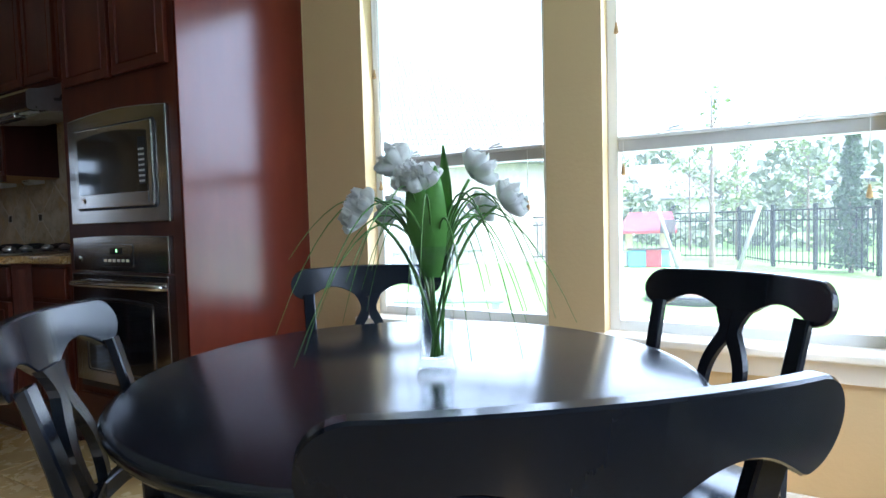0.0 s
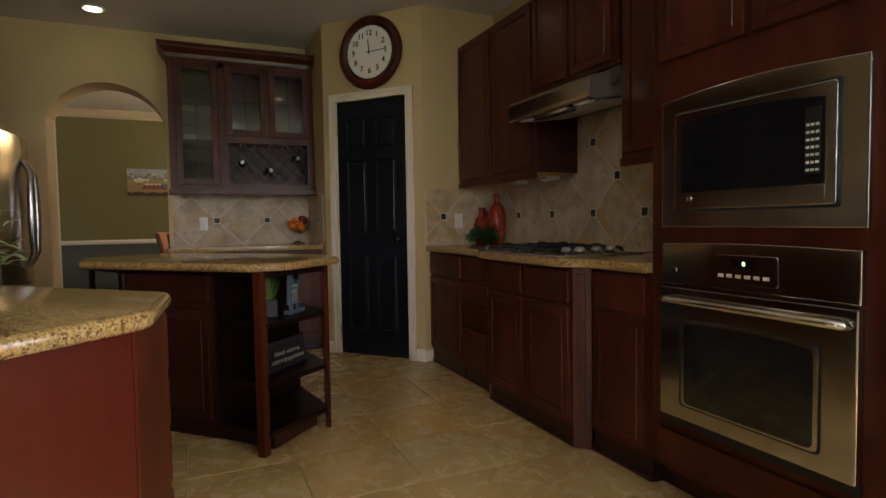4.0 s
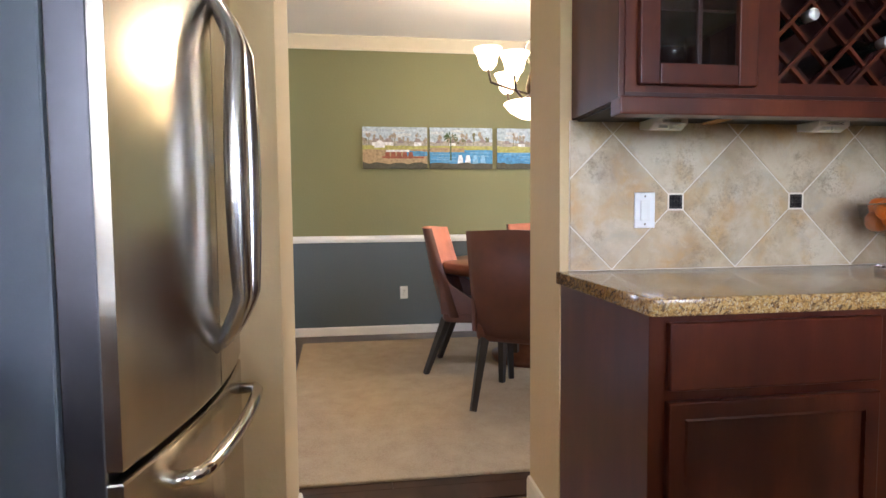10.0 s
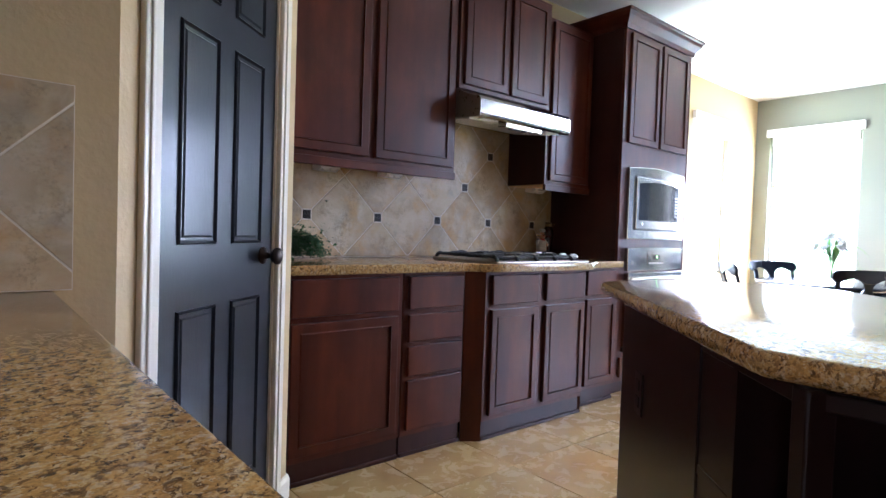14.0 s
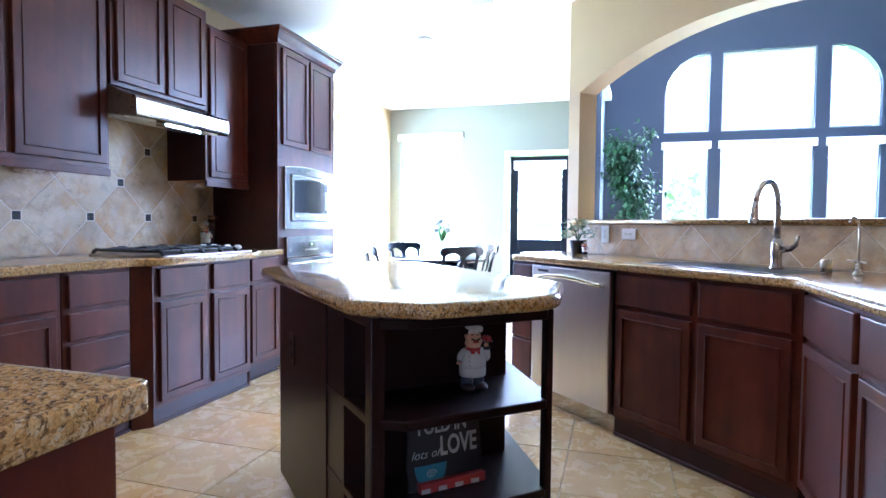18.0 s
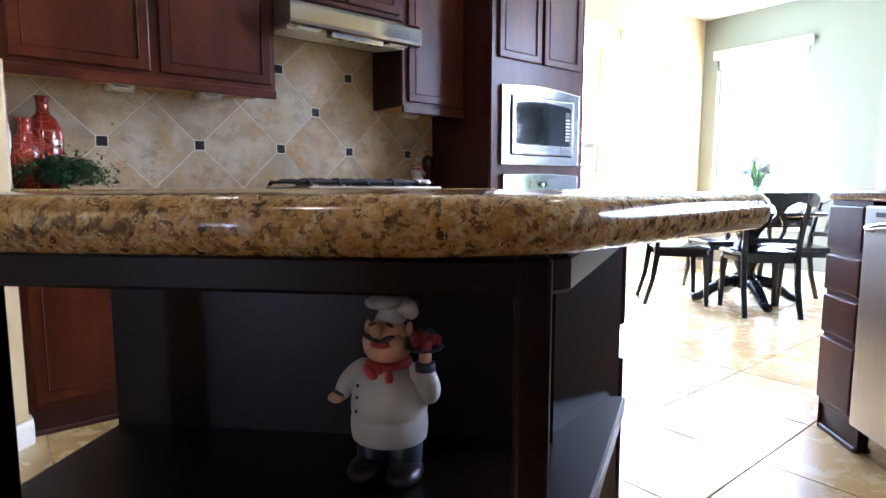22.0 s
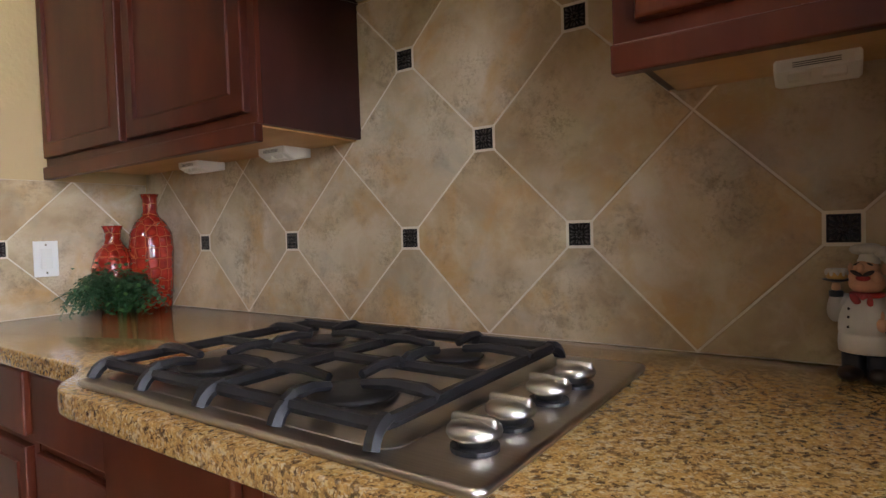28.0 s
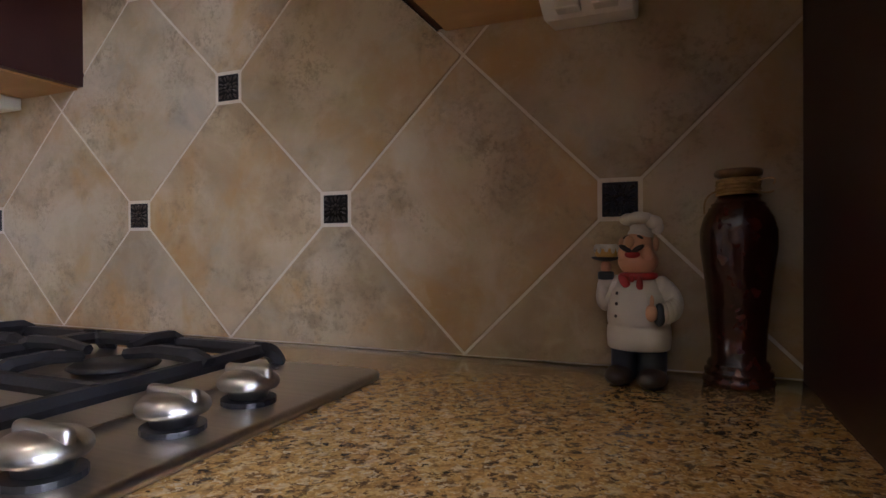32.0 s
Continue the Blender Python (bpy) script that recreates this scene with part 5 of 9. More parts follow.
fr = thing("fridge", "stainless steel french-door fridge with a bottom freezer", "fridge")
FX0, FXM, FX1, FY = -6.605, -6.155, -5.705, -1.49
part("cabinet", box(FX0, FX1, YS + 0.03, -1.60, 0.03, 1.745, 0.006), STEEL_GREY, fr, "dark grey textured side")


def fridge_door(x0, x1, z0, z1, lo, hi):
    """Part of one bowed front across the whole fridge."""
    n, W = 10, FX1 - FX0
    f = lambda x: FY - 0.035 + 0.06 * math.sin(math.pi * (0.08 + 0.84 * (x - FX0) / W))
    pts = [(x0, -1.595), (x1, -1.595)] + [(x1 + (x0 - x1) * k / n, f(x1 + (x0 - x1) * k / n)) for k in range(n + 1)]
    return slab(pts, z0, z1, 0.006, 2)


part("door", fridge_door(FXM + 0.003, FX1, 0.69, 1.775, 0, 0), STEEL_V, fr)
part("door", fridge_door(FX0, FXM - 0.003, 0.69, 1.775, 0, 0), STEEL_V, fr)
part("drawer", fridge_door(FX0, FX1, 0.065, 0.675, 0, 0), STEEL_V, fr)
for x in (FX1 - 0.003, FX0 + 0.003):
    part("edge_strip", box(x - 0.006, x + 0.006, -1.594, -1.535, 0.07, 1.77, 0.002), plain("dark_steel_edge", (0.10, 0.095, 0.10), 0.35, 0.9), fr)
for s in (1, -1):
    loop, girth = [], []
    for k in range(33):
        u = k / 32
        q = math.sin(math.pi * u)
        loop.append((FXM + s * (0.026 + 0.048 * q), FY + 0.010 + 0.080 * min(1.0, q * 2.2) ** 0.6, 0.79 + 0.82 * u))
        girth.append(0.018 + 0.009 * q)
    part("handle", tube(loop, 0.02, 18, None, girth), NICKEL_BAR, fr, "thick bowed brushed handle", True)
part("handle", tube([(FX0 + 0.16, FY - 0.01, 0.60), (FX0 + 0.17, FY + 0.05, 0.605)] + arc((FX0 + 0.20, FY + 0.06, 0.607), (FXM, FY + 0.10, 0.625), (FX1 - 0.20, FY + 0.06, 0.607), 10) + [(FX1 - 0.17, FY + 0.05, 0.605), (FX1 - 0.16, FY - 0.01, 0.60)], 0.016, 10), CHROME, fr, "bowed polished handle", True)
for z in (1.775, 0.69):
    part("hinge", box(FX1 - 0.07, FX1 - 0.005, -1.62, -1.545, z - 0.008, z + 0.016, 0.004), STEEL_GREY, fr)
for x in (FX1 - 0.05, FX0 + 0.05):
    part("foot", box(x - 0.045, x + 0.045, -1.66, -1.53, 0.0, 0.06, 0.008), STEEL_GREY, fr)
part("label", box(FX1 + 0.0005, FX1 + 0.0025, -1.745, -1.655, 1.665, 1.705), WHITE, fr, "white bar code label")
for k in range(9):
    part("bar", box(FX1 + 0.002, FX1 + 0.003, -1.735 + k * 0.008, -1.732 + k * 0.008, 1.675, 1.70), BLACK, fr)
part("badge", box(FX0 + 0.06, FX0 + 0.09, FY - 0.012, FY + 0.004, 1.66, 1.675), CHROME, fr)

# ---------------------------------------------------------------- pantry door
PM = place(PA, PB)
pd = thing("pantry_door", "closed black six-panel pantry door", "door", PM @ pose(DW0 + 0.006, 0.008, 0.008), kind="")
PWID, PH = DW1 - DW0 - 0.012, 2.075
part("slab", box(0, PWID, 0, 0.036, 0, PH, 0.002), DOOR_BLACK, pd)
for x0, x1 in ((0.095, PWID / 2 - 0.045), (PWID / 2 + 0.045, PWID - 0.095)):
    for z0, z1 in ((0.21, 0.82), (1.00, 1.60), (1.70, 1.93)):
        b = box(x0, x1, -0.002, 0.002, z0, z1)
        b.faces.ensure_lookup_table()
        f = min(b.faces, key=lambda q: q.calc_center_median().y)
        bmesh.ops.inset_region(b, faces=[f], thickness=0.006, depth=0.006)
        bmesh.ops.inset_region(b, faces=[f], thickness=0.014, depth=-0.012)
        bmesh.ops.inset_region(b, faces=[f], thickness=0.016, depth=0.008)
        part("panel", b, DOOR_BLACK, pd)
part("knob", lathe([(0.0, 0), (0.030, 0), (0.030, 0.006), (0.012, 0.010), (0.010, 0.034), (0.022, 0.040), (0.030, 0.052), (0.028, 0.064), (0.016, 0.070), (0.0, 0.071)], 20), BRONZE, pd, "dark bronze knob", True, pose(PWID - 0.07, 0, 0.955, 90))
for z in (0.20, 1.08, 1.86):
    hg = part("hinge", tube([(-0.006, -0.004, z - 0.05), (-0.006, -0.004, z + 0.05)], 0.007, 8), plain("brass_hinge", (0.55, 0.42, 0.2), 0.3, 0.9) if "brass_hinge" not in MATS else MATS["brass_hinge"], pd, "brass hinge")
cs = thing("door_casing", "cream moulded casing round the pantry door", "trim", PM, kind="structure")
CW = 0.065
for x0, x1 in ((DW0 - CW, DW0), (DW1, DW1 + CW)):
    part("jamb_trim", box(x0, x1, -0.018, 0.0, 0, 2.09 + CW, 0.005), TRIM, cs)
    part("bead", box(x0 + 0.018, x0 + 0.03, -0.024, -0.016, 0, 2.09 + CW - 0.02, 0.003), TRIM, cs)
part("head_trim", box(DW0, DW1, -0.018, 0.0, 2.09, 2.09 + CW, 0.005), TRIM, cs)
part("head_bead", box(DW0, DW1, -0.024, -0.016, 2.09 + 0.035, 2.09 + 0.047, 0.003), TRIM, cs)
for x0, x1 in ((DW0, DW0 + 0.006), (DW1 - 0.006, DW1)):
    part("jamb", box(x0, x1, 0.0, 0.1, 0, 2.09), TRIM, cs)

# ---------------------------------------------------------------- clock
FACE = plain("clock_face", (0.78, 0.76, 0.70), 0.5, vary=0.03)
cl = thing("wall_clock", "round wall clock with a dark wooden rim and numerals", "clock", PM @ pose(0.485, -0.004, 2.45))
part("rim", lathe([(0.0, 0.0), (0.282, 0.0), (0.29, 0.012), (0.28, 0.035), (0.262, 0.048), (0.235, 0.045), (0.222, 0.030), (0.215, 0.026), (0.0, 0.026)], 48), CHERRY, cl, "dark reddish wooden rim", True, pose(0, 0, 0, 90))
part("dial", lathe([(0.0, 0.026), (0.212, 0.026), (0.212, 0.028), (0.0, 0.0285)], 48), FACE, cl, "cream dial", m=pose(0, 0, 0, 90))
part("bezel", lathe([(0.206, 0.028), (0.216, 0.034), (0.222, 0.03), (0.222, 0.026)], 48), BLACK, cl, m=pose(0, 0, 0, 90))
for h in range(1, 13):
    a = radians(90 - 30 * h)
    words("numeral", str(h), 0.062, pose(0.148 * math.cos(a), -0.0295, 0.148 * math.sin(a)), BLACK, cl, 0, 0.0012)
for k in range(60):
    a = radians(6 * k)
    m = pose(0.198 * math.cos(a), -0.0295, 0.198 * math.sin(a)) @ pose(0, 0, 0, 0, -math.degrees(a), 0)
    part("minute_mark", box(-0.006 if k % 5 == 0 else -0.003, 0.004, -0.0008, 0.0, -0.002 if k % 5 == 0 else -0.0008, 0.002 if k % 5 == 0 else 0.0008), BLACK, cl, m=m)
part("hour_needle", box(-0.005, 0.005, -0.032, -0.0305, -0.02, 0.10, 0.001), BLACK, cl, m=pose(0, 0, 0, 0, -6, 0))
part("minute_needle", box(-0.0035, 0.0035, -0.034, -0.0325, -0.03, 0.15, 0.001), BLACK, cl, m=pose(0, 0, 0, 0, 88, 0))
part("hub", lathe([(0.01, 0.030), (0.01, 0.036), (0, 0.036)], 14), BLACK, cl, m=pose(0, 0, 0, 90))

# ---------------------------------------------------------------- wine cabinet
wc = thing("wine_cabinet", "cherry wall cabinet with glass doors and a lattice wine rack", "cabinet", place((-6.165, -0.465), (-6.165, 2)) @ pose(0, 0, 1.395))
WW, WH, WD = 1.178, 1.08, 0.33
for a in ((0, 0.018, 0, WD, 0, WH), (WW - 0.018, WW, 0, WD, 0, WH)):
    part("side", box(*a, 0.002), CHERRY, wc)
part("top", box(0.018, WW - 0.018, 0, WD, WH - 0.018, WH), CHERRY, wc)
# bottom, back and glass shelves: inner shade comes from the darker cherry colour
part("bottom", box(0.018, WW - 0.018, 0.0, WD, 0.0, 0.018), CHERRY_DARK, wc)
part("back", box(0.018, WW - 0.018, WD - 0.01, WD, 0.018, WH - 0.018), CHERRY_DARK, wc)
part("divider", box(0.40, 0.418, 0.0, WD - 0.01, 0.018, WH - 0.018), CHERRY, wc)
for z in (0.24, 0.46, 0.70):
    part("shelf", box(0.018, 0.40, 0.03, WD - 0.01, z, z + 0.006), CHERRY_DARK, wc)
part("rack_shelf", box(0.418, WW - 0.018, 0.0, WD - 0.01, 0.405, 0.425), CHERRY, wc)
for x0, x1, z0, z1 in ((0.018, 0.075, 0.018, WH - 0.018), (0.385, 0.455, 0.018, WH - 0.018), (WW - 0.06, WW - 0.018, 0.018, WH - 0.018), (0.455, WW - 0.06, 0.40, 0.455), (0.455, WW - 0.06, 0.018, 0.05), (0.075, 0.385, 0.018, 0.04), (0.75, 0.80, 0.455, WH - 0.018), (0.075, WW - 0.06, WH - 0.06, WH - 0.018)):
    part("face_frame", box(x0, x1, -0.001, 0.018, z0, z1), CHERRY, wc)


def glass_door(x0, x1, z0, z1, rows):
    d = part("glass_door", box(x0, x0 + 0.055, -0.022, -0.002, z0, z1, 0.004), CHERRY, wc)
    part("stile", box(x1 - 0.055, x1, -0.022, -0.002, z0, z1, 0.004), CHERRY, d)
    part("rail", box(x0 + 0.055, x1 - 0.055, -0.022, -0.002, z0, z0 + 0.055, 0.004), CHERRY, d)
    part("rail", box(x0 + 0.055, x1 - 0.055, -0.022, -0.002, z1 - 0.055, z1, 0.004), CHERRY, d)
    cx = (x0 + x1) / 2
    part("muntin", box(cx - 0.006, cx + 0.006, -0.019, -0.007, z0 + 0.055, z1 - 0.055, 0.002), CHERRY_DARK, d)
    for k in range(1, rows):
        z = z0 + 0.055 + (z1 - z0 - 0.11) * k / rows
        part("muntin", box(x0 + 0.055, x1 - 0.055, -0.0185, -0.0075, z - 0.006, z + 0.006, 0.002), CHERRY_DARK, d)
    p = part("pane", box(x0 + 0.05, x1 - 0.05, -0.012, -0.009, z0 + 0.05, z1 - 0.05), GLASS, d)
    p.visible_shadow = False


glass_door(0.05, 0.38, 0.035, WH - 0.035, 4)
glass_door(0.435, 0.775, 0.455, WH - 0.035, 2)
glass_door(0.795, 1.135, 0.455, WH - 0.035, 2)
# lattice
RX0, RX1, RZ0, RZ1 = 0.457, WW - 0.062, 0.052, 0.402
step = 0.118
for s in (1, -1):
    k = -8
    while k < 16:
        o = k * step
        # line z = RZ0 + s * (x - RX0) + o, clipped to the opening
        xs = []
        for zz in (RZ0, RZ1):
            xs.append(RX0 + s * (zz - RZ0 - o))
        a, b = max(RX0, min(xs)), min(RX1, max(xs))
        if b - a > 0.01:
            za, zb = RZ0 + s * (a - RX0) + o, RZ0 + s * (b - RX0) + o
            d = Vector((b - a, 0, zb - za))
            L = d.length
            ang = math.degrees(math.atan2(zb - za, b - a))
            part("lattice_strip", box(0, L, 0.0, 0.012, -0.005, 0.005), CHERRY, wc, m=pose(a, 0.02 if s > 0 else 0.034, za, 0, -ang, 0))
            # rear lattice layer in the darker copy, depth shaded by colour
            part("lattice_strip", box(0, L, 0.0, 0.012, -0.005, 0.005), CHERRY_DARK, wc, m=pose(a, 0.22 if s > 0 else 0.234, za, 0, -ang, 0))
        k += 1
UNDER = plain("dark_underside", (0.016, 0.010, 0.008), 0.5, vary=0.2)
# near-black sheet laid below the cherry bottom
part("underside", box(0.02, WW - 0.02, 0.022, WD - 0.002, -0.005, -0.0005), UNDER, wc, "near-black sheet under the cabinet")
for x in (0.44, 0.462):
    part("batten", box(x, x + 0.009, 0.03, WD - 0.01, -0.012, -0.004, 0.002, 1), MAPLE, wc)
for x in (0.24, 0.52, 0.93):
    part("screw_cap", lathe([(0.008, 0.0), (0.008, -0.006), (0.0, -0.008)], 12), STEEL_GREY, wc, m=pose(x, 0.20, -0.005))
part("light_rail", box(-0.012, WW + 0.012, -0.04, 0.02, -0.045, 0.0, 0.004), CHERRY, wc)
part("crown", sweep([(o, u - 2.44 + WH) for o, u in CROWN], [(0, WD), (0, 0), (WW, 0), (WW, WD)]), CHERRY, wc)
WINE_M = wc.matrix_basis.copy()
BOTTLE = plain("dark_bottle_glass", (0.006, 0.008, 0.006), 0.06, coat=0.5)
for x, z, cap in ((0.565, 0.24, WHITE), (0.80, 0.175, MATS["clock_face"]), (1.035, 0.285, WHITE)):
    bt2 = thing("wine_bottle", "dark wine bottle lying in the rack", "bottle", WINE_M @ pose(x, 0.0, z), "wine bottles")
    part("bottle", lathe([(0.0, 0.0), (0.036, 0.0), (0.038, 0.01), (0.038, 0.17), (0.030, 0.20), (0.015, 0.225), (0.014, 0.27), (0.0, 0.27)], 20), BOTTLE, bt2, "", True, pose(0, 0.30, 0, 90))
    part("capsule", lathe([(0.0155, 0.0), (0.0165, 0.03), (0.0165, 0.032), (0.0, 0.033)], 16), cap, bt2, "pale foil capsule", True, pose(0, 0.04, 0, 90))
GOBLET = thing("goblet", "clear stemmed wine glass on the cabinet shelf", "glass", WINE_M @ pose(0.13, 0.14, 0.018), "wine glasses")
part("glass", lathe([(0.0, 0.0), (0.032, 0.001), (0.030, 0.004), (0.005, 0.008), (0.004, 0.08), (0.02, 0.09), (0.036, 0.115), (0.037, 0.15), (0.032, 0.18), (0.031, 0.18), (0.035, 0.15), (0.034, 0.117), (0.018, 0.094), (0.0, 0.09)], 16), GLASS, GOBLET, "", True)
for z in (0.018, 0.246, 0.466, 0.706):
    for x in (0.13, 0.215, 0.30):
        if (x, z) != (0.13, 0.018):
            copy_thing(GOBLET, WINE_M @ pose(x + rng.uniform(-0.01, 0.01), 0.14 + rng.uniform(-0.03, 0.03), z))
for x in (0.52, 0.62, 0.70, 0.88, 0.97, 1.06):
    copy_thing(GOBLET, WINE_M @ pose(x, 0.15, 0.425))

# ---------------------------------------------------------------- small fittings
def plate(m, label, kind="switch", mat=None, wide=0.07):
    tall = 0.0575 if wide < 0.1 else 0.036
    """A cover plate in the plane y = 0, facing -y."""
    p = thing("light_switch" if kind == "switch" else "wall_outlet", label, "switch" if kind == "switch" else "outlet", m)
    part("plate", box(-wide / 2, wide / 2, -0.006, 0, -tall, tall, 0.002), WHITE, p)
    if kind == "switch":
        part("rocker", box(-0.016, 0.016, -0.010, -0.005, -0.033, 0.033, 0.002), VINYL, p)
    else:
        for z in (-0.02, 0.02) if wide < 0.1 else (0.0,):
            for x in (0.0,) if wide < 0.1 else (-0.02, 0.02):
                s = part("socket", box(x - 0.016, x + 0.016, -0.009, -0.005, z - 0.014, z + 0.014, 0.003), VINYL, p)
                part("slot", box(x - 0.008, x - 0.005, -0.0095, -0.0085, z - 0.004, z + 0.006), BLACK, s)
                part("slot", box(x + 0.005, x + 0.008, -0.0095, -0.0085, z - 0.004, z + 0.006), BLACK, s)
    for z in (-0.045, 0.045) if kind == "switch" else (0,):
        part("screw", lathe([(0.003, 0.0), (0.003, 0.0012), (0, 0.0015)], 8), CHROME, p, m=pose(0, -0.006, z, 90))
    return p


plate(place((XW + 0.012, -0.22), (XW + 0.012, 5)) @ pose(0, 0, 1.108), "white rocker switch plate on the tiles")
plate(place((PB[0] + 0.012, 1.62), (PB[0] + 0.012, 5)) @ pose(0, 0, 1.10), "white rocker switch plate on the tiles", "switch")
plate(pose(-0.60, YNOOK, 0.34), "white wall outlet below the nook window", "outlet")
plate(place((XD, -0.755), (XD, 5)) @ pose(0, 0, 0.385), "white wall outlet on the slate wall", "outlet")
plate(place(diag(BAR_C - 0.02, -3.687), diag(BAR_C - 0.02, -9)) @ pose(0, 0, 1.055), "white double outlet on the bar backsplash", "outlet", wide=0.115)
plate(place(diag(BAR_C - 0.02, -3.387), diag(BAR_C - 0.02, -9)) @ pose(0, 0, 1.05), "white outlet on the bar backsplash", "outlet", wide=0.07)


def plug_strip(m):
    p = thing("undercabinet_outlet", "white angled outlet box under the wall cabinet", "outlet", m, "under-cabinet outlets")
    bm = slab([(0.0, 0.0), (0.095, 0.0), (0.095, -0.018), (0.06, -0.034), (0.0, -0.024)], -0.055, 0.055, 0.003, 1)
    part("box", bm, WHITE, p, m=pose(0, 0, 0, 90, 0, 90))
    part("label", box(-0.045, 0.045, 0.0955, 0.0965, -0.016, -0.005), VINYL, p)
    for k in range(3):
        part("mark", box(-0.03, 0.03, 0.096, 0.0972, -0.014 + k * 0.003, -0.0128 + k * 0.003), BLACK, p)
    for x in (-0.022, 0.022):
        part("socket", box(x - 0.015, x + 0.015, 0.066, 0.088, -0.031, -0.018, 0.002), VINYL, p)
    return p


for x in (-4.62, -4.22, -2.985):
    plug_strip(pose(x, YN - 0.01, UZ - 0.004, 0, 0, 180))
for x in (-5.05, -4.62):
    plug_strip(pose(x, YS + 0.02, UZ - 0.004))
for y in (-0.2, 0.35):
    plug_strip(place((XW + 0.04, y), (XW + 0.04, 5)) @ pose(0, 0, 1.385, 0, 0, 180))

# ---------------------------------------------------------------- counter things
def honey_mat():
    m = Nodes("red_honeycomb_glaze")
    v = m.coord((1, 1, 0.8), shift=False)
    vo = m.n("ShaderNodeTexVoronoi", Scale=36.0, Randomness=0.3, feature="DISTANCE_TO_EDGE")
    m.link(v, vo.inputs["Vector"])
    edge = vo.outputs["Distance"]
    nz = m.noise(v, 40, 3, 0.6)
    glaze = m.mix(m.ramp(nz, [(0.35, (0.0,)), (0.65, (1.0,))]), (0.22, 0.012, 0.006), (0.36, 0.026, 0.010))
    m.set(m.mix(m.ramp(edge, [(0.012, (0.9,)), (0.045, (0.0,))]), glaze, (0.48, 0.11, 0.035)), 0.12, coat=0.6)
    m.bump(m.ramp(edge, [(0.0, (0.0,)), (0.14, (1.0,))]), 0.7, 0.006)
    return m.mat


HONEY = honey_mat()
v1 = thing("vase", "tall red honeycomb-glazed ceramic bottle vase", "vase", pose(-4.922, 1.893, 0.914) @ Matrix.Scale(1.08, 4), "red vases")
part("body", lathe([(0.0, 0.0), (0.050, 0.0), (0.055, 0.006), (0.060, 0.08), (0.066, 0.19), (0.062, 0.24), (0.045, 0.275), (0.026, 0.295), (0.022, 0.31), (0.022, 0.35), (0.028, 0.365), (0.024, 0.366), (0.018, 0.35), (0.017, 0.31), (0.0, 0.30)], 36), HONEY, v1, "", True)
v2 = thing("vase", "short red honeycomb-glazed ceramic vase", "vase", pose(-4.995, 1.80, 0.914) @ Matrix.Diagonal((1.0, 1.0, 1.13, 1)), "red vases")
part("body", lathe([(0.0, 0.0), (0.042, 0.0), (0.048, 0.006), (0.066, 0.08), (0.068, 0.13), (0.055, 0.175), (0.030, 0.20), (0.024, 0.215), (0.026, 0.24), (0.033, 0.255), (0.028, 0.256), (0.020, 0.235), (0.019, 0.215), (0.0, 0.20)], 36), HONEY, v2, "", True)
fn = thing("artificial_fern", "green artificial fern lying in front of the vases", "plant", pose(-4.875, 1.762, 0.914))
rng = random.Random(11)
for k in range(66):
    a, L = rng.uniform(0, 6.28), rng.uniform(0.10, 0.21)
    if k < 16:
        a, L = rng.uniform(3.3, 5.2), rng.uniform(0.17, 0.26)
    h = rng.uniform(0.08, 0.22)
    root = Vector((rng.uniform(-0.03, 0.03), rng.uniform(-0.03, 0.03), 0.02))
    tip = root + Vector((math.cos(a) * L, math.sin(a) * L * 0.8, rng.uniform(-0.01, 0.03)))
    if tip.y > 0.16:
        tip.y = 0.12
    pts = arc(root, (root + tip) / 2 + Vector((0, 0, h)), tip, 12)
    bm = bmesh.new()
    tube(pts, 0.0012, 4, bm)
    for i in range(1, 13):
        p = pts[i]
        d = (pts[min(12, i + 1)] - pts[i - 1]).normalized()
        s = d.cross(Vector((0, 0, 1))).normalized()
        ll = 0.038 * (1 - abs(i / 12 - 0.4))
        for sg_ in (1, -1):
            leaf(bm, p, s * sg_ + d * 0.5 + Vector((0, 0, rng.uniform(-0.2, 0.3))), (0, 0, 1), ll, ll * 0.42)
    part("frond", bm, LEAF_FERN, fn)
bm = bmesh.new()
for k in range(760):
    p = Vector((rng.gauss(0.04, 0.075), rng.gauss(-0.02, 0.04), 0.015 + abs(rng.gauss(0, 0.06))))
    leaf(bm, p, (rng.uniform(-1, 1), rng.uniform(-1, 1), rng.uniform(-0.2, 0.8)), (0, 0, 1), rng.uniform(0.014, 0.026), 0.013)
part("leaves", bm, LEAF, fn)
part("stem", tube([(-0.02, 0, 0.0), (0, 0, 0.012), (0.02, 0, 0.0)], 0.006, 6), LEAF, fn)

URN_MAT = plain("dark_amber_glaze", (0.042, 0.0075, 0.0030), 0.18, vary=0.75, scale=34, coat=0.5, bump=0.35, bscale=90)
ur = thing("bottle_urn", "tall dark red-brown glazed bottle with a raffia-wound neck", "bottle", pose(-2.820, 1.916, 0.914) @ Matrix.Diagonal((0.61, 0.61, 0.675, 1)))
part("body", lathe([(0.0, 0.0), (0.060, 0.0), (0.063, 0.006), (0.062, 0.012), (0.057, 0.015), (0.060, 0.020), (0.059, 0.026), (0.053, 0.029), (0.055, 0.034), (0.052, 0.040), (0.047, 0.045), (0.049, 0.09), (0.057, 0.17), (0.0665, 0.235), (0.0665, 0.262), (0.060, 0.285), (0.052, 0.297), (0.051, 0.301), (0.047, 0.303), (0.0465, 0.308), (0.041, 0.311), (0.034, 0.322)], 40), URN_MAT, ur, "", True)
RAFFIA = plain("raffia", (0.40, 0.25, 0.10), 0.8, vary=0.3, scale=60)
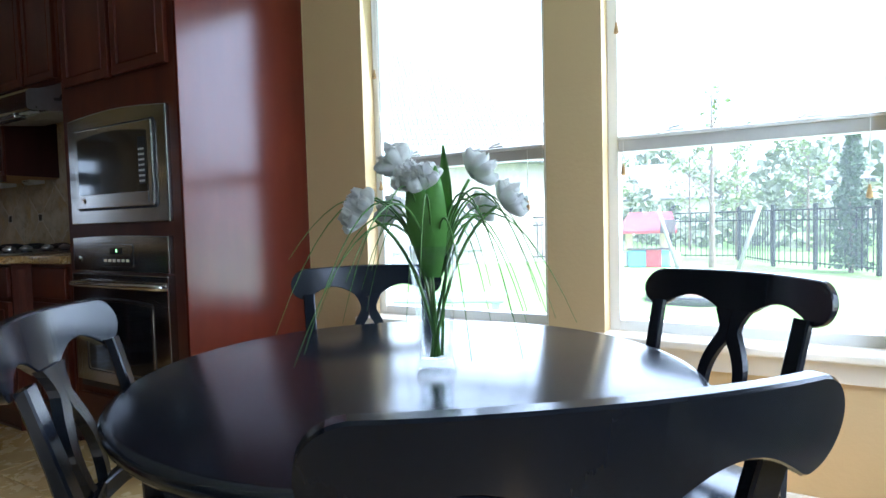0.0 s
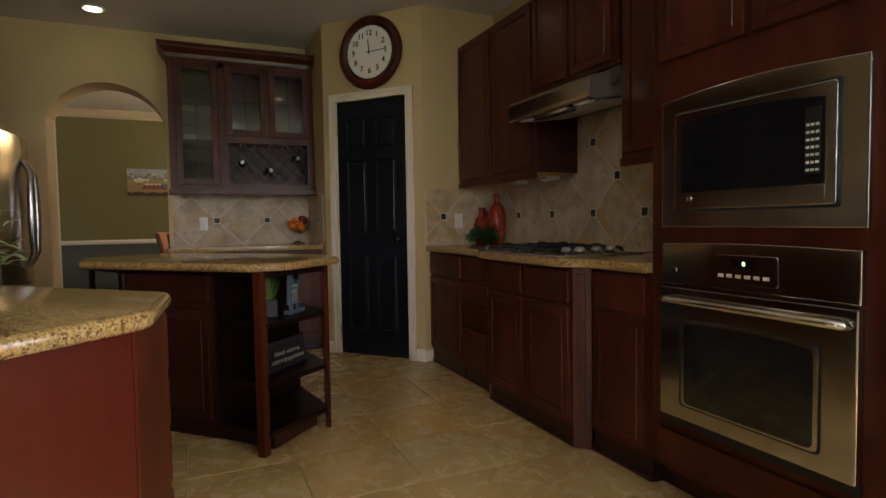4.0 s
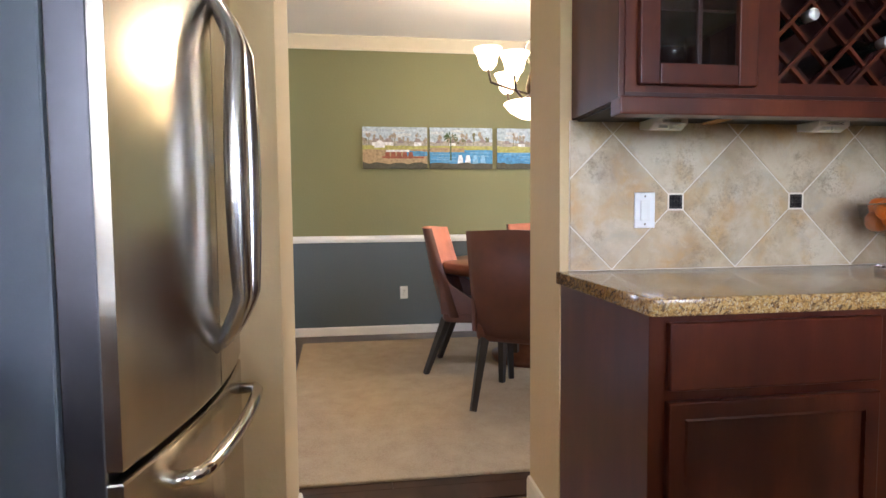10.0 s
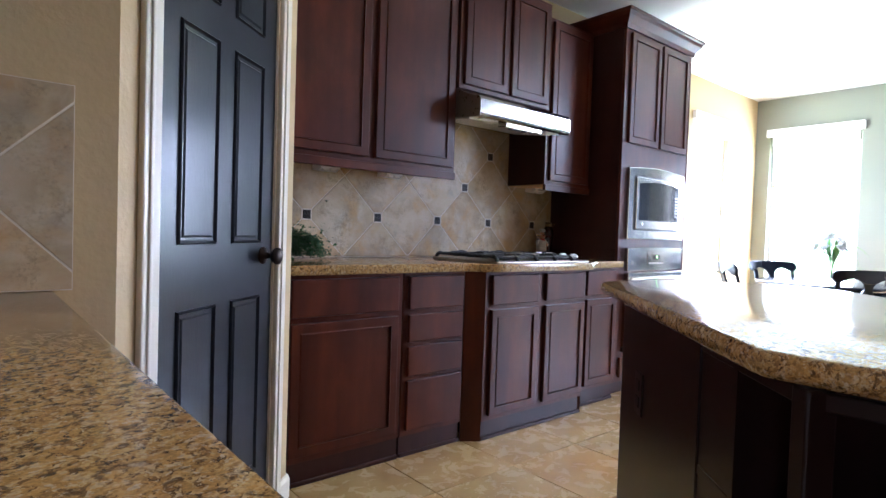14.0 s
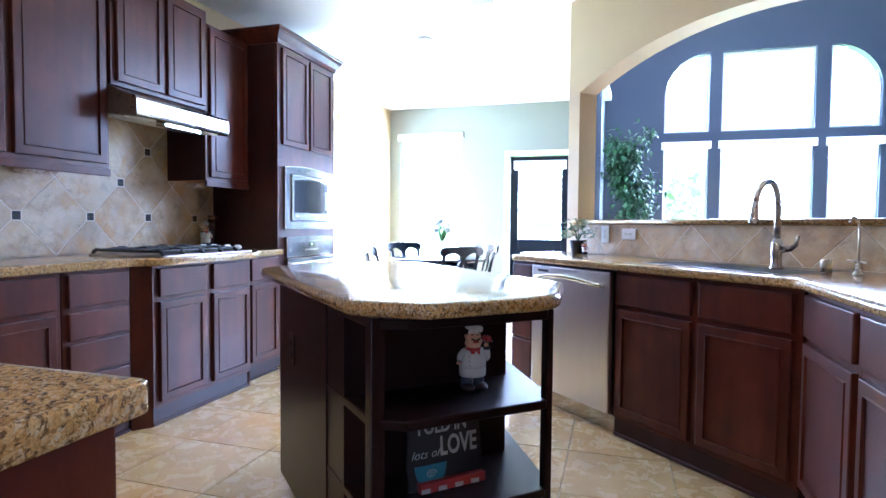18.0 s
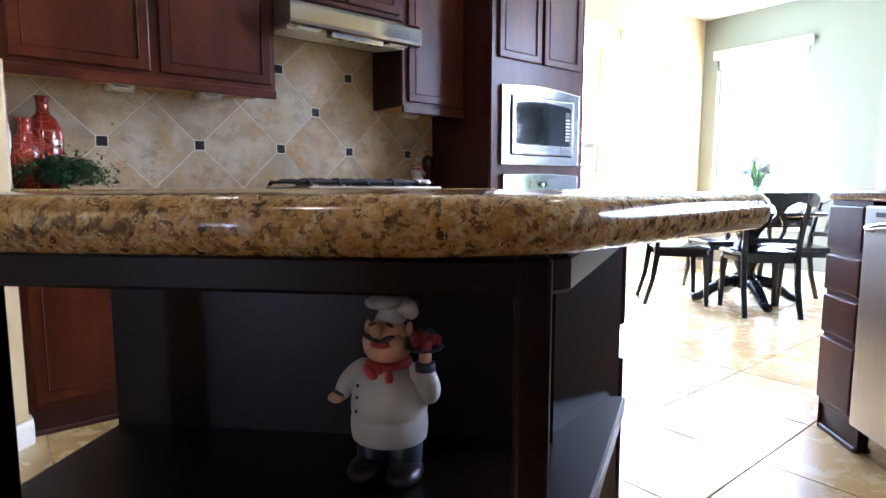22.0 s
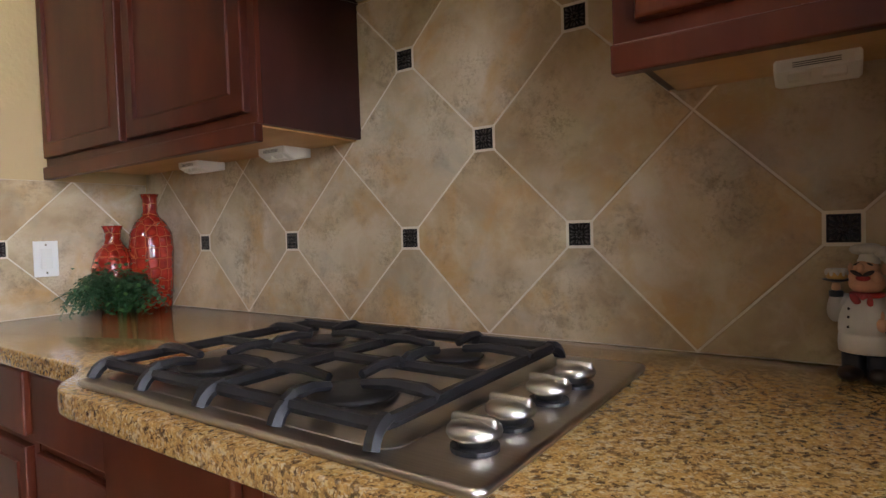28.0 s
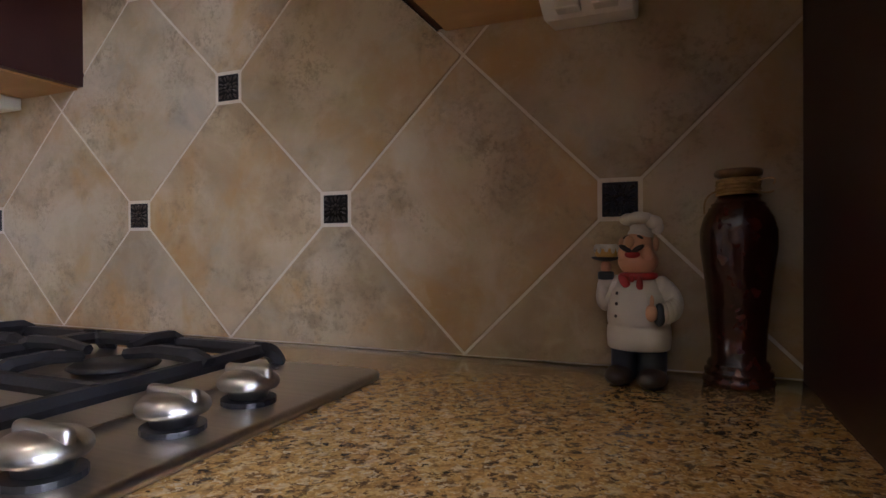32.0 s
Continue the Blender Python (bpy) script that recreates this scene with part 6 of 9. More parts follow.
nk = part("neck", lathe([(0.034, 0.318), (0.0335, 0.350), (0.030, 0.352)], 24), URN_MAT, ur, "", True)
coil = [(0.0365 * math.cos(k * 0.5), 0.0365 * math.sin(k * 0.5), 0.321 + 0.00045 * k) for k in range(64)]
part("raffia_winding", tube(coil, 0.0032, 5), RAFFIA, nk, "wound raffia strands", True)
for a_, b_, c_ in (((0.03, -0.028, 0.345), (0.062, -0.05, 0.352), (0.050, -0.06, 0.335)), ((-0.03, -0.03, 0.33), (-0.065, -0.04, 0.325), (-0.060, -0.05, 0.290)), ((0.02, -0.034, 0.33), (0.04, -0.055, 0.318), (0.052, -0.05, 0.325))):
    part("loose_strand", tube(arc(a_, b_, c_, 8), 0.0016, 5), RAFFIA, nk)
part("lip", lathe([(0.030, 0.350), (0.041, 0.356), (0.042, 0.362), (0.039, 0.366), (0.024, 0.367), (0.022, 0.360), (0.0, 0.359)], 24), plain("pale_glazed_lip", (0.16, 0.085, 0.030), 0.35, vary=0.3, scale=60), ur, "pale brown lip", True)

CAN_BLACK = plain("black_ceramic", (0.008, 0.008, 0.009), 0.08, coat=0.5)
can = thing("canister", "square black ceramic canister with a steel lid and spoon", "canister", pose(-5.262, -2.255, 0.914, 0, 0, 170), "black canisters")


def canister(root, w, h):
    bm = box(-w / 2, w / 2, -w / 2, w / 2, 0, h, 0.012, 3)
    for v in bm.verts:
        t = v.co.z / h
        k = 0.90 + 0.10 * min(1, t * 3) * (1 if t < 0.85 else 1 - (t - 0.85) * 0.3)
        v.co.x, v.co.y = v.co.x * k, v.co.y * k
    part("jar", bm, CAN_BLACK, root, "", True)
    part("lid", lathe([(w * 0.36, h), (w * 0.37, h + 0.004), (w * 0.37, h + 0.016), (w * 0.35, h + 0.02), (0, h + 0.02)], 28), CHROME, root, "polished steel lid", True)
    part("clasp", lathe([(0.006, -0.01), (0.016, 0.0), (0.017, 0.008), (0.010, 0.018), (0.0, 0.02)], 14), CHROME, root, "", True, pose(w * 0.22, -w / 2 - 0.004, h - 0.012, 90))
    part("spoon", box(w * 0.22 - 0.009, w * 0.22 + 0.009, -w / 2 - 0.008, -w / 2 - 0.003, 0.012, h - 0.03, 0.003), CHROME, root, "steel spoon hanging at the front")


canister(can, 0.102, 0.165)
cb = thing("canister", "square black ceramic canister with a steel lid and spoon", "canister", pose(-4.992, -2.25, 0.914, 0, 0, 172), "black canisters")
canister(cb, 0.104, 0.16)
cc = thing("canister", "square black ceramic canister with a steel lid and spoon", "canister", pose(-4.725, -2.25, 0.914, 0, 0, 168), "black canisters")
canister(cc, 0.108, 0.15)

# fruit bowl
THICK_GLASS = glass("thick_clear_glass")
fb = thing("fruit_bowl", "clear glass footed bowl holding fruit", "bowl", pose(-6.355, 0.585, 0.914))
part("bowl", lathe([(0.0, 0.093), (0.03, 0.095), (0.075, 0.118), (0.105, 0.165), (0.112, 0.205), (0.110, 0.206), (0.101, 0.167), (0.072, 0.122), (0.03, 0.101), (0.0, 0.099)], 36), GLASS, fb, "", True)
# added metal ring in place of the highlight along the glass edge
part("rim", tube([(0.111 * math.cos(k * math.tau / 36), 0.111 * math.sin(k * math.tau / 36), 0.207) for k in range(37)], 0.0022, 6), CHROME, fb, "chrome ring as the glint of the glass rim", True)
part("stem", lathe([(0.0, 0.0), (0.062, 0.001), (0.060, 0.006), (0.02, 0.014), (0.012, 0.03), (0.024, 0.042), (0.012, 0.055), (0.026, 0.07), (0.014, 0.082), (0.03, 0.0925), (0.0, 0.0925)], 28), THICK_GLASS, fb, "", True)
ORANGE = plain("orange_peel", (0.85, 0.20, 0.006), 0.45, vary=0.12, scale=20, bump=0.3, bscale=220)
APPLE = plain("red_apple_skin", (0.16, 0.008, 0.012), 0.22, vary=0.5, scale=12, coat=0.4)
for x, y, z, r, what in ((-0.045, -0.035, 0.150, 0.036, 0), (0.035, -0.05, 0.152, 0.036, 0), (0.01, 0.03, 0.145, 0.036, 0), (-0.05, 0.04, 0.165, 0.035, 0), (0.075, 0.0, 0.172, 0.035, 0), (-0.005, -0.01, 0.202, 0.036, 0), (0.02, -0.068, 0.186, 0.033, 0), (-0.066, -0.005, 0.196, 0.034, 0), (0.052, -0.030, 0.206, 0.033, 0), (-0.025, 0.05, 0.208, 0.034, 0), (0.03, 0.055, 0.21, 0.037, 1), (0.066, 0.030, 0.222, 0.036, 1)):
    f = thing("apple" if what else "orange", "dark red apple in the glass bowl" if what else "bright orange in the glass bowl", "fruit", pose(-6.355 + x, 0.585 + y, 0.914 + z), "fruit in the bowl")
    prof = [(0.0, -0.9), (0.45, -0.86), (0.8, -0.55), (0.98, -0.05), (0.95, 0.4), (0.7, 0.8), (0.35, 0.95), (0.1, 0.86), (0.0, 0.84)]
    part("skin", lathe([(a * r, b * r) for a, b in prof], 20), APPLE if what else ORANGE, f, "", True)
    part("stalk", tube([(0, 0, r * 0.82), (0.002, 0, r * 1.02)], 0.0015 if what else 0.002, 5), plain("stalk_brown", (0.08, 0.05, 0.02), 0.8) if "stalk_brown" not in MATS else MATS["stalk_brown"], f)

# ---------------------------------------------------------------- sink, taps and plants on the sink counter
sk = thing("sink", "stainless steel sink as flat sheets, the bowl's shade in their colour", "sink", place(diag(SC + 0.20, -4.45), diag(SC + 0.20, -9)))
# no hollow: dark sheets on the counter paint the shade of the bowl
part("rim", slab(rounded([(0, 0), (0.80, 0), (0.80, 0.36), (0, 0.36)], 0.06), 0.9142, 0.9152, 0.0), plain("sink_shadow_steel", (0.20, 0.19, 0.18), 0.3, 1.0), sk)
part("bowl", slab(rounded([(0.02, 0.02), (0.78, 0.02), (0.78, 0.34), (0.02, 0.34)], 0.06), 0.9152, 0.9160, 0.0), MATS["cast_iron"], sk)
NICKEL = plain("brushed_nickel", (0.52, 0.49, 0.44), 0.26, 1.0, 0.05)
fm = place(diag(BAR_C - 0.35, -5.264), diag(BAR_C - 0.13, -9)) @ pose(0, 0, 0.914)
fc = thing("faucet", "brushed nickel gooseneck kitchen faucet with a side lever", "faucet", fm)
part("base", lathe([(0.030, 0.0), (0.030, 0.008), (0.024, 0.014), (0.022, 0.06), (0.026, 0.075), (0.024, 0.12), (0.016, 0.14), (0.0, 0.14)], 24), NICKEL, fc, "", True)
part("spout", tube([(0, 0, 0.12), (0, 0, 0.26)] + arc((0, 0, 0.28), (0, -0.005, 0.40), (0, -0.085, 0.395), 8) + arc((0, -0.10, 0.393), (0, -0.165, 0.38), (0, -0.18, 0.30), 6), 0.014, 12), NICKEL, fc, "", True)
part("spray_head", lathe([(0.014, 0.0), (0.016, -0.03), (0.021, -0.09), (0.018, -0.10), (0, -0.10)], 18), NICKEL, fc, "", True, pose(0, -0.181, 0.305, -8, 0, 0))
part("lever", tube([(0.02, 0, 0.09), (0.06, 0, 0.095), (0.085, 0, 0.115), (0.09, 0, 0.155)], 0.010, 10, None, [0.016, 0.013, 0.010, 0.008]), NICKEL, fc, "", True)
sd = thing("soap_dispenser", "short brushed nickel cap beside the faucet", "dispenser", fm @ pose(0.207, 0.003, 0))
part("cap", lathe([(0.022, 0.0), (0.022, 0.05), (0.02, 0.056), (0.0, 0.056)], 20), NICKEL, sd, "", True)
ft = thing("filter_tap", "slim brushed nickel filtered-water tap", "faucet", fm @ pose(0.34, -0.03, 0))
part("base", lathe([(0.018, 0.0), (0.018, 0.01), (0.012, 0.016), (0.012, 0.05), (0.0, 0.05)], 16), NICKEL, ft, "", True)
part("spout", tube([(0, 0, 0.04), (0, 0, 0.16)] + arc((0, 0, 0.17), (0, 0, 0.235), (0, -0.06, 0.235), 6) + [(0, -0.085, 0.21)], 0.005, 8), NICKEL, ft, "", True)
part("lever", tube([(-0.04, 0, 0.058), (0.03, 0, 0.052)], 0.005, 8), NICKEL, ft)
pl = diag(BAR_C - 0.20, -3.20)
pp = thing("potted_plant", "small bushy green plant in a black pot", "plant", pose(pl[0], pl[1], 0.914))
part("pot", lathe([(0.0, 0.0), (0.042, 0.0), (0.055, 0.085), (0.058, 0.09), (0.052, 0.092), (0.0, 0.085)], 20), BLACK, pp, "", True)
bm = bmesh.new()
for k in range(210):
    a, e = rng.uniform(0, 6.28), rng.uniform(-0.2, 1.4)
    r = rng.uniform(0.05, 0.125)
    p = Vector((math.cos(a) * math.cos(e) * r * 1.15, math.sin(a) * math.cos(e) * r * 1.15, 0.12 + math.sin(e) * r))
    leaf(bm, p, (math.cos(a), math.sin(a), rng.uniform(-0.1, 0.7)), (0, 0, 1), rng.uniform(0.032, 0.052), rng.uniform(0.020, 0.028))
part("leaves", bm, plain("sage_leaf", (0.15, 0.20, 0.075), 0.45, vary=0.6, scale=38), pp)
for k in range(9):
    a = 0.7 * k
    part("stem", tube([(0, 0, 0.08), (math.cos(a) * 0.03, math.sin(a) * 0.03, 0.14), (math.cos(a) * 0.07, math.sin(a) * 0.07, 0.19 - 0.008 * k)], 0.0022, 5), LEAF, pp)
pq = diag(BAR_C - 0.25, -3.36)
chef(pose(pq[0], pq[1], 0.914, 0, 0, -135) @ Matrix.Scale(0.085, 4), "tiny painted chef figurine beside the plant", True)

# ---------------------------------------------------------------- windows of the nook
def sash_window(m, w, z0, z1, sash_z, label, blind=True, depth=0.16):
    """In a hole of a wall whose inner face is y = 0; x from 0 to w."""
    wd = thing("window", label, "window", m, kind="structure")
    fd = 0.085
    fr_ = part("window_frame", box(0, 0.04, fd, fd + 0.06, z0, z1, 0.003), VINYL, wd)
    part("jamb", box(w - 0.04, w, fd, fd + 0.06, z0, z1, 0.003), VINYL, wd)
    part("head", box(0.04, w - 0.04, fd, fd + 0.06, z1 - 0.04, z1, 0.003), VINYL, wd)
    part("foot", box(0.04, w - 0.04, fd, fd + 0.06, z0, z0 + 0.045, 0.003), VINYL, wd)
    # rail greyer than the white frame: its backlit shade is in the colour
    part("meeting_rail", box(0.04, w - 0.04, fd - 0.005, fd + 0.045, sash_z - 0.03, sash_z + 0.03, 0.004), plain("greyed_vinyl", (0.50, 0.48, 0.44), 0.4) if "greyed_vinyl" not in MATS else MATS["greyed_vinyl"], wd)
    part("rail_lip", box(0.04, w - 0.04, fd - 0.016, fd - 0.004, sash_z + 0.015, sash_z + 0.028, 0.002), VINYL, wd)
    for k in (0.27, 0.73):
        l = part("sash_lock", box(w * k - 0.035, w * k + 0.035, fd - 0.03, fd - 0.012, sash_z + 0.03, sash_z + 0.036, 0.002), VINYL, wd)
        part("lever", tube([(w * k - 0.02, fd - 0.022, sash_z + 0.04), (w * k + 0.02, fd - 0.022, sash_z + 0.048)], 0.005, 6), VINYL, l)
    for a, b in ((z0 + 0.045, sash_z - 0.03), (sash_z + 0.03, z1 - 0.04)):
        p = part("pane", box(0.04, w - 0.04, fd + 0.02, fd + 0.024, a, b), PANE, wd)
        p.visible_shadow = False
    part("sill", box(-0.05, w + 0.05, -0.055, fd + 0.02, z0 - 0.028, z0 + 0.005, 0.008), TRIM, wd)
    part("apron", box(-0.03, w + 0.03, -0.016, 0.0, z0 - 0.10, z0 - 0.028, 0.004), TRIM, wd)
    if blind:
        bl = thing("window_blind", "white blind raised to the top of the window", "blind", m, "raised blinds")
        part("valance", box(-0.03, w + 0.03, -0.05, -0.005, z1 - 0.06, z1 + 0.03, 0.006), WHITE, bl)
        part("slats", box(0.02, w - 0.02, 0.005, 0.055, z1 - 0.16, z1 - 0.06, 0.004), WHITE, bl)
        for x, z in ((0.07, sash_z - 0.08), (0.05, sash_z + 0.45), (w - 0.09, sash_z - 0.2)):
            c_ = part("cord", tube([(x, 0.03, z1 - 0.15), (x, 0.03, z)], 0.0012, 5), WHITE, bl)
            part("tassel", lathe([(0.003, 0.045), (0.008, 0.02), (0.010, 0.005), (0.0, 0.0)], 10), MATS["raffia"], c_, m=pose(x, 0.03, z - 0.045))
    return wd


sash_window(pose(WIN_A[0], YNOOK, 0), WIN_A[1] - WIN_A[0], *WIN_Z, 1.31, "white single-hung window looking on the garden")
sash_window(pose(WIN_B[0], YNOOK, 0), WIN_B[1] - WIN_B[0], *WIN_Z, 1.31, "white single-hung window looking on the garden")
sash_window(place((XE, WIN_C[1]), (XE, -9)), WIN_C[1] - WIN_C[0], *WIN_Z, 1.31, "white single-hung window in the sage wall")
# garden door
gd = thing("garden_door", "black garden door with a gridded glass pane and blind", "door", place((XE, 0.36), (XE, -9)))
GW = 0.82
for a in ((0.01, 0.12, 0.01, 2.04), (GW - 0.12, GW - 0.01, 0.01, 2.04), (0.12, GW - 0.12, 1.90, 2.04), (0.12, GW - 0.12, 0.01, 0.92)):
    part("frame_member", box(a[0], a[1], 0.05, 0.094, a[2], a[3], 0.003), DOOR_BLACK, gd)
p = part("pane", box(0.12, GW - 0.12, 0.068, 0.072, 0.92, 1.90), PANE, gd)
p.visible_shadow = False
for k in range(1, 3):
    part("muntin", box(0.12 + (GW - 0.24) * k / 3 - 0.006, 0.12 + (GW - 0.24) * k / 3 + 0.006, 0.062, 0.078, 0.92, 1.90), DOOR_BLACK, gd)
for k in range(1, 5):
    z = 0.92 + 0.98 * k / 5
    part("muntin", box(0.12, GW - 0.12, 0.0625, 0.0775, z - 0.006, z + 0.006), DOOR_BLACK, gd)
part("raised_panel", box(0.2, GW - 0.2, 0.04, 0.05, 0.2, 0.75, 0.008), DOOR_BLACK, gd)
part("lever_handle", tube([(GW - 0.06, 0.05, 0.98), (GW - 0.06, 0.0, 0.98), (GW - 0.16, -0.01, 0.98)], 0.009, 8), BRONZE, gd)
part("door_blind", box(0.06, GW - 0.06, -0.002, 0.045, 1.86, 1.98, 0.006), WHITE, gd)
gc = thing("door_casing", "cream casing round the garden door", "trim", place((XE, 0.36), (XE, -9)), kind="structure")
for x0, x1, z0, z1 in ((-0.065, 0.0, 0, 2.05), (GW, GW + 0.065, 0, 2.05), (-0.065, GW + 0.065, 2.05, 2.115)):
    part("casing", box(x0, x1, -0.018, 0.0, z0, z1, 0.005), TRIM, gc)

# baseboards
BASE = [(0, 0), (0.014, 0), (0.014, 0.075), (0.009, 0.09), (0, 0.092)]


def baseboard(path, label="cream painted baseboard"):
    tagged(part("baseboard", sweep(BASE, path), TRIM), label, "baseboard", "", "structure")


baseboard([(TX1 + 0.018, YNOOK), (XE, YNOOK), (XE, 0.43)])
baseboard([(XE, -0.53), (XE, -0.85)])
pdir = (Vector(PB) - Vector(PA)).normalized()
q1 = Vector(PA) + pdir * (DW1 + CW)
baseboard([tuple(q1), PB, (PB[0], 1.385)])
q0 = Vector(PA) + pdir * (DW0 - CW)
baseboard([(-5.845, 0.72), PA, tuple(q0)])
baseboard([(XW - 0.32, AR1), (XW, AR1), (XW, -0.56)])
baseboard([(XW, -1.47), (XW, AR0), (XW - 0.32, AR0)])

# ---------------------------------------------------------------- breakfast table and chairs
TC = (-0.425, 0.845)
tb = thing("dining_table", "round black pedestal dining table", "table", pose(TC[0], TC[1], 0))
part("tabletop", lathe([(0.0, 0.708), (0.50, 0.708), (0.522, 0.714), (0.532, 0.726), (0.534, 0.735), (0.528, 0.742), (0.515, 0.745), (0.0, 0.745)], 72), BLACK_WOOD, tb, "", True)
part("apron", lathe([(0.0, 0.63), (0.42, 0.63), (0.43, 0.64), (0.43, 0.708), (0.0, 0.708)], 56), BLACK_WOOD, tb, "", True)
part("pedestal", lathe([(0.0, 0.12), (0.09, 0.12), (0.10, 0.16), (0.075, 0.20), (0.07, 0.26), (0.10, 0.33), (0.115, 0.40), (0.10, 0.47), (0.075, 0.52), (0.085, 0.56), (0.12, 0.60), (0.16, 0.63), (0.0, 0.63)], 32), BLACK_WOOD, tb, "", True)
for k in range(4):
    a = radians(45 + 90 * k)
    d = Vector((math.cos(a), math.sin(a), 0))
    pts = [d * 0.06 + Vector((0, 0, 0.17)), d * 0.16 + Vector((0, 0, 0.165)), d * 0.27 + Vector((0, 0, 0.10)), d * 0.35 + Vector((0, 0, 0.045)), d * 0.41 + Vector((0, 0, 0.035))]
    part("foot", tube(pts, 0.04, 10, None, [0.055, 0.05, 0.04, 0.034, 0.035]), BLACK_WOOD, tb, "", True)


def bar(pts, wx, wy):
    """A four-sided bar with chamfered corners along pts; half widths wx and wy, square to the run."""
    bm_ = bmesh.new()
    rows, pts = [], [Vector(p) for p in pts]
    for i, p in enumerate(pts):
        d = (pts[min(i + 1, len(pts) - 1)] - pts[max(i - 1, 0)]).normalized()
        u = Vector((1, 0, 0)) if abs(d.x) < 0.7 else Vector((0, 1, 0))
        u = (u - d * u.dot(d)).normalized()
        w = d.cross(u)
        a, b, c = wx[i], wy[i], min(wx[i], wy[i]) * 0.3
        rows.append([bm_.verts.new(p + u * x + w * y) for x, y in ((a, b - c), (a - c, b), (c - a, b), (-a, b - c), (-a, c - b), (c - a, -b), (a - c, -b), (a, c - b))])
    for a_, b_ in zip(rows, rows[1:]):
        for k in range(8):
            bm_.faces.new((a_[k], a_[(k + 1) % 8], b_[(k + 1) % 8], b_[k]))
    bm_.faces.new(rows[0]), bm_.faces.new(list(reversed(rows[-1])))
    bmesh.ops.recalc_face_normals(bm_, faces=bm_.faces[:])
    return bm_


def chair_build(m):
    """A dining chair that faces +y, with a curved top rail and a pierced splat; origin under the seat's middle."""
    ch_ = thing("dining_chair", "black wooden dining chair with a pierced splat back", "chair", m, "chairs round the breakfast table")
    seat = rounded([(-0.205, -0.20), (0.205, -0.20), (0.23, 0.20), (-0.23, 0.20)], 0.05, 4)
    part("seat", slab(seat, 0.435, 0.462, 0.010, 2), BLACK_WOOD, ch_, "", True)
    part("seat_rail", slab(rounded([(-0.185, -0.18), (0.185, -0.18), (0.205, 0.175), (-0.205, 0.175)], 0.02), 0.385, 0.4345), BLACK_WOOD, ch_)
    lean = lambda z: -0.185 - 0.10 * max(0, (z - 0.46) / 0.42) ** 1.3
    for s in (1, -1):
        part("front_leg", bar([(s * 0.19, 0.165, 0.40), (s * 0.193, 0.175, 0.22), (s * 0.195, 0.185, 0.0)], [0.022, 0.019, 0.015], [0.022, 0.019, 0.015]), BLACK_WOOD, ch_)
        pts = [(s * 0.185, -0.27, 0.0), (s * 0.18, -0.215, 0.20), (s * 0.178, -0.185, 0.42), (s * 0.18, lean(0.52), 0.52), (s * 0.183, lean(0.6), 0.60), (s * 0.188, lean(0.68), 0.68), (s * 0.192, lean(0.76), 0.76), (s * 0.194, lean(0.80), 0.80)]
        part("back_post", bar(pts, [0.016, 0.017, 0.018, 0.018, 0.018, 0.018, 0.018, 0.018], [0.014, 0.018, 0.022, 0.018, 0.014, 0.011, 0.010, 0.010]), BLACK_WOOD, ch_)
    # top rail: a bowed plate with round lobes at its ends, arched below on both sides of the splat
    cols = []
    for i in range(49):
        x = 0.25 * math.sin(math.pi / 2 * (i - 24) / 24)
        ax = abs(x)
        if ax > 0.202:
            dz = math.sqrt(max(0.0, 0.048 ** 2 - (ax - 0.202) ** 2)) + 0.002
            zt, zb = 0.833 + dz, 0.833 - dz
        else:
            zt = 0.883 + 0.004 * math.cos(ax / 0.202 * math.pi / 2)
            zb = 0.783 + (0.036 * math.sin(math.pi * (ax - 0.035) / 0.167) if ax > 0.035 else 0.0)
        yb = lean(0.84) - 0.045 * (1 - (x / 0.25) ** 2) - 0.005
        cols.append((x, yb, zb, zt))
    bm_ = bmesh.new()
    rows = []
    for x, yb, zb, zt in cols:
        c_ = min(0.003, (zt - zb) * 0.3)
        rows.append([bm_.verts.new((x, yb + dy - (z - 0.84) * 0.20, z)) for dy, z in ((-0.011, zb + c_), (-0.011, zt - c_), (-0.008, zt), (0.008, zt), (0.011, zt - c_), (0.011, zb + c_), (0.008, zb), (-0.008, zb))])
    for a_, b_ in zip(rows, rows[1:]):
        for k in range(8):
            bm_.faces.new((a_[k], a_[(k + 1) % 8], b_[(k + 1) % 8], b_[k]))
    bm_.faces.new(rows[0]), bm_.faces.new(list(reversed(rows[-1])))
    bmesh.ops.recalc_face_normals(bm_, faces=bm_.faces[:])
    part("top_rail", bm_, BLACK_WOOD, ch_)
    part("lower_rail", bar([(-0.18, lean(0.555), 0.540), (-0.09, lean(0.56) - 0.022, 0.548), (0, lean(0.57) - 0.03, 0.552), (0.09, lean(0.56) - 0.022, 0.548), (0.18, lean(0.555), 0.540)], [0.010] * 5, [0.018] * 5), BLACK_WOOD, ch_)
    # splat: two limbs that part round an oval and join under the rail
    for s in (1, -1):
        bm_ = bmesh.new()
        rows = []
        for k in range(19):
            t = k / 18
            z = 0.552 + 0.240 * t
            hole = 0.036 * math.sin(math.pi * min(1.0, (t + 0.10) / 0.78)) ** 0.8 if t < 0.68 else 0.0
            edge = 0.026 + 0.036 * math.sin(math.pi * min(1.0, (t + 0.08) / 0.86)) + 0.020 * max(0.0, (t - 0.82) / 0.18) ** 1.5
            y = lean(z) - 0.034 - 0.012 * t
            rows.append([bm_.verts.new((s * x, y + d, z)) for x, d in ((hole + 0.0006, -0.009), (edge, -0.009), (edge, 0.009), (hole + 0.0006, 0.009))])
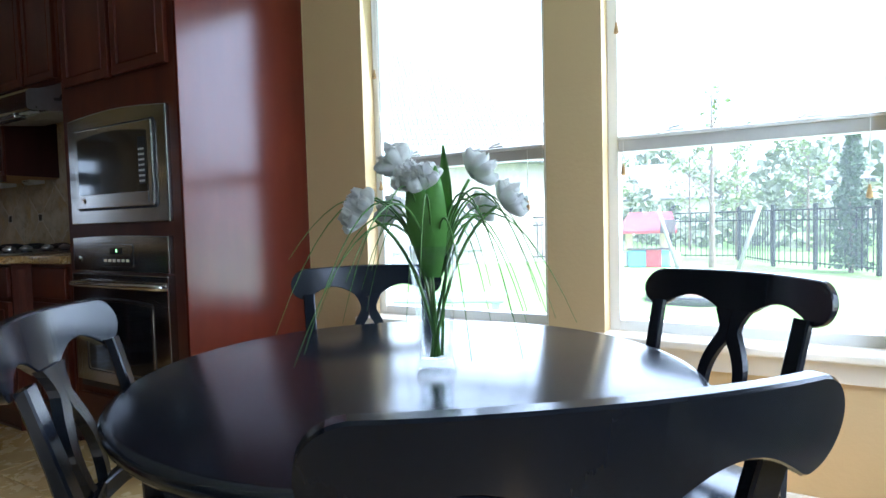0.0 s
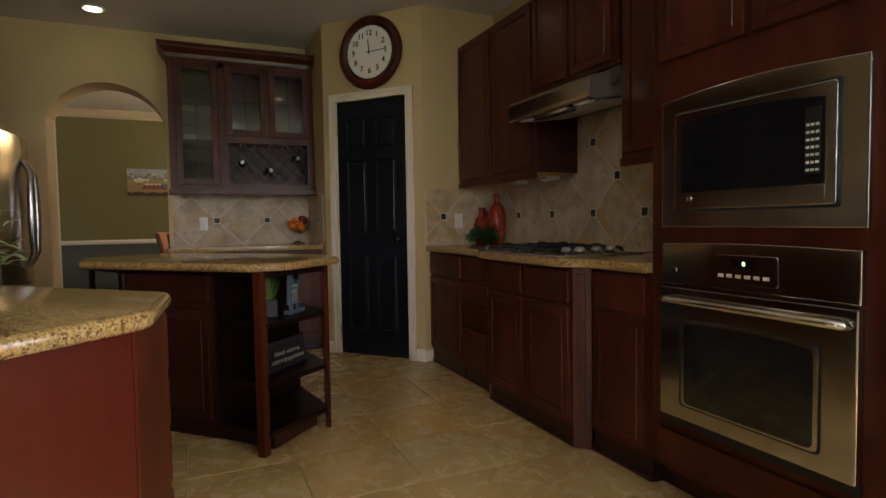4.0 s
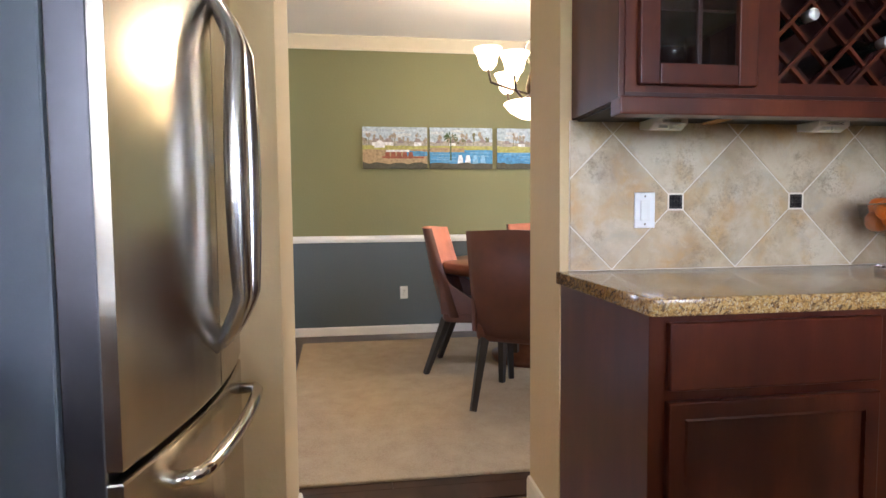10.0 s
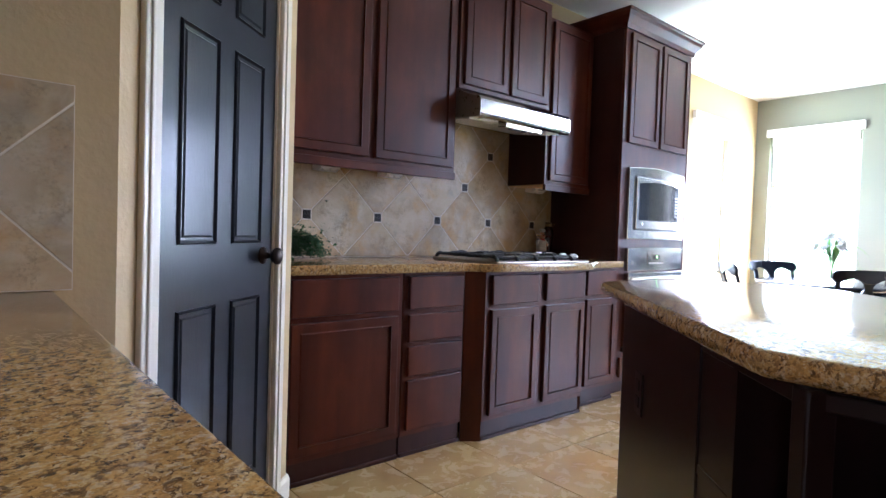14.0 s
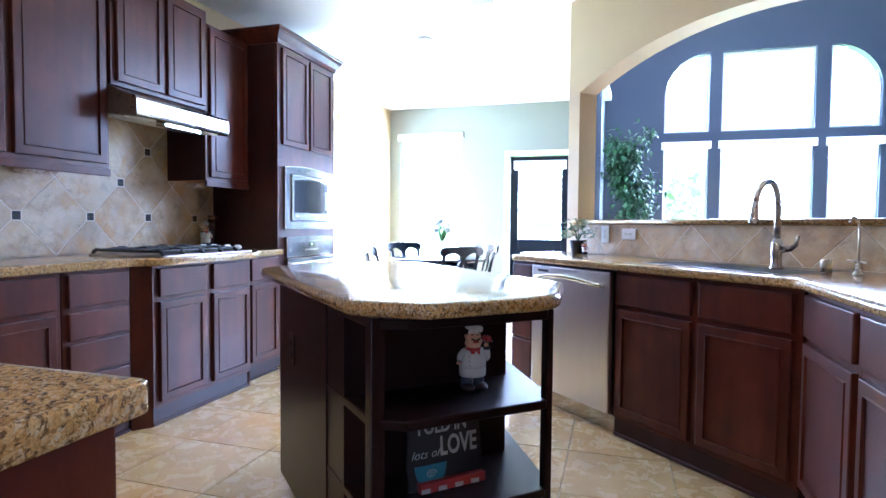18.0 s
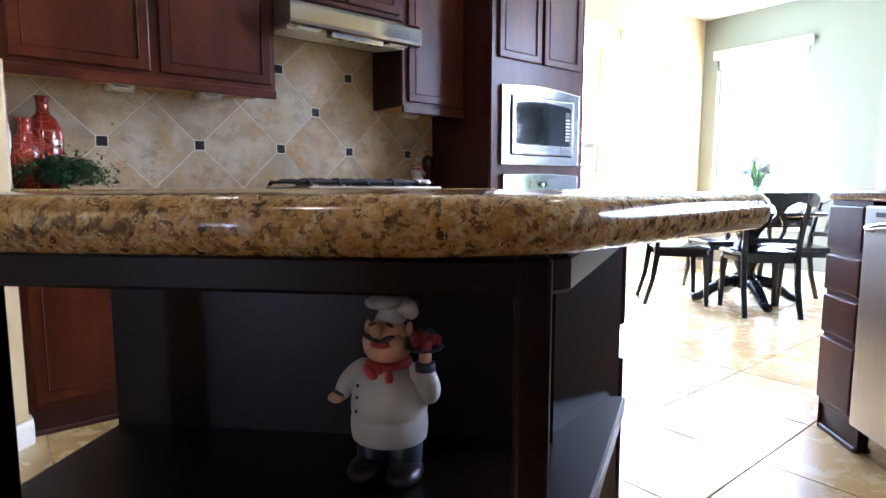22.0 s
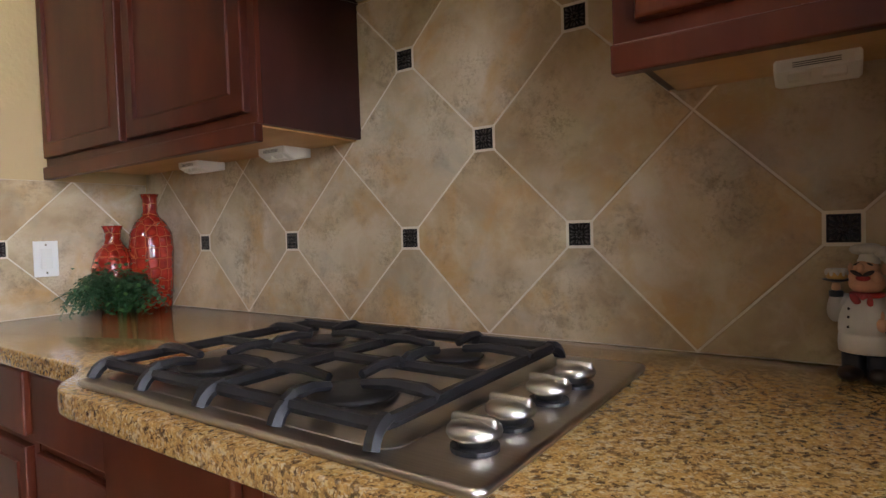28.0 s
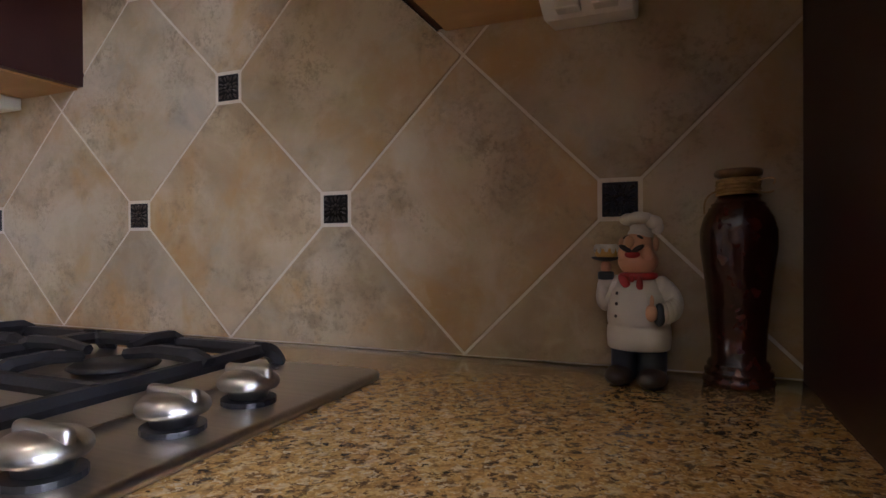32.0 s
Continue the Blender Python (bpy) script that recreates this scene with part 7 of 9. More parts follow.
        for a_, b_ in zip(rows, rows[1:]):
            for k in range(4):
                bm_.faces.new((a_[k], a_[(k + 1) % 4], b_[(k + 1) % 4], b_[k]))
        bm_.faces.new(rows[0]), bm_.faces.new(list(reversed(rows[-1])))
        bmesh.ops.recalc_face_normals(bm_, faces=bm_.faces[:])
        part("splat_limb", bm_, BLACK_WOOD, ch_)
    return ch_


first = chair_build(pose(-0.705, 0.640, 0, 0, 0, 314))
for x_, y_, r_ in ((-0.807, 1.225, 221), (-0.139, 0.607, 42), (-0.066, 1.222, 146)):
    copy_thing(first, pose(x_, y_, 0, 0, 0, r_))

# vase of tulips
tv = thing("flower_vase", "clear glass vase with white tulips and drooping grass", "vase", pose(-0.362, 0.825, 0.745, 0, 0, 20))


def square_vase():
    bm_ = bmesh.new()
    prof = [(0.036, 0.0), (0.037, 0.006), (0.031, 0.03), (0.033, 0.09), (0.040, 0.17), (0.047, 0.238), (0.044, 0.238), (0.037, 0.17), (0.030, 0.09), (0.027, 0.03), (0.0, 0.024)]
    rings = []
    for r, z in prof:
        ring = []
        for k in range(24):
            a = 2 * math.pi * k / 24 + math.pi / 4
            q = max(abs(math.cos(a - math.pi / 4 + math.pi / 4)), abs(math.sin(a))) ** 0.6
            ring.append(bm_.verts.new((max(r, 1e-4) * math.cos(a) / q, max(r, 1e-4) * math.sin(a) / q, z)))
        rings.append(ring)
    for a_, b_ in zip(rings, rings[1:]):
        for k in range(24):
            bm_.faces.new((a_[k], a_[(k + 1) % 24], b_[(k + 1) % 24], b_[k]))
    bm_.faces.new(list(reversed(rings[0]))), bm_.faces.new(rings[-1])
    bmesh.ops.recalc_face_normals(bm_, faces=bm_.faces[:])
    return bm_


part("vessel", square_vase(), GLASS, tv, "clear glass vessel", True)
def petal_mat():
    """White petals that let light through."""
    m = Nodes("white_petal")
    nz = m.noise(m.coord(), 60, 4, 0.6)
    c = m.ramp(nz, [(0.3, (0.74, 0.74, 0.68)), (0.7, (0.84, 0.83, 0.79))])
    m.set(c, 0.6)
    tl = m.n("ShaderNodeBsdfTranslucent")
    m.link(c, tl.inputs["Color"])
    mx = m.n("ShaderNodeMixShader")
    mx.inputs[0].default_value = 0.5
    m.link(m.bsdf.outputs[0], mx.inputs[1])
    m.link(tl.outputs[0], mx.inputs[2])
    m.link(mx.outputs[0], m.t.nodes["Material Output"].inputs[0])
    return m.mat


PETAL = petal_mat()
STALK = plain("tulip_stalk", (0.09, 0.20, 0.03), 0.5, vary=0.25)
rng = random.Random(5)
HEADS = [(-0.114, -0.025, 0.296, 0.8), (-0.059, 0.032, 0.387, 0.72), (-0.02, -0.037, 0.342, 0.8), (0.076, 0.024, 0.368, 0.74), (0.126, 0.0, 0.314, 0.7), (-0.076, 0.078, 0.299, 0.62), (0.089, 0.089, 0.301, 0.6)]
inv = pose(0, 0, 0, 0, 0, -20)
# heads are given with x across the view from the room and y away from it
vx = Vector((0.865, 0.501, 0)).normalized()
vy = Vector((-0.501, 0.865, 0)).normalized()
for hx, hy, hz, sc in HEADS:
    hp = inv @ (vx * hx + vy * hy + Vector((0, 0, hz)))
    out = Vector((hp.x, hp.y, 0.10)).normalized()
    st = part("stalk", tube(arc((0.01 * rng.uniform(-1, 1), 0.01 * rng.uniform(-1, 1), 0.03), (hp.x * 0.25, hp.y * 0.25, hz * 0.8), hp - out * 0.01, 8), 0.0032, 6), STALK, tv, "", True)
    bm_ = bmesh.new()
    axis = Vector((hp.x * 1.6, hp.y * 1.6, 0.11)).normalized()
    side = axis.cross(Vector((0.3, 0.2, 1))).normalized()
    nor = side.cross(axis)
    for layer, (cnt, L, w, spread) in enumerate(((6, 0.050, 0.034, 0.92), (7, 0.062, 0.032, 0.70), (7, 0.064, 0.030, 0.46), (6, 0.056, 0.026, 0.25))):
        for k in range(cnt):
            a = 2 * math.pi * (k + 0.37 * layer) / cnt + rng.uniform(-0.25, 0.25)
            d = side * math.cos(a) + nor * math.sin(a)
            tang = axis.cross(d)
            lk = L * rng.uniform(0.74, 1.10)
            ph_, fr_ = rng.uniform(0, 6.28), rng.uniform(2.2, 3.6)
            grid = []
            for i in range(8):
                t = i / 7
                rad = spread * 0.055 * math.sin(min(1, 0.15 + t * 0.95) * math.pi * 0.68) * 1.2
                wid = w * math.sin(math.pi * min(0.93, 0.14 + t * 0.74)) ** 0.7 / 2
                rowv = []
                for j in range(7):
                    q = (j - 3) / 3
                    ruff = 0.0085 * t ** 1.5 * math.sin(fr_ * q * 3 + ph_) + rng.uniform(-0.0016, 0.0016)
                    tip = rng.uniform(-0.012, 0.006) - 0.008 * q * q if i == 7 else 0
                    rowv.append(bm_.verts.new(hp + (axis * (lk * t + tip) + d * (rad * (1 - 0.25 * q * q) + ruff) + tang * (q * wid)) * sc))
                grid.append(rowv)
            for i in range(7):
                for j in range(6):
                    bm_.faces.new((grid[i][j], grid[i][j + 1], grid[i + 1][j + 1], grid[i + 1][j]))
    part("tulip", bm_, PETAL, tv, "white ruffled tulip", True)
bm_ = bmesh.new()
for k in range(9):
    a = rng.uniform(0, 6.28)
    d = Vector((math.cos(a), math.sin(a), 0))
    p0 = d * 0.012 + Vector((0, 0, 0.18))
    p1 = d * rng.uniform(0.03, 0.085) + Vector((0, 0, rng.uniform(0.34, 0.43)))
    s = d.cross(Vector((0, 0, 1)))
    prev = None
    for i in range(8):
        t = i / 7
        p = p0.lerp(p1, t) + d * 0.012 * math.sin(t * 3.1)
        w = 0.020 * math.sin(math.pi * min(0.99, 0.12 + 0.86 * t)) ** 0.8
        cur = (bm_.verts.new(p - s * w), bm_.verts.new(p + d * 0.006), bm_.verts.new(p + s * w))
        if prev:
            bm_.faces.new((prev[0], prev[1], cur[1], cur[0]))
            bm_.faces.new((prev[1], prev[2], cur[2], cur[1]))
        prev = cur
part("tulip_leaves", bm_, plain("tulip_leaf", (0.13, 0.30, 0.05), 0.4, vary=0.3), tv, "broad green tulip leaves", True)
for k in range(26):
    a = 2 * math.pi * k / 26 + rng.uniform(-0.15, 0.15)
    R_ = rng.uniform(0.16, 0.31)
    e = Vector((math.cos(a) * R_, math.sin(a) * R_, rng.uniform(0.02, 0.22)))
    mid = Vector((math.cos(a) * R_ * 0.45, math.sin(a) * R_ * 0.45, rng.uniform(0.40, 0.50)))
    part("grass_blade", tube(arc((math.cos(a) * 0.02, math.sin(a) * 0.02, 0.22), mid, e, 12), 0.0014, 5, None, [0.0027 * (1 - 0.8 * i / 12) for i in range(13)]), STALK, tv, "", True)

# ---------------------------------------------------------------- ceiling fittings
def can_light(x, y):
    c_ = thing("recessed_light", "lit round recessed ceiling light", "ceiling light", pose(x, y, CEIL_Z), "recessed lights")
    part("trim_ring", lathe([(0.062, -0.001), (0.085, -0.002), (0.088, -0.006), (0.078, -0.010), (0.064, -0.008)], 32), WHITE, c_, "", True)
    part("bulb", lathe([(0.0, -0.0125), (0.05, -0.0115), (0.062, -0.009), (0.0, -0.009)], 28), LIT, c_)
    lamp("downlight", "SPOT", CAN_POWER, pose(x, y, CEIL_Z - 0.03), WARM, radius=0.06, spot=(radians(88), 0.6))


CAN_POWER = 1.5
for x, y in ((-6.05, -0.95), (-5.03, 0.765), (-3.55, 0.80), (-3.55, -0.9)):
    can_light(x, y)


def vent(x, y, w, d, z=CEIL_Z):
    v_ = thing("ceiling_vent", "white slatted ceiling air vent", "vent", pose(x, y, z), "ceiling vents")
    for a in ((-w, w, -d, -d + 0.02), (-w, w, d - 0.02, d), (-w, -w + 0.02, -d + 0.02, d - 0.02), (w - 0.02, w, -d + 0.02, d - 0.02)):
        part("frame", box(*a, -0.012, -0.001, 0.002), WHITE, v_)
    k = -d + 0.03
    while k < d - 0.02:
        part("slat", box(-w + 0.02, w - 0.02, k, k + 0.008, -0.010, -0.003), MATS["greyed_vinyl"], v_)
        k += 0.02
    return v_


vent(-2.43, -0.07, 0.15, 0.10)
vent(0.72, 0.70, 0.10, 0.06)
vent(0.72, 0.98, 0.06, 0.06)
dt = thing("smoke_detector", "round white ceiling smoke detector", "detector", pose(-1.64, 0.62, CEIL_Z))
part("case", lathe([(0.0, -0.03), (0.05, -0.03), (0.065, -0.018), (0.068, -0.001), (0.0, -0.001)], 28), WHITE, dt, "", True)
vent(-8.0, -1.05, 0.15, 0.09, 2.675)

# ---------------------------------------------------------------- dining room
CROWN_D = [(0, 2.565), (0.012, 2.565), (0.02, 2.59), (0.055, 2.635), (0.07, 2.655), (0.078, 2.66), (0.078, 2.674), (0, 2.674)]
tagged(part("trim_crown", sweep(CROWN_D, [(-6.82, 3.6), (XD, 3.6), (XD, -1.915), (-9.16, -1.915)][::-1]), plain("cream_crown", (0.70, 0.62, 0.45), 0.45, vary=0.03)), "cream crown moulding of the dining room", "trim", "", "structure")
RAIL = [(0, 0.852), (0.012, 0.852), (0.022, 0.875), (0.022, 0.892), (0.012, 0.91), (0, 0.913)]
tagged(part("trim_chair_rail", sweep(RAIL, [(XD, -1.915), (XD, 3.6)]), WHITE), "white chair rail between two wall colours", "trim", "", "structure")
tagged(part("trim_baseboard_dining", sweep([(o, u * 0.9) for o, u in BASE], [(XD, -1.915), (XD, 3.6)]), WHITE), "white dining room baseboard", "trim", "", "structure")
RUG = Nodes("beige_shag_rug")
_n = RUG.noise(RUG.coord(), 9, 6, 0.7)
_f = RUG.noise(RUG.coord(), 160, 3, 0.7)
RUG.set(RUG.mix(RUG.ramp(_f, [(0.3, (0.0,)), (0.7, (1.0,))]), RUG.ramp(_n, [(0.3, (0.29, 0.20, 0.11)), (0.7, (0.48, 0.37, 0.22))]), (0.50, 0.40, 0.26)), 0.95)
RUG.bump(_f, 0.9, 0.01)
tagged(part("area_rug", slab(rounded([(-9.62, -1.64), (-7.03, -1.52), (-7.03, 2.4), (-9.62, 2.4)], 0.03), 0.0, 0.018, 0.008, 2), RUG.mat), "thick beige area rug under the dining table", "rug")

PRINT = {"sky": (0.40, 0.48, 0.55), "cloud": (0.52, 0.56, 0.58), "bare_tree": (0.30, 0.25, 0.19), "tree": (0.15, 0.15, 0.08), "far": (0.36, 0.33, 0.28), "grass": (0.38, 0.36, 0.10), "water": (0.08, 0.26, 0.50), "ripple": (0.20, 0.40, 0.60), "sand": (0.36, 0.26, 0.14), "bench": (0.26, 0.08, 0.04), "white": (0.72, 0.73, 0.74), "roof": (0.26, 0.22, 0.21), "dark": (0.07, 0.065, 0.04), "palm": (0.05, 0.09, 0.03)}
PRINT = {k: plain("print_" + k, v, 0.7, vary=0.35, scale=40) for k, v in PRINT.items()}
CANVAS_EDGE = plain("canvas_edge", (0.10, 0.08, 0.06), 0.8)


def picture(m, w, h, seed, label):
    """A canvas print of a park by a pond: sky, bare trees, houses, shore and water, each a thin layer of paint."""
    p_ = thing("canvas_picture", label, "picture", m, "row of three canvas pictures")
    part("canvas", box(0, w, -0.022, -0.001, 0, h, 0.002), CANVAS_EDGE, p_)
    r_ = random.Random(seed)
    depth = [-0.0222]

    def shape(pts, c_):
        depth[0] -= 0.00004
        bm_ = bmesh.new()
        bm_.faces.new([bm_.verts.new((min(1, max(0, x_)) * w, depth[0], min(1, max(0, z_)) * h)) for x_, z_ in pts])
        part("print", bm_, PRINT[c_], p_)

    def band(z0, z1, c_, x0=0.0, x1=1.0, wav=0.012):
        n = 10
        up_ = [(x0 + (x1 - x0) * k / n, z1 + r_.uniform(-wav, wav)) for k in range(n + 1)]
        shape([(x1, z0), *reversed(up_), (x0, z0)], c_)

    def tree(x_, z_, hh, c_):
        shape([(x_ - 0.004, z_), (x_ + 0.004, z_), (x_ + 0.002, z_ + hh), (x_ - 0.002, z_ + hh)], "tree")
        for q in range(4):
            cx, cz, rx = x_ + r_.uniform(-0.03, 0.03), z_ + hh * r_.uniform(0.55, 1.05), r_.uniform(0.012, 0.026)
            shape([(cx + rx * math.cos(0.9 * k) * r_.uniform(0.6, 1.2), cz + rx * 2.2 * math.sin(0.9 * k) * r_.uniform(0.6, 1.2)) for k in range(7)], c_)

    def house_(x_, z_, ww, hh):
        shape([(x_, z_), (x_ + ww, z_), (x_ + ww, z_ + hh * 0.55), (x_, z_ + hh * 0.55)], "far" if r_.random() < 0.6 else "white")
        shape([(x_ - 0.01, z_ + hh * 0.5), (x_ + ww + 0.01, z_ + hh * 0.5), (x_ + ww * 0.7, z_ + hh), (x_ + ww * 0.3, z_ + hh)], "roof")

    band(0.5, 1.0, "sky", wav=0.0)
    for k in range(4):
        x_ = r_.uniform(0, 0.8)
        band(0.74 + 0.05 * k, 0.79 + 0.05 * k, "cloud", x_, x_ + 0.2, 0.02)
    band(0.5, 0.66, "far", wav=0.05)
    for k in range(14 if seed < 2 else 8):
        tree(r_.uniform(0.02, 0.98), 0.52, r_.uniform(0.16, 0.34), "bare_tree" if r_.random() < 0.75 else "tree")
    for k in range(4):
        house_(0.12 + 0.22 * k + r_.uniform(-0.03, 0.03), 0.54, r_.uniform(0.09, 0.15), r_.uniform(0.14, 0.2))
    band(0.42, 0.55, "grass")
    if seed == 0:
        band(0.0, 0.46, "sand")
        band(0.30, 0.42, "water", 0.66, 1.0)
        shape([(0.18, 0.50), (0.34, 0.50), (0.34, 0.60), (0.26, 0.70), (0.18, 0.60)], "white")
        for k in range(5):
            shape([(0.34 + 0.09 * k, 0.24), (0.42 + 0.09 * k, 0.24), (0.41 + 0.09 * k, 0.40), (0.35 + 0.09 * k, 0.40)], "bench")
        band(0.40, 0.45, "white", 0.36, 0.72, 0.006)
        band(0.25, 0.29, "bench", 0.30, 0.95, 0.004)
    else:
        band(0.12, 0.46, "water")
        for k in range(6):
            x_ = r_.uniform(0, 0.7)
            band(0.18 + 0.04 * k, 0.195 + 0.04 * k, "ripple", x_, x_ + 0.3, 0.004)
        band(0.40, 0.50, "sand" if seed == 1 else "grass", 0.0, 0.55, 0.015)
        if seed == 1:
            for k in range(4):
                x_ = 0.44 + 0.12 * k
                c_ = "white" if k < 2 else "ripple"
                shape([(x_, 0.12), (x_ + 0.09, 0.12), (x_ + 0.085, 0.22), (x_ + 0.07, 0.33), (x_ + 0.02, 0.33), (x_ + 0.005, 0.22)], c_)
    band(0.0, 0.13, "dark", wav=0.03)
    if seed == 1:
        shape([(0.32, 0.2), (0.345, 0.2), (0.34, 0.75), (0.325, 0.75)], "palm")
        for k in range(11):
            a = 0.57 * k
            shape([(0.332, 0.76), (0.332 + 0.09 * math.cos(a), 0.78 + 0.13 * math.sin(a)), (0.332 + 0.12 * math.cos(a + 0.12), 0.73 + 0.13 * math.sin(a + 0.12))], "palm")
    return p_


for k, y0 in enumerate((-1.112, -0.505, 0.125)):
    picture(place((XD, y0), (XD, 9)) @ pose(0, 0, 1.52), 0.585, 0.372, k, "landscape canvas print of a park beside a pond")

# dining chairs and round table
LEATHER = plain("brown_upholstery", (0.085, 0.028, 0.016), 0.5, vary=0.2, scale=12, bump=0.2, bscale=150)
TAN = plain("tan_suede", (0.42, 0.15, 0.08), 0.7, vary=0.2, scale=9, bump=0.2, bscale=200)
DARK_LEG = plain("dark_chair_leg", (0.012, 0.009, 0.008), 0.4)


def parson(m, front):
    """An upholstered dining chair with a tall curved back; it faces +y."""
    c_ = thing("upholstered_chair", "dining chair upholstered in brown with dark tapered legs", "chair", m, "dining room chairs")
    part("seat", slab(rounded([(-0.25, -0.22), (0.25, -0.22), (0.25, 0.28), (-0.25, 0.28)], 0.05), 0.36, 0.48, 0.03, 3), LEATHER, c_, "", True)
    n = 14
    bm_ = bmesh.new()
    rows = []
    for j in range(n + 1):
        x = -0.265 + 0.53 * j / n
        u = abs(x) / 0.265
        wrap = 0.10 * u ** 3
        rows.append([bm_.verts.new(p_) for p_ in ((x, -0.255 + wrap, 0.40), (x, -0.33 + wrap * 0.8, 0.70), (x * 0.98, -0.38 + wrap * 0.5, 1.0 - 0.01 * u), (x * 0.98, -0.33 + wrap * 0.5, 1.0 - 0.01 * u), (x, -0.275 + wrap * 0.8, 0.70), (x, -0.20 + wrap, 0.40))])
    for a_, b_ in zip(rows, rows[1:]):
        for k in range(6):
            bm_.faces.new((a_[k], a_[(k + 1) % 6], b_[(k + 1) % 6], b_[k])).material_index = 1 if k == 3 or (k == 2) else 0
    bm_.faces.new(rows[0]), bm_.faces.new(list(reversed(rows[-1])))
    bmesh.ops.recalc_face_normals(bm_, faces=bm_.faces[:])
    part("back", bm_, [LEATHER, front], c_, "curved upholstered back", True)
    for s in (1, -1):
        bm_ = bmesh.new()
        tri = [(-0.22, 0.42), (0.20, 0.42), (0.16, 0.48), (0.0, 0.52), (-0.16, 0.62), (-0.24, 0.74)]
        part("side_wing", slab(tri, -0.012, 0.012, 0.004, 1), LEATHER, c_, m=pose(s * 0.252, 0, 0, 90, 0, 90))
    for x, y, kx, ky in ((-0.21, 0.22, -0.01, 0.02), (0.21, 0.22, 0.01, 0.02), (-0.20, -0.20, -0.02, -0.14), (0.20, -0.20, 0.02, -0.14)):
        part("leg", tube([(x, y, 0.38), (x + kx, y + ky, 0.0)], 0.02, 4, None, [0.034, 0.022]), DARK_LEG, c_)
    return c_


parson(pose(-8.62, -0.32, 0.018, 0, 0, -20), TAN)
parson(pose(-7.94, -0.18, 0.018, 0, 0, 60), LEATHER)
parson(pose(-9.32, 0.42, 0.018, 0, 0, -85), TAN)
parson(pose(-8.05, 1.05, 0.018, 0, 0, 115), LEATHER)
tw = wood("table_brown", (0.09, 0.030, 0.014), (0.15, 0.055, 0.026), (0.21, 0.085, 0.042), 0.3, 0.2, 1.0, False)
dt2 = thing("round_table", "round brown wooden dining table on a pedestal", "table", pose(-8.83, 0.12, 0.018))
part("tabletop", lathe([(0.0, 0.66), (0.66, 0.66), (0.68, 0.675), (0.68, 0.73), (0.66, 0.742), (0.0, 0.742)], 56), [tw], dt2, "", True)
part("pedestal", lathe([(0.0, 0.0), (0.30, 0.0), (0.30, 0.04), (0.12, 0.08), (0.10, 0.3), (0.14, 0.6), (0.2, 0.66), (0.0, 0.66)], 28), tw, dt2, "", True)

# chandelier
cd = thing("chandelier", "bronze chandelier with lit frosted glass shades", "chandelier", pose(-8.30, -0.03, 0))
part("rod", tube([(0, 0, 2.64), (0, 0, 1.85)], 0.012, 8), BRONZE, cd)
part("canopy", lathe([(0.0, 2.63), (0.06, 2.64), (0.065, 2.673), (0.0, 2.674)], 20), BRONZE, cd, "", True)
part("hub", lathe([(0.0, 1.80), (0.03, 1.82), (0.05, 1.9), (0.03, 1.98), (0.012, 2.02)], 20), BRONZE, cd, "", True)
part("bowl_shade", lathe([(0.0, 1.70), (0.08, 1.71), (0.15, 1.75), (0.19, 1.80), (0.185, 1.805), (0.0, 1.78)], 28), LIT_SHADE, cd, "lit frosted glass bowl", True)
for k in range(6):
    a = radians(60 * k + 20)
    d = Vector((math.cos(a), math.sin(a), 0))
    z0_ = 0.0 if k % 2 else 0.10
    arm = part("arm", tube([d * 0.03 + Vector((0, 0, 1.86)), d * 0.16 + Vector((0, 0, 1.80 + z0_)), d * 0.27 + Vector((0, 0, 1.84 + z0_)), d * 0.29 + Vector((0, 0, 1.93 + z0_))], 0.009, 8), BRONZE, cd, "", True)
    q_ = d * 0.29
    part("shade", lathe([(0.03, 1.92 + z0_), (0.055, 1.95 + z0_), (0.065, 2.0 + z0_), (0.09, 2.05 + z0_), (0.085, 2.05 + z0_), (0.06, 2.0 + z0_), (0.0, 1.94 + z0_)], 20, cx=q_.x, cy=q_.y), LIT_SHADE, arm, "lit frosted glass shade", True)
for k in range(2):
    part("scroll", tube(arc((0.0, 0.02 if k else -0.02, 2.05), (0.0, 0.10 if k else -0.10, 2.14), (0.0, 0.02 if k else -0.02, 2.2), 8), 0.006, 6), BRONZE, cd)
lamp("chandelier_light", "POINT", 6, pose(-8.30, -0.03, 2.14), (1.0, 0.78, 0.48), radius=0.12)
# added fill before the windowless end wall, to brighten the dining room
lamp("dining_window_light", "AREA", 10, look((-8.2, 3.5, 1.5), (-8.4, 0, 0.9)), DAY, size=(1.8, 1.6))
# front door of the hall, with a bright pane
fd = thing("front_door", "dark front door with a leaded glass pane", "door", place((XD - 0.38, -3.04), (XD - 0.38, -2.0)))
part("frame_member", box(0, 0.14, 0, 0.045, 0, 2.0, 0.003), CHERRY_DARK, fd)
part("frame_member", box(0.66, 0.80, 0, 0.045, 0, 2.0, 0.003), CHERRY_DARK, fd)
part("frame_member", box(0.14, 0.66, 0, 0.045, 1.85, 2.0, 0.003), CHERRY_DARK, fd)
part("frame_member", box(0.14, 0.66, 0, 0.045, 0, 0.35, 0.003), CHERRY_DARK, fd)
part("transom", box(0, 0.80, 0, 0.05, 2.0, 2.08, 0.003), CHERRY_DARK, fd)
for k in range(1, 4):
    part("lead_bar", box(0.14 + 0.13 * k - 0.006, 0.14 + 0.13 * k + 0.006, 0.015, 0.03, 0.35, 1.85), BLACK, fd)
for k in range(1, 8):
    part("lead_bar", box(0.14, 0.66, 0.016, 0.029, 0.35 + 0.19 * k - 0.006, 0.35 + 0.19 * k + 0.006), BLACK, fd)
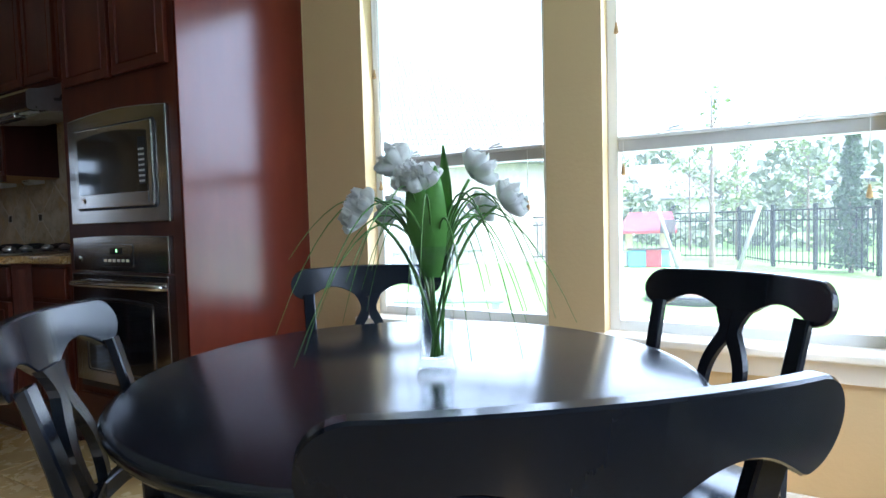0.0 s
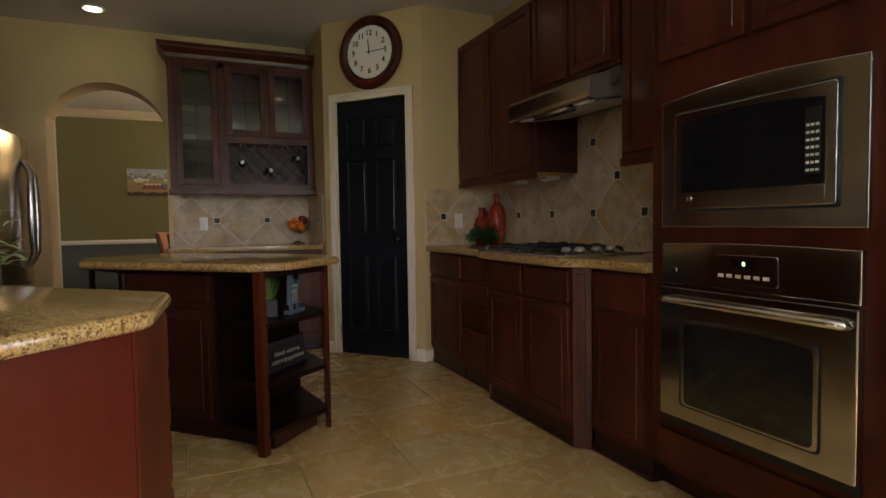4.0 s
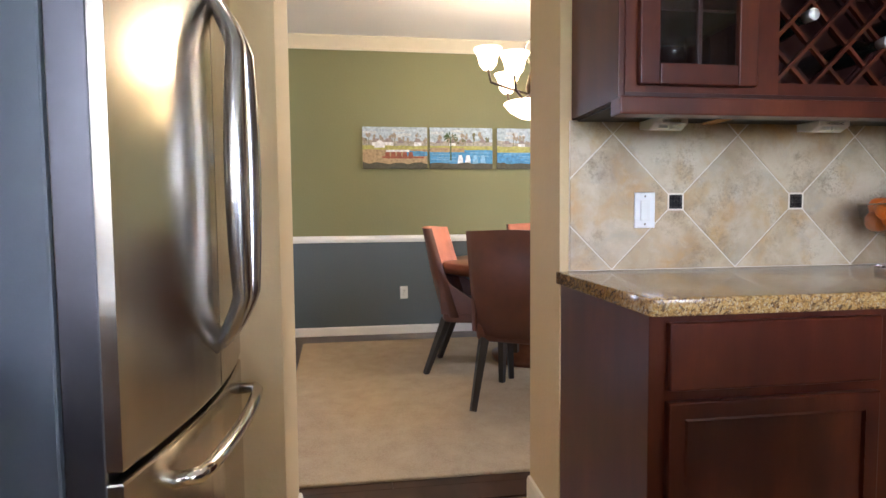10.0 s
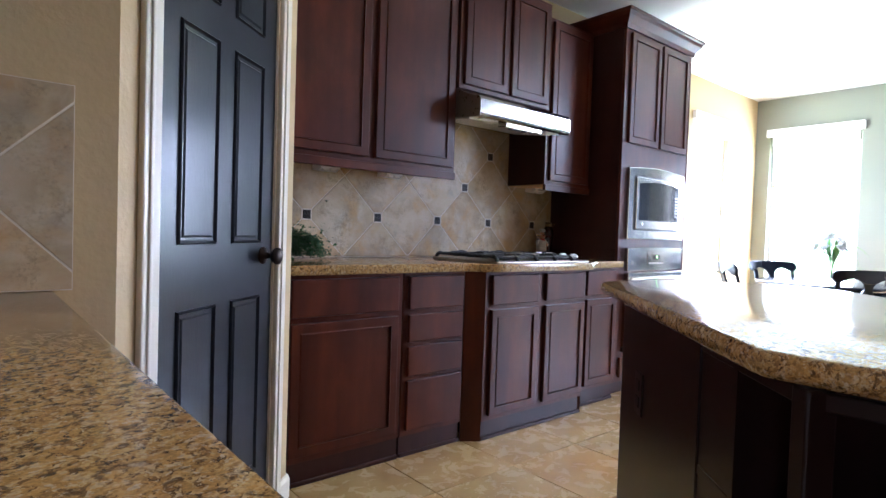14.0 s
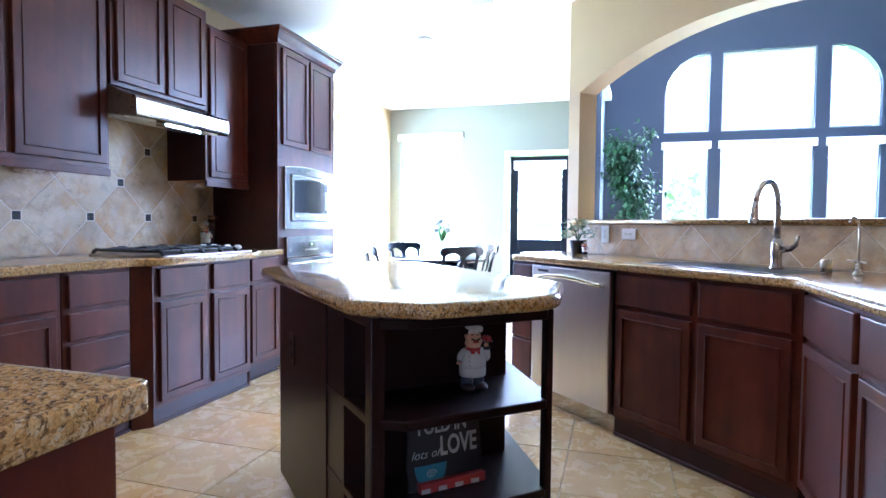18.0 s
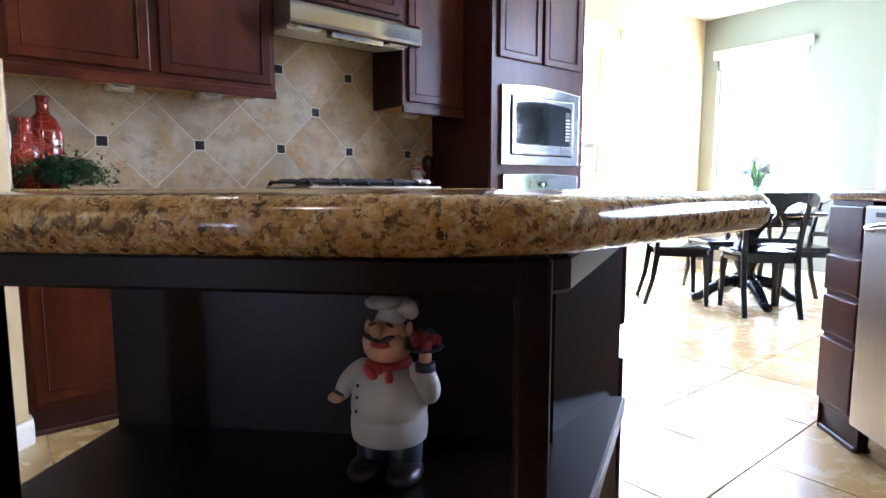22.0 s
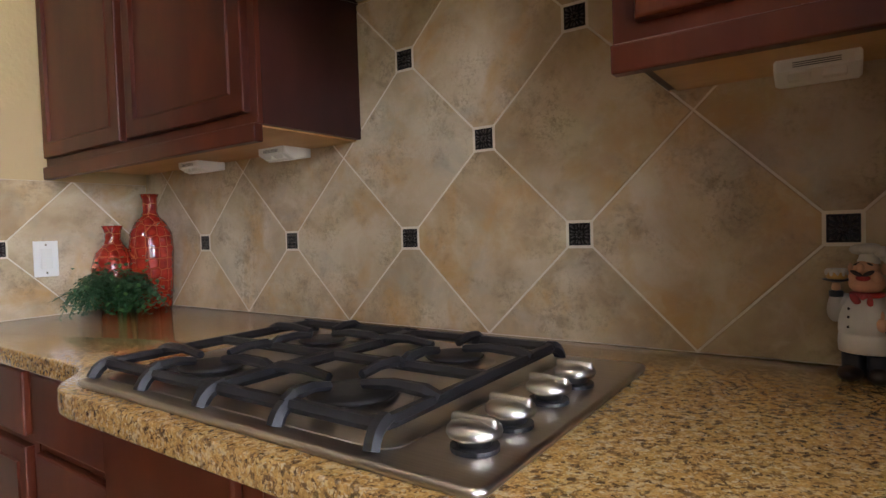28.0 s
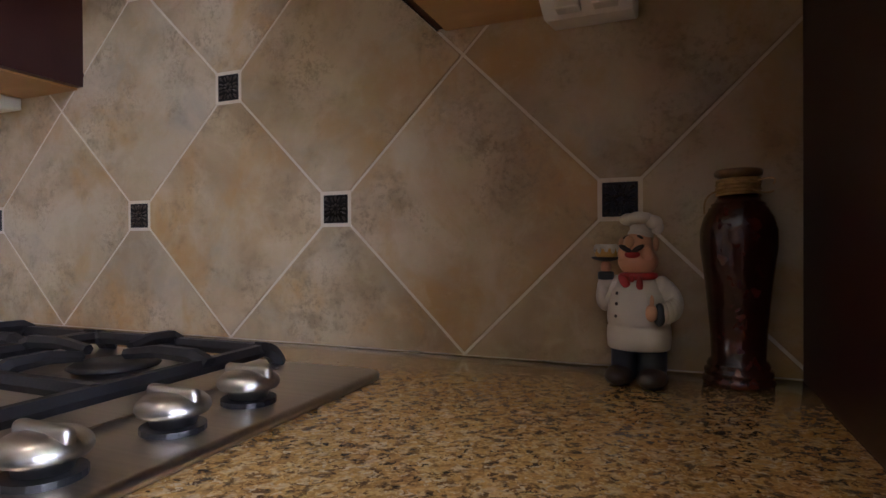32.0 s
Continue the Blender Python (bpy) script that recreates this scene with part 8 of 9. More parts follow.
lamp("door_light", "AREA", 2.5, look((XD - 0.62, -2.64, 1.3), (XD + 2, -2.3, 1.0)), DAY, size=(0.6, 1.5))

# ---------------------------------------------------------------- living room seen through the arch
for i, (a, b) in enumerate(((0.70, 1.27), (1.42, 2.52), (2.68, 3.25))):
    lm = place((2.0, -0.95), (2.0, -9)) @ pose(a, 0, 0)
    lw = thing("window", "tall living room window with a white blind", "window", lm, kind="structure")
    for z0, z1 in ((0.75, 2.22), (2.40, 3.46)):
        for q in ((0, 0.04, z0, z1), (b - a - 0.04, b - a, z0, z1), (0.04, b - a - 0.04, z0, z0 + 0.04), (0.04, b - a - 0.04, z1 - 0.04, z1)):
            part("window_frame", box(q[0], q[1], 0.06, 0.11, q[2], q[3], 0.003), VINYL, lw)
    bl = thing("window_blind", "white blind lowered a little over the window", "blind", lm, "living room blinds")
    part("valance", box(-0.03, b - a + 0.03, -0.05, -0.004, 2.17, 2.27, 0.006), WHITE, bl)
    part("slats", box(0.02, b - a - 0.02, 0.005, 0.045, 2.0, 2.17, 0.003), WHITE, bl)
    if i != 1:
        # quarter-round heads
        bm_ = bmesh.new()
        w_ = b - a
        cx = w_ if i == 0 else 0.0
        rim = [(cx + (-1 if i == 0 else 1) * w_ * math.sin(radians(90 * k / 12)), 3.46 - w_ + w_ * math.cos(radians(90 * k / 12))) for k in range(13)]
        cnr = (0.0 if i == 0 else w_, 3.46)
        for k in range(12):
            for y_ in (-0.001, 0.149):
                bm_.faces.new([bm_.verts.new((x_, y_, z_)) for x_, z_ in (rim[k], rim[k + 1], cnr)])
            bm_.faces.new([bm_.verts.new(v_) for v_ in ((rim[k][0], -0.001, rim[k][1]), (rim[k + 1][0], -0.001, rim[k + 1][1]), (rim[k + 1][0], 0.149, rim[k + 1][1]), (rim[k][0], 0.149, rim[k][1]))])
        bmesh.ops.recalc_face_normals(bm_, faces=bm_.faces[:])
        part("arched_head", bm_, NAVY, lw)

# ficus in the living room
fi = thing("ficus_tree", "tall artificial ficus tree in a basket", "plant", pose(0.35, -1.14, 0))
part("basket", lathe([(0.0, 0.0), (0.16, 0.0), (0.2, 0.3), (0.18, 0.3), (0.0, 0.26)], 24), plain("wicker", (0.25, 0.15, 0.07), 0.8), fi, "", True)
rng = random.Random(21)
tr = part("trunk", tube([(0, 0, 0.26), (0.02, 0.01, 0.8), (0.0, -0.02, 1.3)], 0.02, 8), plain("bark_brown", (0.10, 0.065, 0.04), 0.9), fi)
bm_ = bmesh.new()
for k in range(34):
    z = rng.uniform(0.95, 2.0)
    a = rng.uniform(0, 6.28)
    L = rng.uniform(0.12, 0.30)
    p0 = Vector((0, 0, z - 0.15))
    p1 = Vector((math.cos(a) * L, math.sin(a) * L, z + rng.uniform(-0.1, 0.2)))
    part("branch", tube([p0, p0.lerp(p1, 0.5) + Vector((0, 0, 0.06)), p1], 0.006, 5), MATS["bark_brown"], tr)
    for q in range(100):
        t = rng.uniform(0.2, 1.1)
        c_ = p0.lerp(p1, t) + Vector((rng.gauss(0, 0.06), rng.gauss(0, 0.06), rng.gauss(0, 0.07)))
        leaf(bm_, c_, (rng.uniform(-1, 1), rng.uniform(-1, 1), rng.uniform(-1.2, 0.2)), (0, 0, 1), rng.uniform(0.055, 0.09), 0.035)
part("leaves", bm_, plain("ficus_leaf", (0.035, 0.10, 0.032), 0.35, vary=0.45, scale=10), fi)
import functools
from mathutils import Quaternion

# ---------------------------------------------------------------- garden
LAWN = -0.15
gr = random.Random(11)
FENCE_IRON = plain("fence_iron", (0.012, 0.016, 0.016), 0.5, 0.4)
GREY_BOARD = wood("weathered_board", (0.20, 0.19, 0.17), (0.30, 0.285, 0.26), (0.40, 0.38, 0.35), 0.8, 0.0)
BARK = plain("bark", (0.16, 0.12, 0.085), 0.9, vary=0.35, scale=25, bump=0.6, bscale=60)


def foliage(name, a, b):
    m = Nodes(name)
    g = m.n("ShaderNodeNewGeometry")
    c = m.ramp(g.outputs["Random Per Island"], [(0.0, a), (1.0, b)])
    m.set(c, 0.6)
    m.bsdf.inputs["Subsurface Weight"].default_value = 0.0
    return m.mat


SPRING_LEAF = foliage("spring_leaf", (0.16, 0.21, 0.07), (0.24, 0.30, 0.11))
DARK_LEAF = foliage("evergreen_leaf", (0.02, 0.05, 0.015), (0.05, 0.09, 0.03))
FAR_LEAF = foliage("far_leaf", (0.11, 0.14, 0.07), (0.18, 0.20, 0.11))


def tuft(bm, at, size, rnd):
    """One small bent leaf of two quads."""
    d = Vector((rnd.uniform(-1, 1), rnd.uniform(-1, 1), rnd.uniform(-0.6, 1))).normalized()
    s = d.orthogonal().normalized() * size * 0.42
    s.rotate(Quaternion(d, rnd.uniform(0, 6.28)))
    n = d.cross(s).normalized() * size * 0.18
    at = Vector(at)
    q = [bm.verts.new(at - s * 0.3), bm.verts.new(at + d * size * 0.5 - s + n), bm.verts.new(at + d * size), bm.verts.new(at + d * size * 0.5 + s + n)]
    bm.faces.new((q[0], q[1], q[2]))
    bm.faces.new((q[0], q[2], q[3]))


def garden_tree(x, y, h, spread, label, leaves, mat, bare=False, lean=0.0):
    t = thing("tree", label, "tree", pose(x, y, LAWN), "garden trees")
    rnd = random.Random(int(x * 100 + y * 17))
    r = 0.028 * h ** 0.7
    trunk = [(0, 0, -0.02), (0.02 * h * lean, 0, 0.3 * h), (0.05 * h * lean, 0.02 * h, 0.6 * h), (0.07 * h * lean, 0.0, h)]
    bm = bmesh.new()
    tips = []

    def limb(p, q, r0, r1, seg=6):
        d = (q - p).normalized()
        u = d.orthogonal().normalized()
        w = d.cross(u)
        lo = [bm.verts.new(p + (u * math.cos(k * math.tau / seg) + w * math.sin(k * math.tau / seg)) * r0) for k in range(seg)]
        hi = [bm.verts.new(q + (u * math.cos(k * math.tau / seg) + w * math.sin(k * math.tau / seg)) * r1) for k in range(seg)]
        for k in range(seg):
            bm.faces.new((lo[k], lo[(k + 1) % seg], hi[(k + 1) % seg], hi[k]))

    pts = [Vector(p) for p in trunk]
    rad = [r, r * 0.8, r * 0.5, r * 0.12]
    for i in range(3):
        limb(pts[i], pts[i + 1], rad[i], rad[i + 1])
    for k in range(16):
        f = rnd.uniform(0.35, 0.98)
        i = min(2, int(f * 3 / 0.999) if f < 0.999 else 2)
        base = pts[0].lerp(pts[-1], f)
        a = rnd.uniform(0, math.tau)
        ln = spread * (1.15 - f * 0.6) * rnd.uniform(0.6, 1.0)
        end = base + Vector((math.cos(a) * ln, math.sin(a) * ln, ln * rnd.uniform(0.5, 1.1)))
        limb(base, end, r * 0.32 * (1.1 - f * 0.6), r * 0.06, 4)
        tips.append((base, end))
        for _ in range(3):
            g = base.lerp(end, rnd.uniform(0.4, 0.9))
            e2 = g + Vector((rnd.uniform(-1, 1), rnd.uniform(-1, 1), rnd.uniform(0.2, 1))) * ln * 0.45
            limb(g, e2, r * 0.12, r * 0.03, 3)
            tips.append((g, e2))
    part("trunk", bm, BARK, t, smooth=True)
    if leaves:
        bm = bmesh.new()
        for _ in range(leaves):
            b, e = rnd.choice(tips)
            p = b.lerp(e, rnd.uniform(0.25, 1.1)) + Vector((rnd.gauss(0, 1), rnd.gauss(0, 1), rnd.gauss(0, 1))) * spread * 0.09
            tuft(bm, p, rnd.uniform(0.06, 0.14) * (1 + h * 0.06), rnd)
        part("crown", bm, mat, t)
    return t


garden_tree(-0.95, 14.0, 3.9, 0.9, "slender staked young tree with a few fresh leaves", 45, SPRING_LEAF)
garden_tree(-0.55, 16.6, 3.3, 0.6, "slim young tree in fresh spring leaf", 330, SPRING_LEAF)
garden_tree(-4.6, 20.0, 2.9, 1.1, "young tree in pale spring leaf behind the fence", 380, SPRING_LEAF)
garden_tree(1.2, 20.5, 3.1, 1.2, "young tree in pale spring leaf behind the fence", 340, SPRING_LEAF)
garden_tree(-2.2, 21.0, 3.2, 1.2, "young tree in pale spring leaf behind the fence", 380, SPRING_LEAF)
garden_tree(5.2, 10.0, 3.7, 1.2, "young tree in pale spring leaf", 330, SPRING_LEAF)
garden_tree(7.0, 4.6, 3.6, 1.2, "young tree in pale spring leaf", 330, SPRING_LEAF)
# slim evergreen
eg = thing("evergreen", "slim dark evergreen beside the iron fence", "tree", pose(1.54, 13.3, LAWN))
part("trunk", lathe([(0.05, 0), (0.035, 1.2), (0.01, 2.6)], 8), BARK, eg, smooth=True)
bm = bmesh.new()
for k in range(2600):
    z = gr.uniform(0.08, 2.75)
    rr_ = (0.36 * (1 - z / 2.85) ** 0.7 + 0.04) * gr.uniform(0.35, 1.12) * (0.8 + 0.25 * math.sin(z * 9 + 1.3))
    a = gr.uniform(0, math.tau)
    tuft(bm, (rr_ * math.cos(a), rr_ * math.sin(a), z), gr.uniform(0.06, 0.13), gr)
part("crown", bm, DARK_LEAF, eg)
# wooden stakes
for p, q in (((-1.59, 13.5), (-2.05, 13.7)), ((-0.41, 13.25), (0.0, 13.5))):
    tagged(part("tree_stake", tube([(p[0], p[1], LAWN - 0.03), (q[0], q[1], LAWN + 1.35)], 0.045), GREY_BOARD, None, "", True), "leaning pale wooden stake holding a young tree", "stake", "tree stakes")
# mulch ring
ring = thing("tree_ring", "round black-edged mulch bed in the lawn", "planter", pose(-0.75, 8.45, LAWN))
part("edging", lathe([(0.56, 0.0), (0.62, 0.0), (0.62, 0.09), (0.60, 0.11), (0.58, 0.11), (0.56, 0.09)], 36), BLACK, ring, smooth=True)
part("mulch", lathe([(0.001, 0.0), (0.565, 0.0), (0.565, 0.05), (0.3, 0.09), (0.001, 0.10)], 28), plain("mulch", (0.22, 0.13, 0.09), 0.95, vary=0.4, scale=50, bump=1.0, bscale=90), ring, smooth=True)


def iron_panel(p, q, label="black iron picket fence with arched tops"):
    L = span(p, q)
    f = thing("iron_fence", label, "fence", place(p, q) @ pose(0, 0, LAWN), "iron fence panels")
    part("post", box(-0.035, 0.035, -0.035, 0.035, 0, 1.38, 0.006), FENCE_IRON, f)
    for z in (0.12, 1.02, 1.24):
        part("rail", box(0.035, L - 0.035, -0.016, 0.016, z, z + 0.032), FENCE_IRON, f)
    n = max(2, int(L / 0.125))
    pick = mesh_of(box(-0.009, 0.009, -0.009, 0.009, 0.06, 1.25), FENCE_IRON, "picket")
    for k in range(1, n):
        o = new("picket", pick)
        o.parent = f
        o.matrix_basis = pose(L * k / n, 0, 0)
        if k % 2:
            a = L * k / n
            part("hoop", tube(arc((a, 0, 1.06), (a + L / n / 2, 0, 1.21), (a + L / n, 0, 1.06), 6), 0.007, 5), FENCE_IRON, f, smooth=True)
    return f


line = [(-6.3, 15.0), (-3.75, 15.55), (-2.15, 16.3), (-0.5, 16.2), (0.25, 14.5), (1.0, 13.9), (1.9, 12.7), (3.2, 11.2), (4.8, 9.8), (6.8, 8.6), (9.0, 7.6)]
for p, q in zip(line, line[1:]):
    n = max(1, round(span(p, q) / 1.9))
    for k in range(n):
        a = (p[0] + (q[0] - p[0]) * k / n, p[1] + (q[1] - p[1]) * k / n)
        b = (p[0] + (q[0] - p[0]) * (k + 1) / n, p[1] + (q[1] - p[1]) * (k + 1) / n)
        iron_panel(a, b)
# board fence towards the neighbour
bf = thing("board_fence", "weathered grey wooden board fence", "fence", place((-6.35, 14.6), (-11.5, 9.0)) @ pose(0, 0, LAWN))
brd = mesh_of(box(0, 0.142, -0.012, 0.012, 0.03, 1.75, 0.004, 1), GREY_BOARD, "board")
for k in range(50):
    o = new("board", brd)
    o.parent = bf
    o.matrix_basis = pose(0.15 * k, gr.uniform(-0.006, 0.006), (-0.36 + 0.12 * k if k < 3 else 0) + gr.uniform(-0.012, 0.012))
for z in (0.4, 1.4):
    part("rail", box(0.3, 7.5, 0.014, 0.055, z, z + 0.09), GREY_BOARD, bf)
# playhouse
ph = thing("playhouse", "plastic toy playhouse with a red roof and cream walls", "toy house", pose(-2.45, 14.25, LAWN, rz=14))
P_RED = plain("toy_red", (0.42, 0.05, 0.06), 0.45)
P_CREAM = plain("toy_cream", (0.62, 0.50, 0.30), 0.5)
P_TEAL = plain("toy_teal", (0.20, 0.46, 0.55), 0.5)
P_BROWN = plain("toy_brown", (0.11, 0.085, 0.09), 0.5)
part("base_wall", box(-0.40, 0.52, -0.42, 0.42, 0, 0.40, 0.03), P_TEAL, ph)
part("side_wall", box(-0.72, -0.41, -0.32, 0.30, 0, 0.34, 0.04), WHITE, ph)
part("side_wall", box(0.53, 0.78, -0.32, 0.30, 0, 0.34, 0.04), WHITE, ph)
part("door", box(0.0, 0.34, -0.45, -0.421, 0.0, 0.44, 0.02), P_RED, ph, "red toy door")
for a in (-0.36, 0.44):
    for b in (-0.36, 0.34):
        part("post", box(a - 0.07, a + 0.07, b - 0.05, b + 0.05, 0.39, 0.92, 0.02), P_CREAM, ph)
part("sill", box(-0.42, 0.56, -0.46, -0.38, 0.41, 0.455, 0.01), P_BROWN, ph)
rf = bmesh.new()
va = [rf.verts.new(p) for p in ((-0.62, -0.6, 0.86), (0.66, -0.6, 0.86), (0.66, 0.55, 0.86), (-0.62, 0.55, 0.86), (-0.35, 0.0, 1.30), (0.62, 0.0, 1.30), (-0.62, -0.6, 0.80), (0.66, -0.6, 0.80), (0.66, 0.55, 0.80), (-0.62, 0.55, 0.80))]
for q in ((0, 1, 5, 4), (2, 3, 4, 5), (3, 0, 4), (1, 2, 5), (6, 7, 1, 0), (8, 9, 3, 2), (9, 6, 0, 3), (7, 8, 2, 1), (9, 8, 7, 6)):
    rf.faces.new([va[i] for i in q])
bmesh.ops.recalc_face_normals(rf, faces=rf.faces[:])
part("roof", rf, P_RED, ph, "faded red roof")
part("gable", box(0.30, 0.63, -0.615, -0.57, 0.80, 1.12, 0.02), P_BROWN, ph, "dark brown gable")
# shallow plastic tub below the window
tub = thing("garden_bench", "pale grey-green plastic bench beside the house", "bench", pose(-2.75, 4.95, LAWN, rz=22))
MINT = plain("mint_plastic", (0.36, 0.47, 0.45), 0.5)
part("seat", box(-0.65, 0.65, -0.22, 0.22, 0.37, 0.43, 0.02), MINT, tub)
for a in (-0.55, 0.55):
    for b in (-0.16, 0.16):
        part("leg", box(a - 0.03, a + 0.03, b - 0.03, b + 0.03, 0, 0.37, 0.005), MINT, tub)


def house(x, y, rz, w, d, h, ridge, label, roof_mat, wall_mat, wins, gable=False):
    hs = thing("house", label, "house", pose(x, y, LAWN, rz=rz), "far houses")
    part("wall", wall_bm(-w / 2, w / 2, 0, h, d, [(a, b, c, e) for a, b, c, e in wins]), wall_mat, hs)
    part("core", box(-w / 2 + 0.2, w / 2 - 0.2, 0.5, d - 0.3, 0.0, h - 0.1), DARKROOM, hs)
    for a, b, c, e in wins:
        wn_ = part("window", wall_bm(a - 0.06, b + 0.06, c - 0.06, e + 0.06, 0.05, [(a + 0.04, b - 0.04, c + 0.04, e - 0.04)]), VINYL, hs, m=pose(0, -0.02, 0))
        part("pane", box(a + 0.02, b - 0.02, 0.03, 0.04, c + 0.02, e - 0.02), BLACK_GLASS, wn_)
    bm = bmesh.new()
    o = 0.5
    hip = 0 if gable else d * 0.45
    vs = [bm.verts.new(p) for p in ((-w / 2 - o, -o, h), (w / 2 + o, -o, h), (w / 2 + o, d + o, h), (-w / 2 - o, d + o, h), (-w / 2 - o + hip, d / 2, h + ridge), (w / 2 + o - hip, d / 2, h + ridge))]
    lo = [bm.verts.new((v.co.x, v.co.y, h - 0.22)) for v in vs[:4]]
    for q in ((0, 1, 5, 4), (2, 3, 4, 5), (3, 0, 4), (1, 2, 5)):
        bm.faces.new([vs[i] for i in q])
    for k in range(4):
        bm.faces.new((lo[k], lo[(k + 1) % 4], vs[(k + 1) % 4], vs[k]))
    bm.faces.new(list(reversed(lo)))
    bmesh.ops.recalc_face_normals(bm, faces=bm.faces[:])
    part("roof", bm, roof_mat, hs)
    return hs


DARKROOM = plain("dark_room", (0.03, 0.03, 0.035), 0.8)


def shingle():
    m = Nodes("roof_shingles")
    b = m.n("ShaderNodeTexBrick", Scale=1.0)
    b.inputs["Color1"].default_value = (0.17, 0.16, 0.155, 1)
    b.inputs["Color2"].default_value = (0.25, 0.235, 0.225, 1)
    b.inputs["Mortar"].default_value = (0.08, 0.08, 0.08, 1)
    b.inputs["Mortar Size"].default_value = 0.02
    b.inputs["Brick Width"].default_value = 0.35
    b.inputs["Row Height"].default_value = 0.16
    m.link(m.coord((1, 1.25, 1), shift=False), b.inputs["Vector"])
    m.set(b.outputs["Color"], 0.9)
    return m.mat


SHINGLE = shingle()
BRICKWALL = plain("pale_brick", (0.48, 0.42, 0.36), 0.85, vary=0.15, scale=8)
house(-17, 15, -48, 15, 10, 3.0, 4.2, "brick neighbour house with a grey shingle roof", SHINGLE, BRICKWALL, [(-4.5, -3.3, 0.9, 2.3), (-1.5, -0.3, 0.9, 2.3), (2.5, 3.7, 0.9, 2.3)])
house(10, 40, -10, 13, 9, 3.1, 3.6, "pale stone house with gabled roof far beyond the fence", SHINGLE, BRICKWALL, [(-4.8, -3.4, 0.8, 2.4), (-1.2, 1.0, 0.0, 2.6), (2.8, 4.2, 0.8, 2.4)], True)
house(-12, 62, 10, 15, 10, 3.1, 4.0, "pale brick house far beyond the lawn", SHINGLE, BRICKWALL, [(-4.8, -3.4, 0.8, 2.4), (-0.8, 0.6, 0.0, 2.4), (2.8, 4.2, 0.8, 2.4)])
# wooden play tower beyond the board fence
pt = thing("play_tower", "wooden garden play tower with a yellow canopy", "play tower", pose(-11.2, 26, LAWN))
P_WOOD = plain("redwood", (0.30, 0.14, 0.08), 0.7)
for a in (-0.8, 0.8):
    for b in (-0.8, 0.8):
        part("post", box(a - 0.07, a + 0.07, b - 0.07, b + 0.07, 0, 2.7), P_WOOD, pt)
part("deck", box(-0.9, 0.9, -0.9, 0.9, 1.35, 1.45), P_WOOD, pt)
for k in range(8):
    part("slat", box(-0.85 + k * 0.23, -0.74 + k * 0.23, -0.92, -0.88, 1.45, 2.0), P_WOOD, pt)
cn = bmesh.new()
vs = [cn.verts.new(p) for p in ((-1.1, -1.0, 2.65), (1.1, -1.0, 2.65), (1.1, 1.0, 2.65), (-1.1, 1.0, 2.65), (-1.1, 0, 3.4), (1.1, 0, 3.4))]
for q in ((0, 1, 5, 4), (2, 3, 4, 5), (3, 0, 4), (1, 2, 5)):
    cn.faces.new([vs[i] for i in q])
part("canopy", cn, plain("canvas_yellow", (0.62, 0.42, 0.12), 0.8), pt, "yellow canvas canopy")
# hedge and far woods
bm = bmesh.new()
for k in range(9000):
    a = gr.uniform(0, 1)
    x = -34 + a * 76
    y = 30 + 8 * math.sin(a * 9) + gr.uniform(-2.5, 2.5)
    tuft(bm, (x, y, LAWN + gr.uniform(0, 1) ** 1.3 * (2.2 + 1.2 * math.sin(x * 0.7))), gr.uniform(0.25, 0.5), gr)
tagged(part("hedge", bm, FAR_LEAF), "pale green shrubs beyond the garden fence", "shrubs", "", "stuff")
bm = bmesh.new()
for k in range(14000):
    a = gr.uniform(-0.75, 1.75)
    d = gr.uniform(75, 95)
    top = 7.5 + 3.2 * math.sin(a * 31) + 1.8 * math.sin(a * 73 + 1)
    tuft(bm, (d * math.sin(a), d * math.cos(a), LAWN + gr.uniform(0, 1) ** 0.8 * top), gr.uniform(0.7, 1.5), gr)
tagged(part("far_woods", bm, FAR_LEAF), "pale green wood on the horizon", "woods", "", "stuff")

# ---------------------------------------------------------------- tiles
def clip_poly(poly, keep):
    """The part of the convex outline for which a*x + b*y <= c holds, for each (a, b, c) of keep."""
    for a, b, c in keep:
        out = []
        for i, p in enumerate(poly):
            q = poly[(i + 1) % len(poly)]
            dp, dq = a * p[0] + b * p[1] - c, a * q[0] + b * q[1] - c
            if dp <= 0:
                out.append(p)
            if dp * dq < 0:
                t = dp / (dp - dq)
                out.append((p[0] + (q[0] - p[0]) * t, p[1] + (q[1] - p[1]) * t))
        poly = out
        if len(poly) < 3:
            return []
    return poly


def area(poly):
    return abs(sum(p[0] * q[1] - q[0] * p[1] for p, q in zip(poly, poly[1:] + poly[:1]))) / 2


def chip(poly, depth, soft):
    """A plate in x, y with an eased upper rim, from z = 0 to depth."""
    bm = bmesh.new()
    cx, cy = sum(p[0] for p in poly) / len(poly), sum(p[1] for p in poly) / len(poly)

    def pull(p, by):
        d = math.hypot(p[0] - cx, p[1] - cy) or 1
        return (p[0] - (p[0] - cx) / d * by, p[1] - (p[1] - cy) / d * by)

    lo = [bm.verts.new((*p, 0)) for p in poly]
    mid = [bm.verts.new((*p, depth - soft * 0.6)) for p in poly]
    top = [bm.verts.new((*pull(p, soft), depth)) for p in poly]
    for r, s in ((lo, mid), (mid, top)):
        for k in range(len(poly)):
            bm.faces.new((r[k], r[(k + 1) % len(poly)], s[(k + 1) % len(poly)], s[k]))
    bm.faces.new(top)
    bmesh.ops.recalc_face_normals(bm, faces=bm.faces[:])
    return bm


DT = 0.436
r4 = random.Random(5)
orn = box(-0.0235, 0.0235, -0.0235, 0.0235, 0, 0.0085, 0.0015, 1)
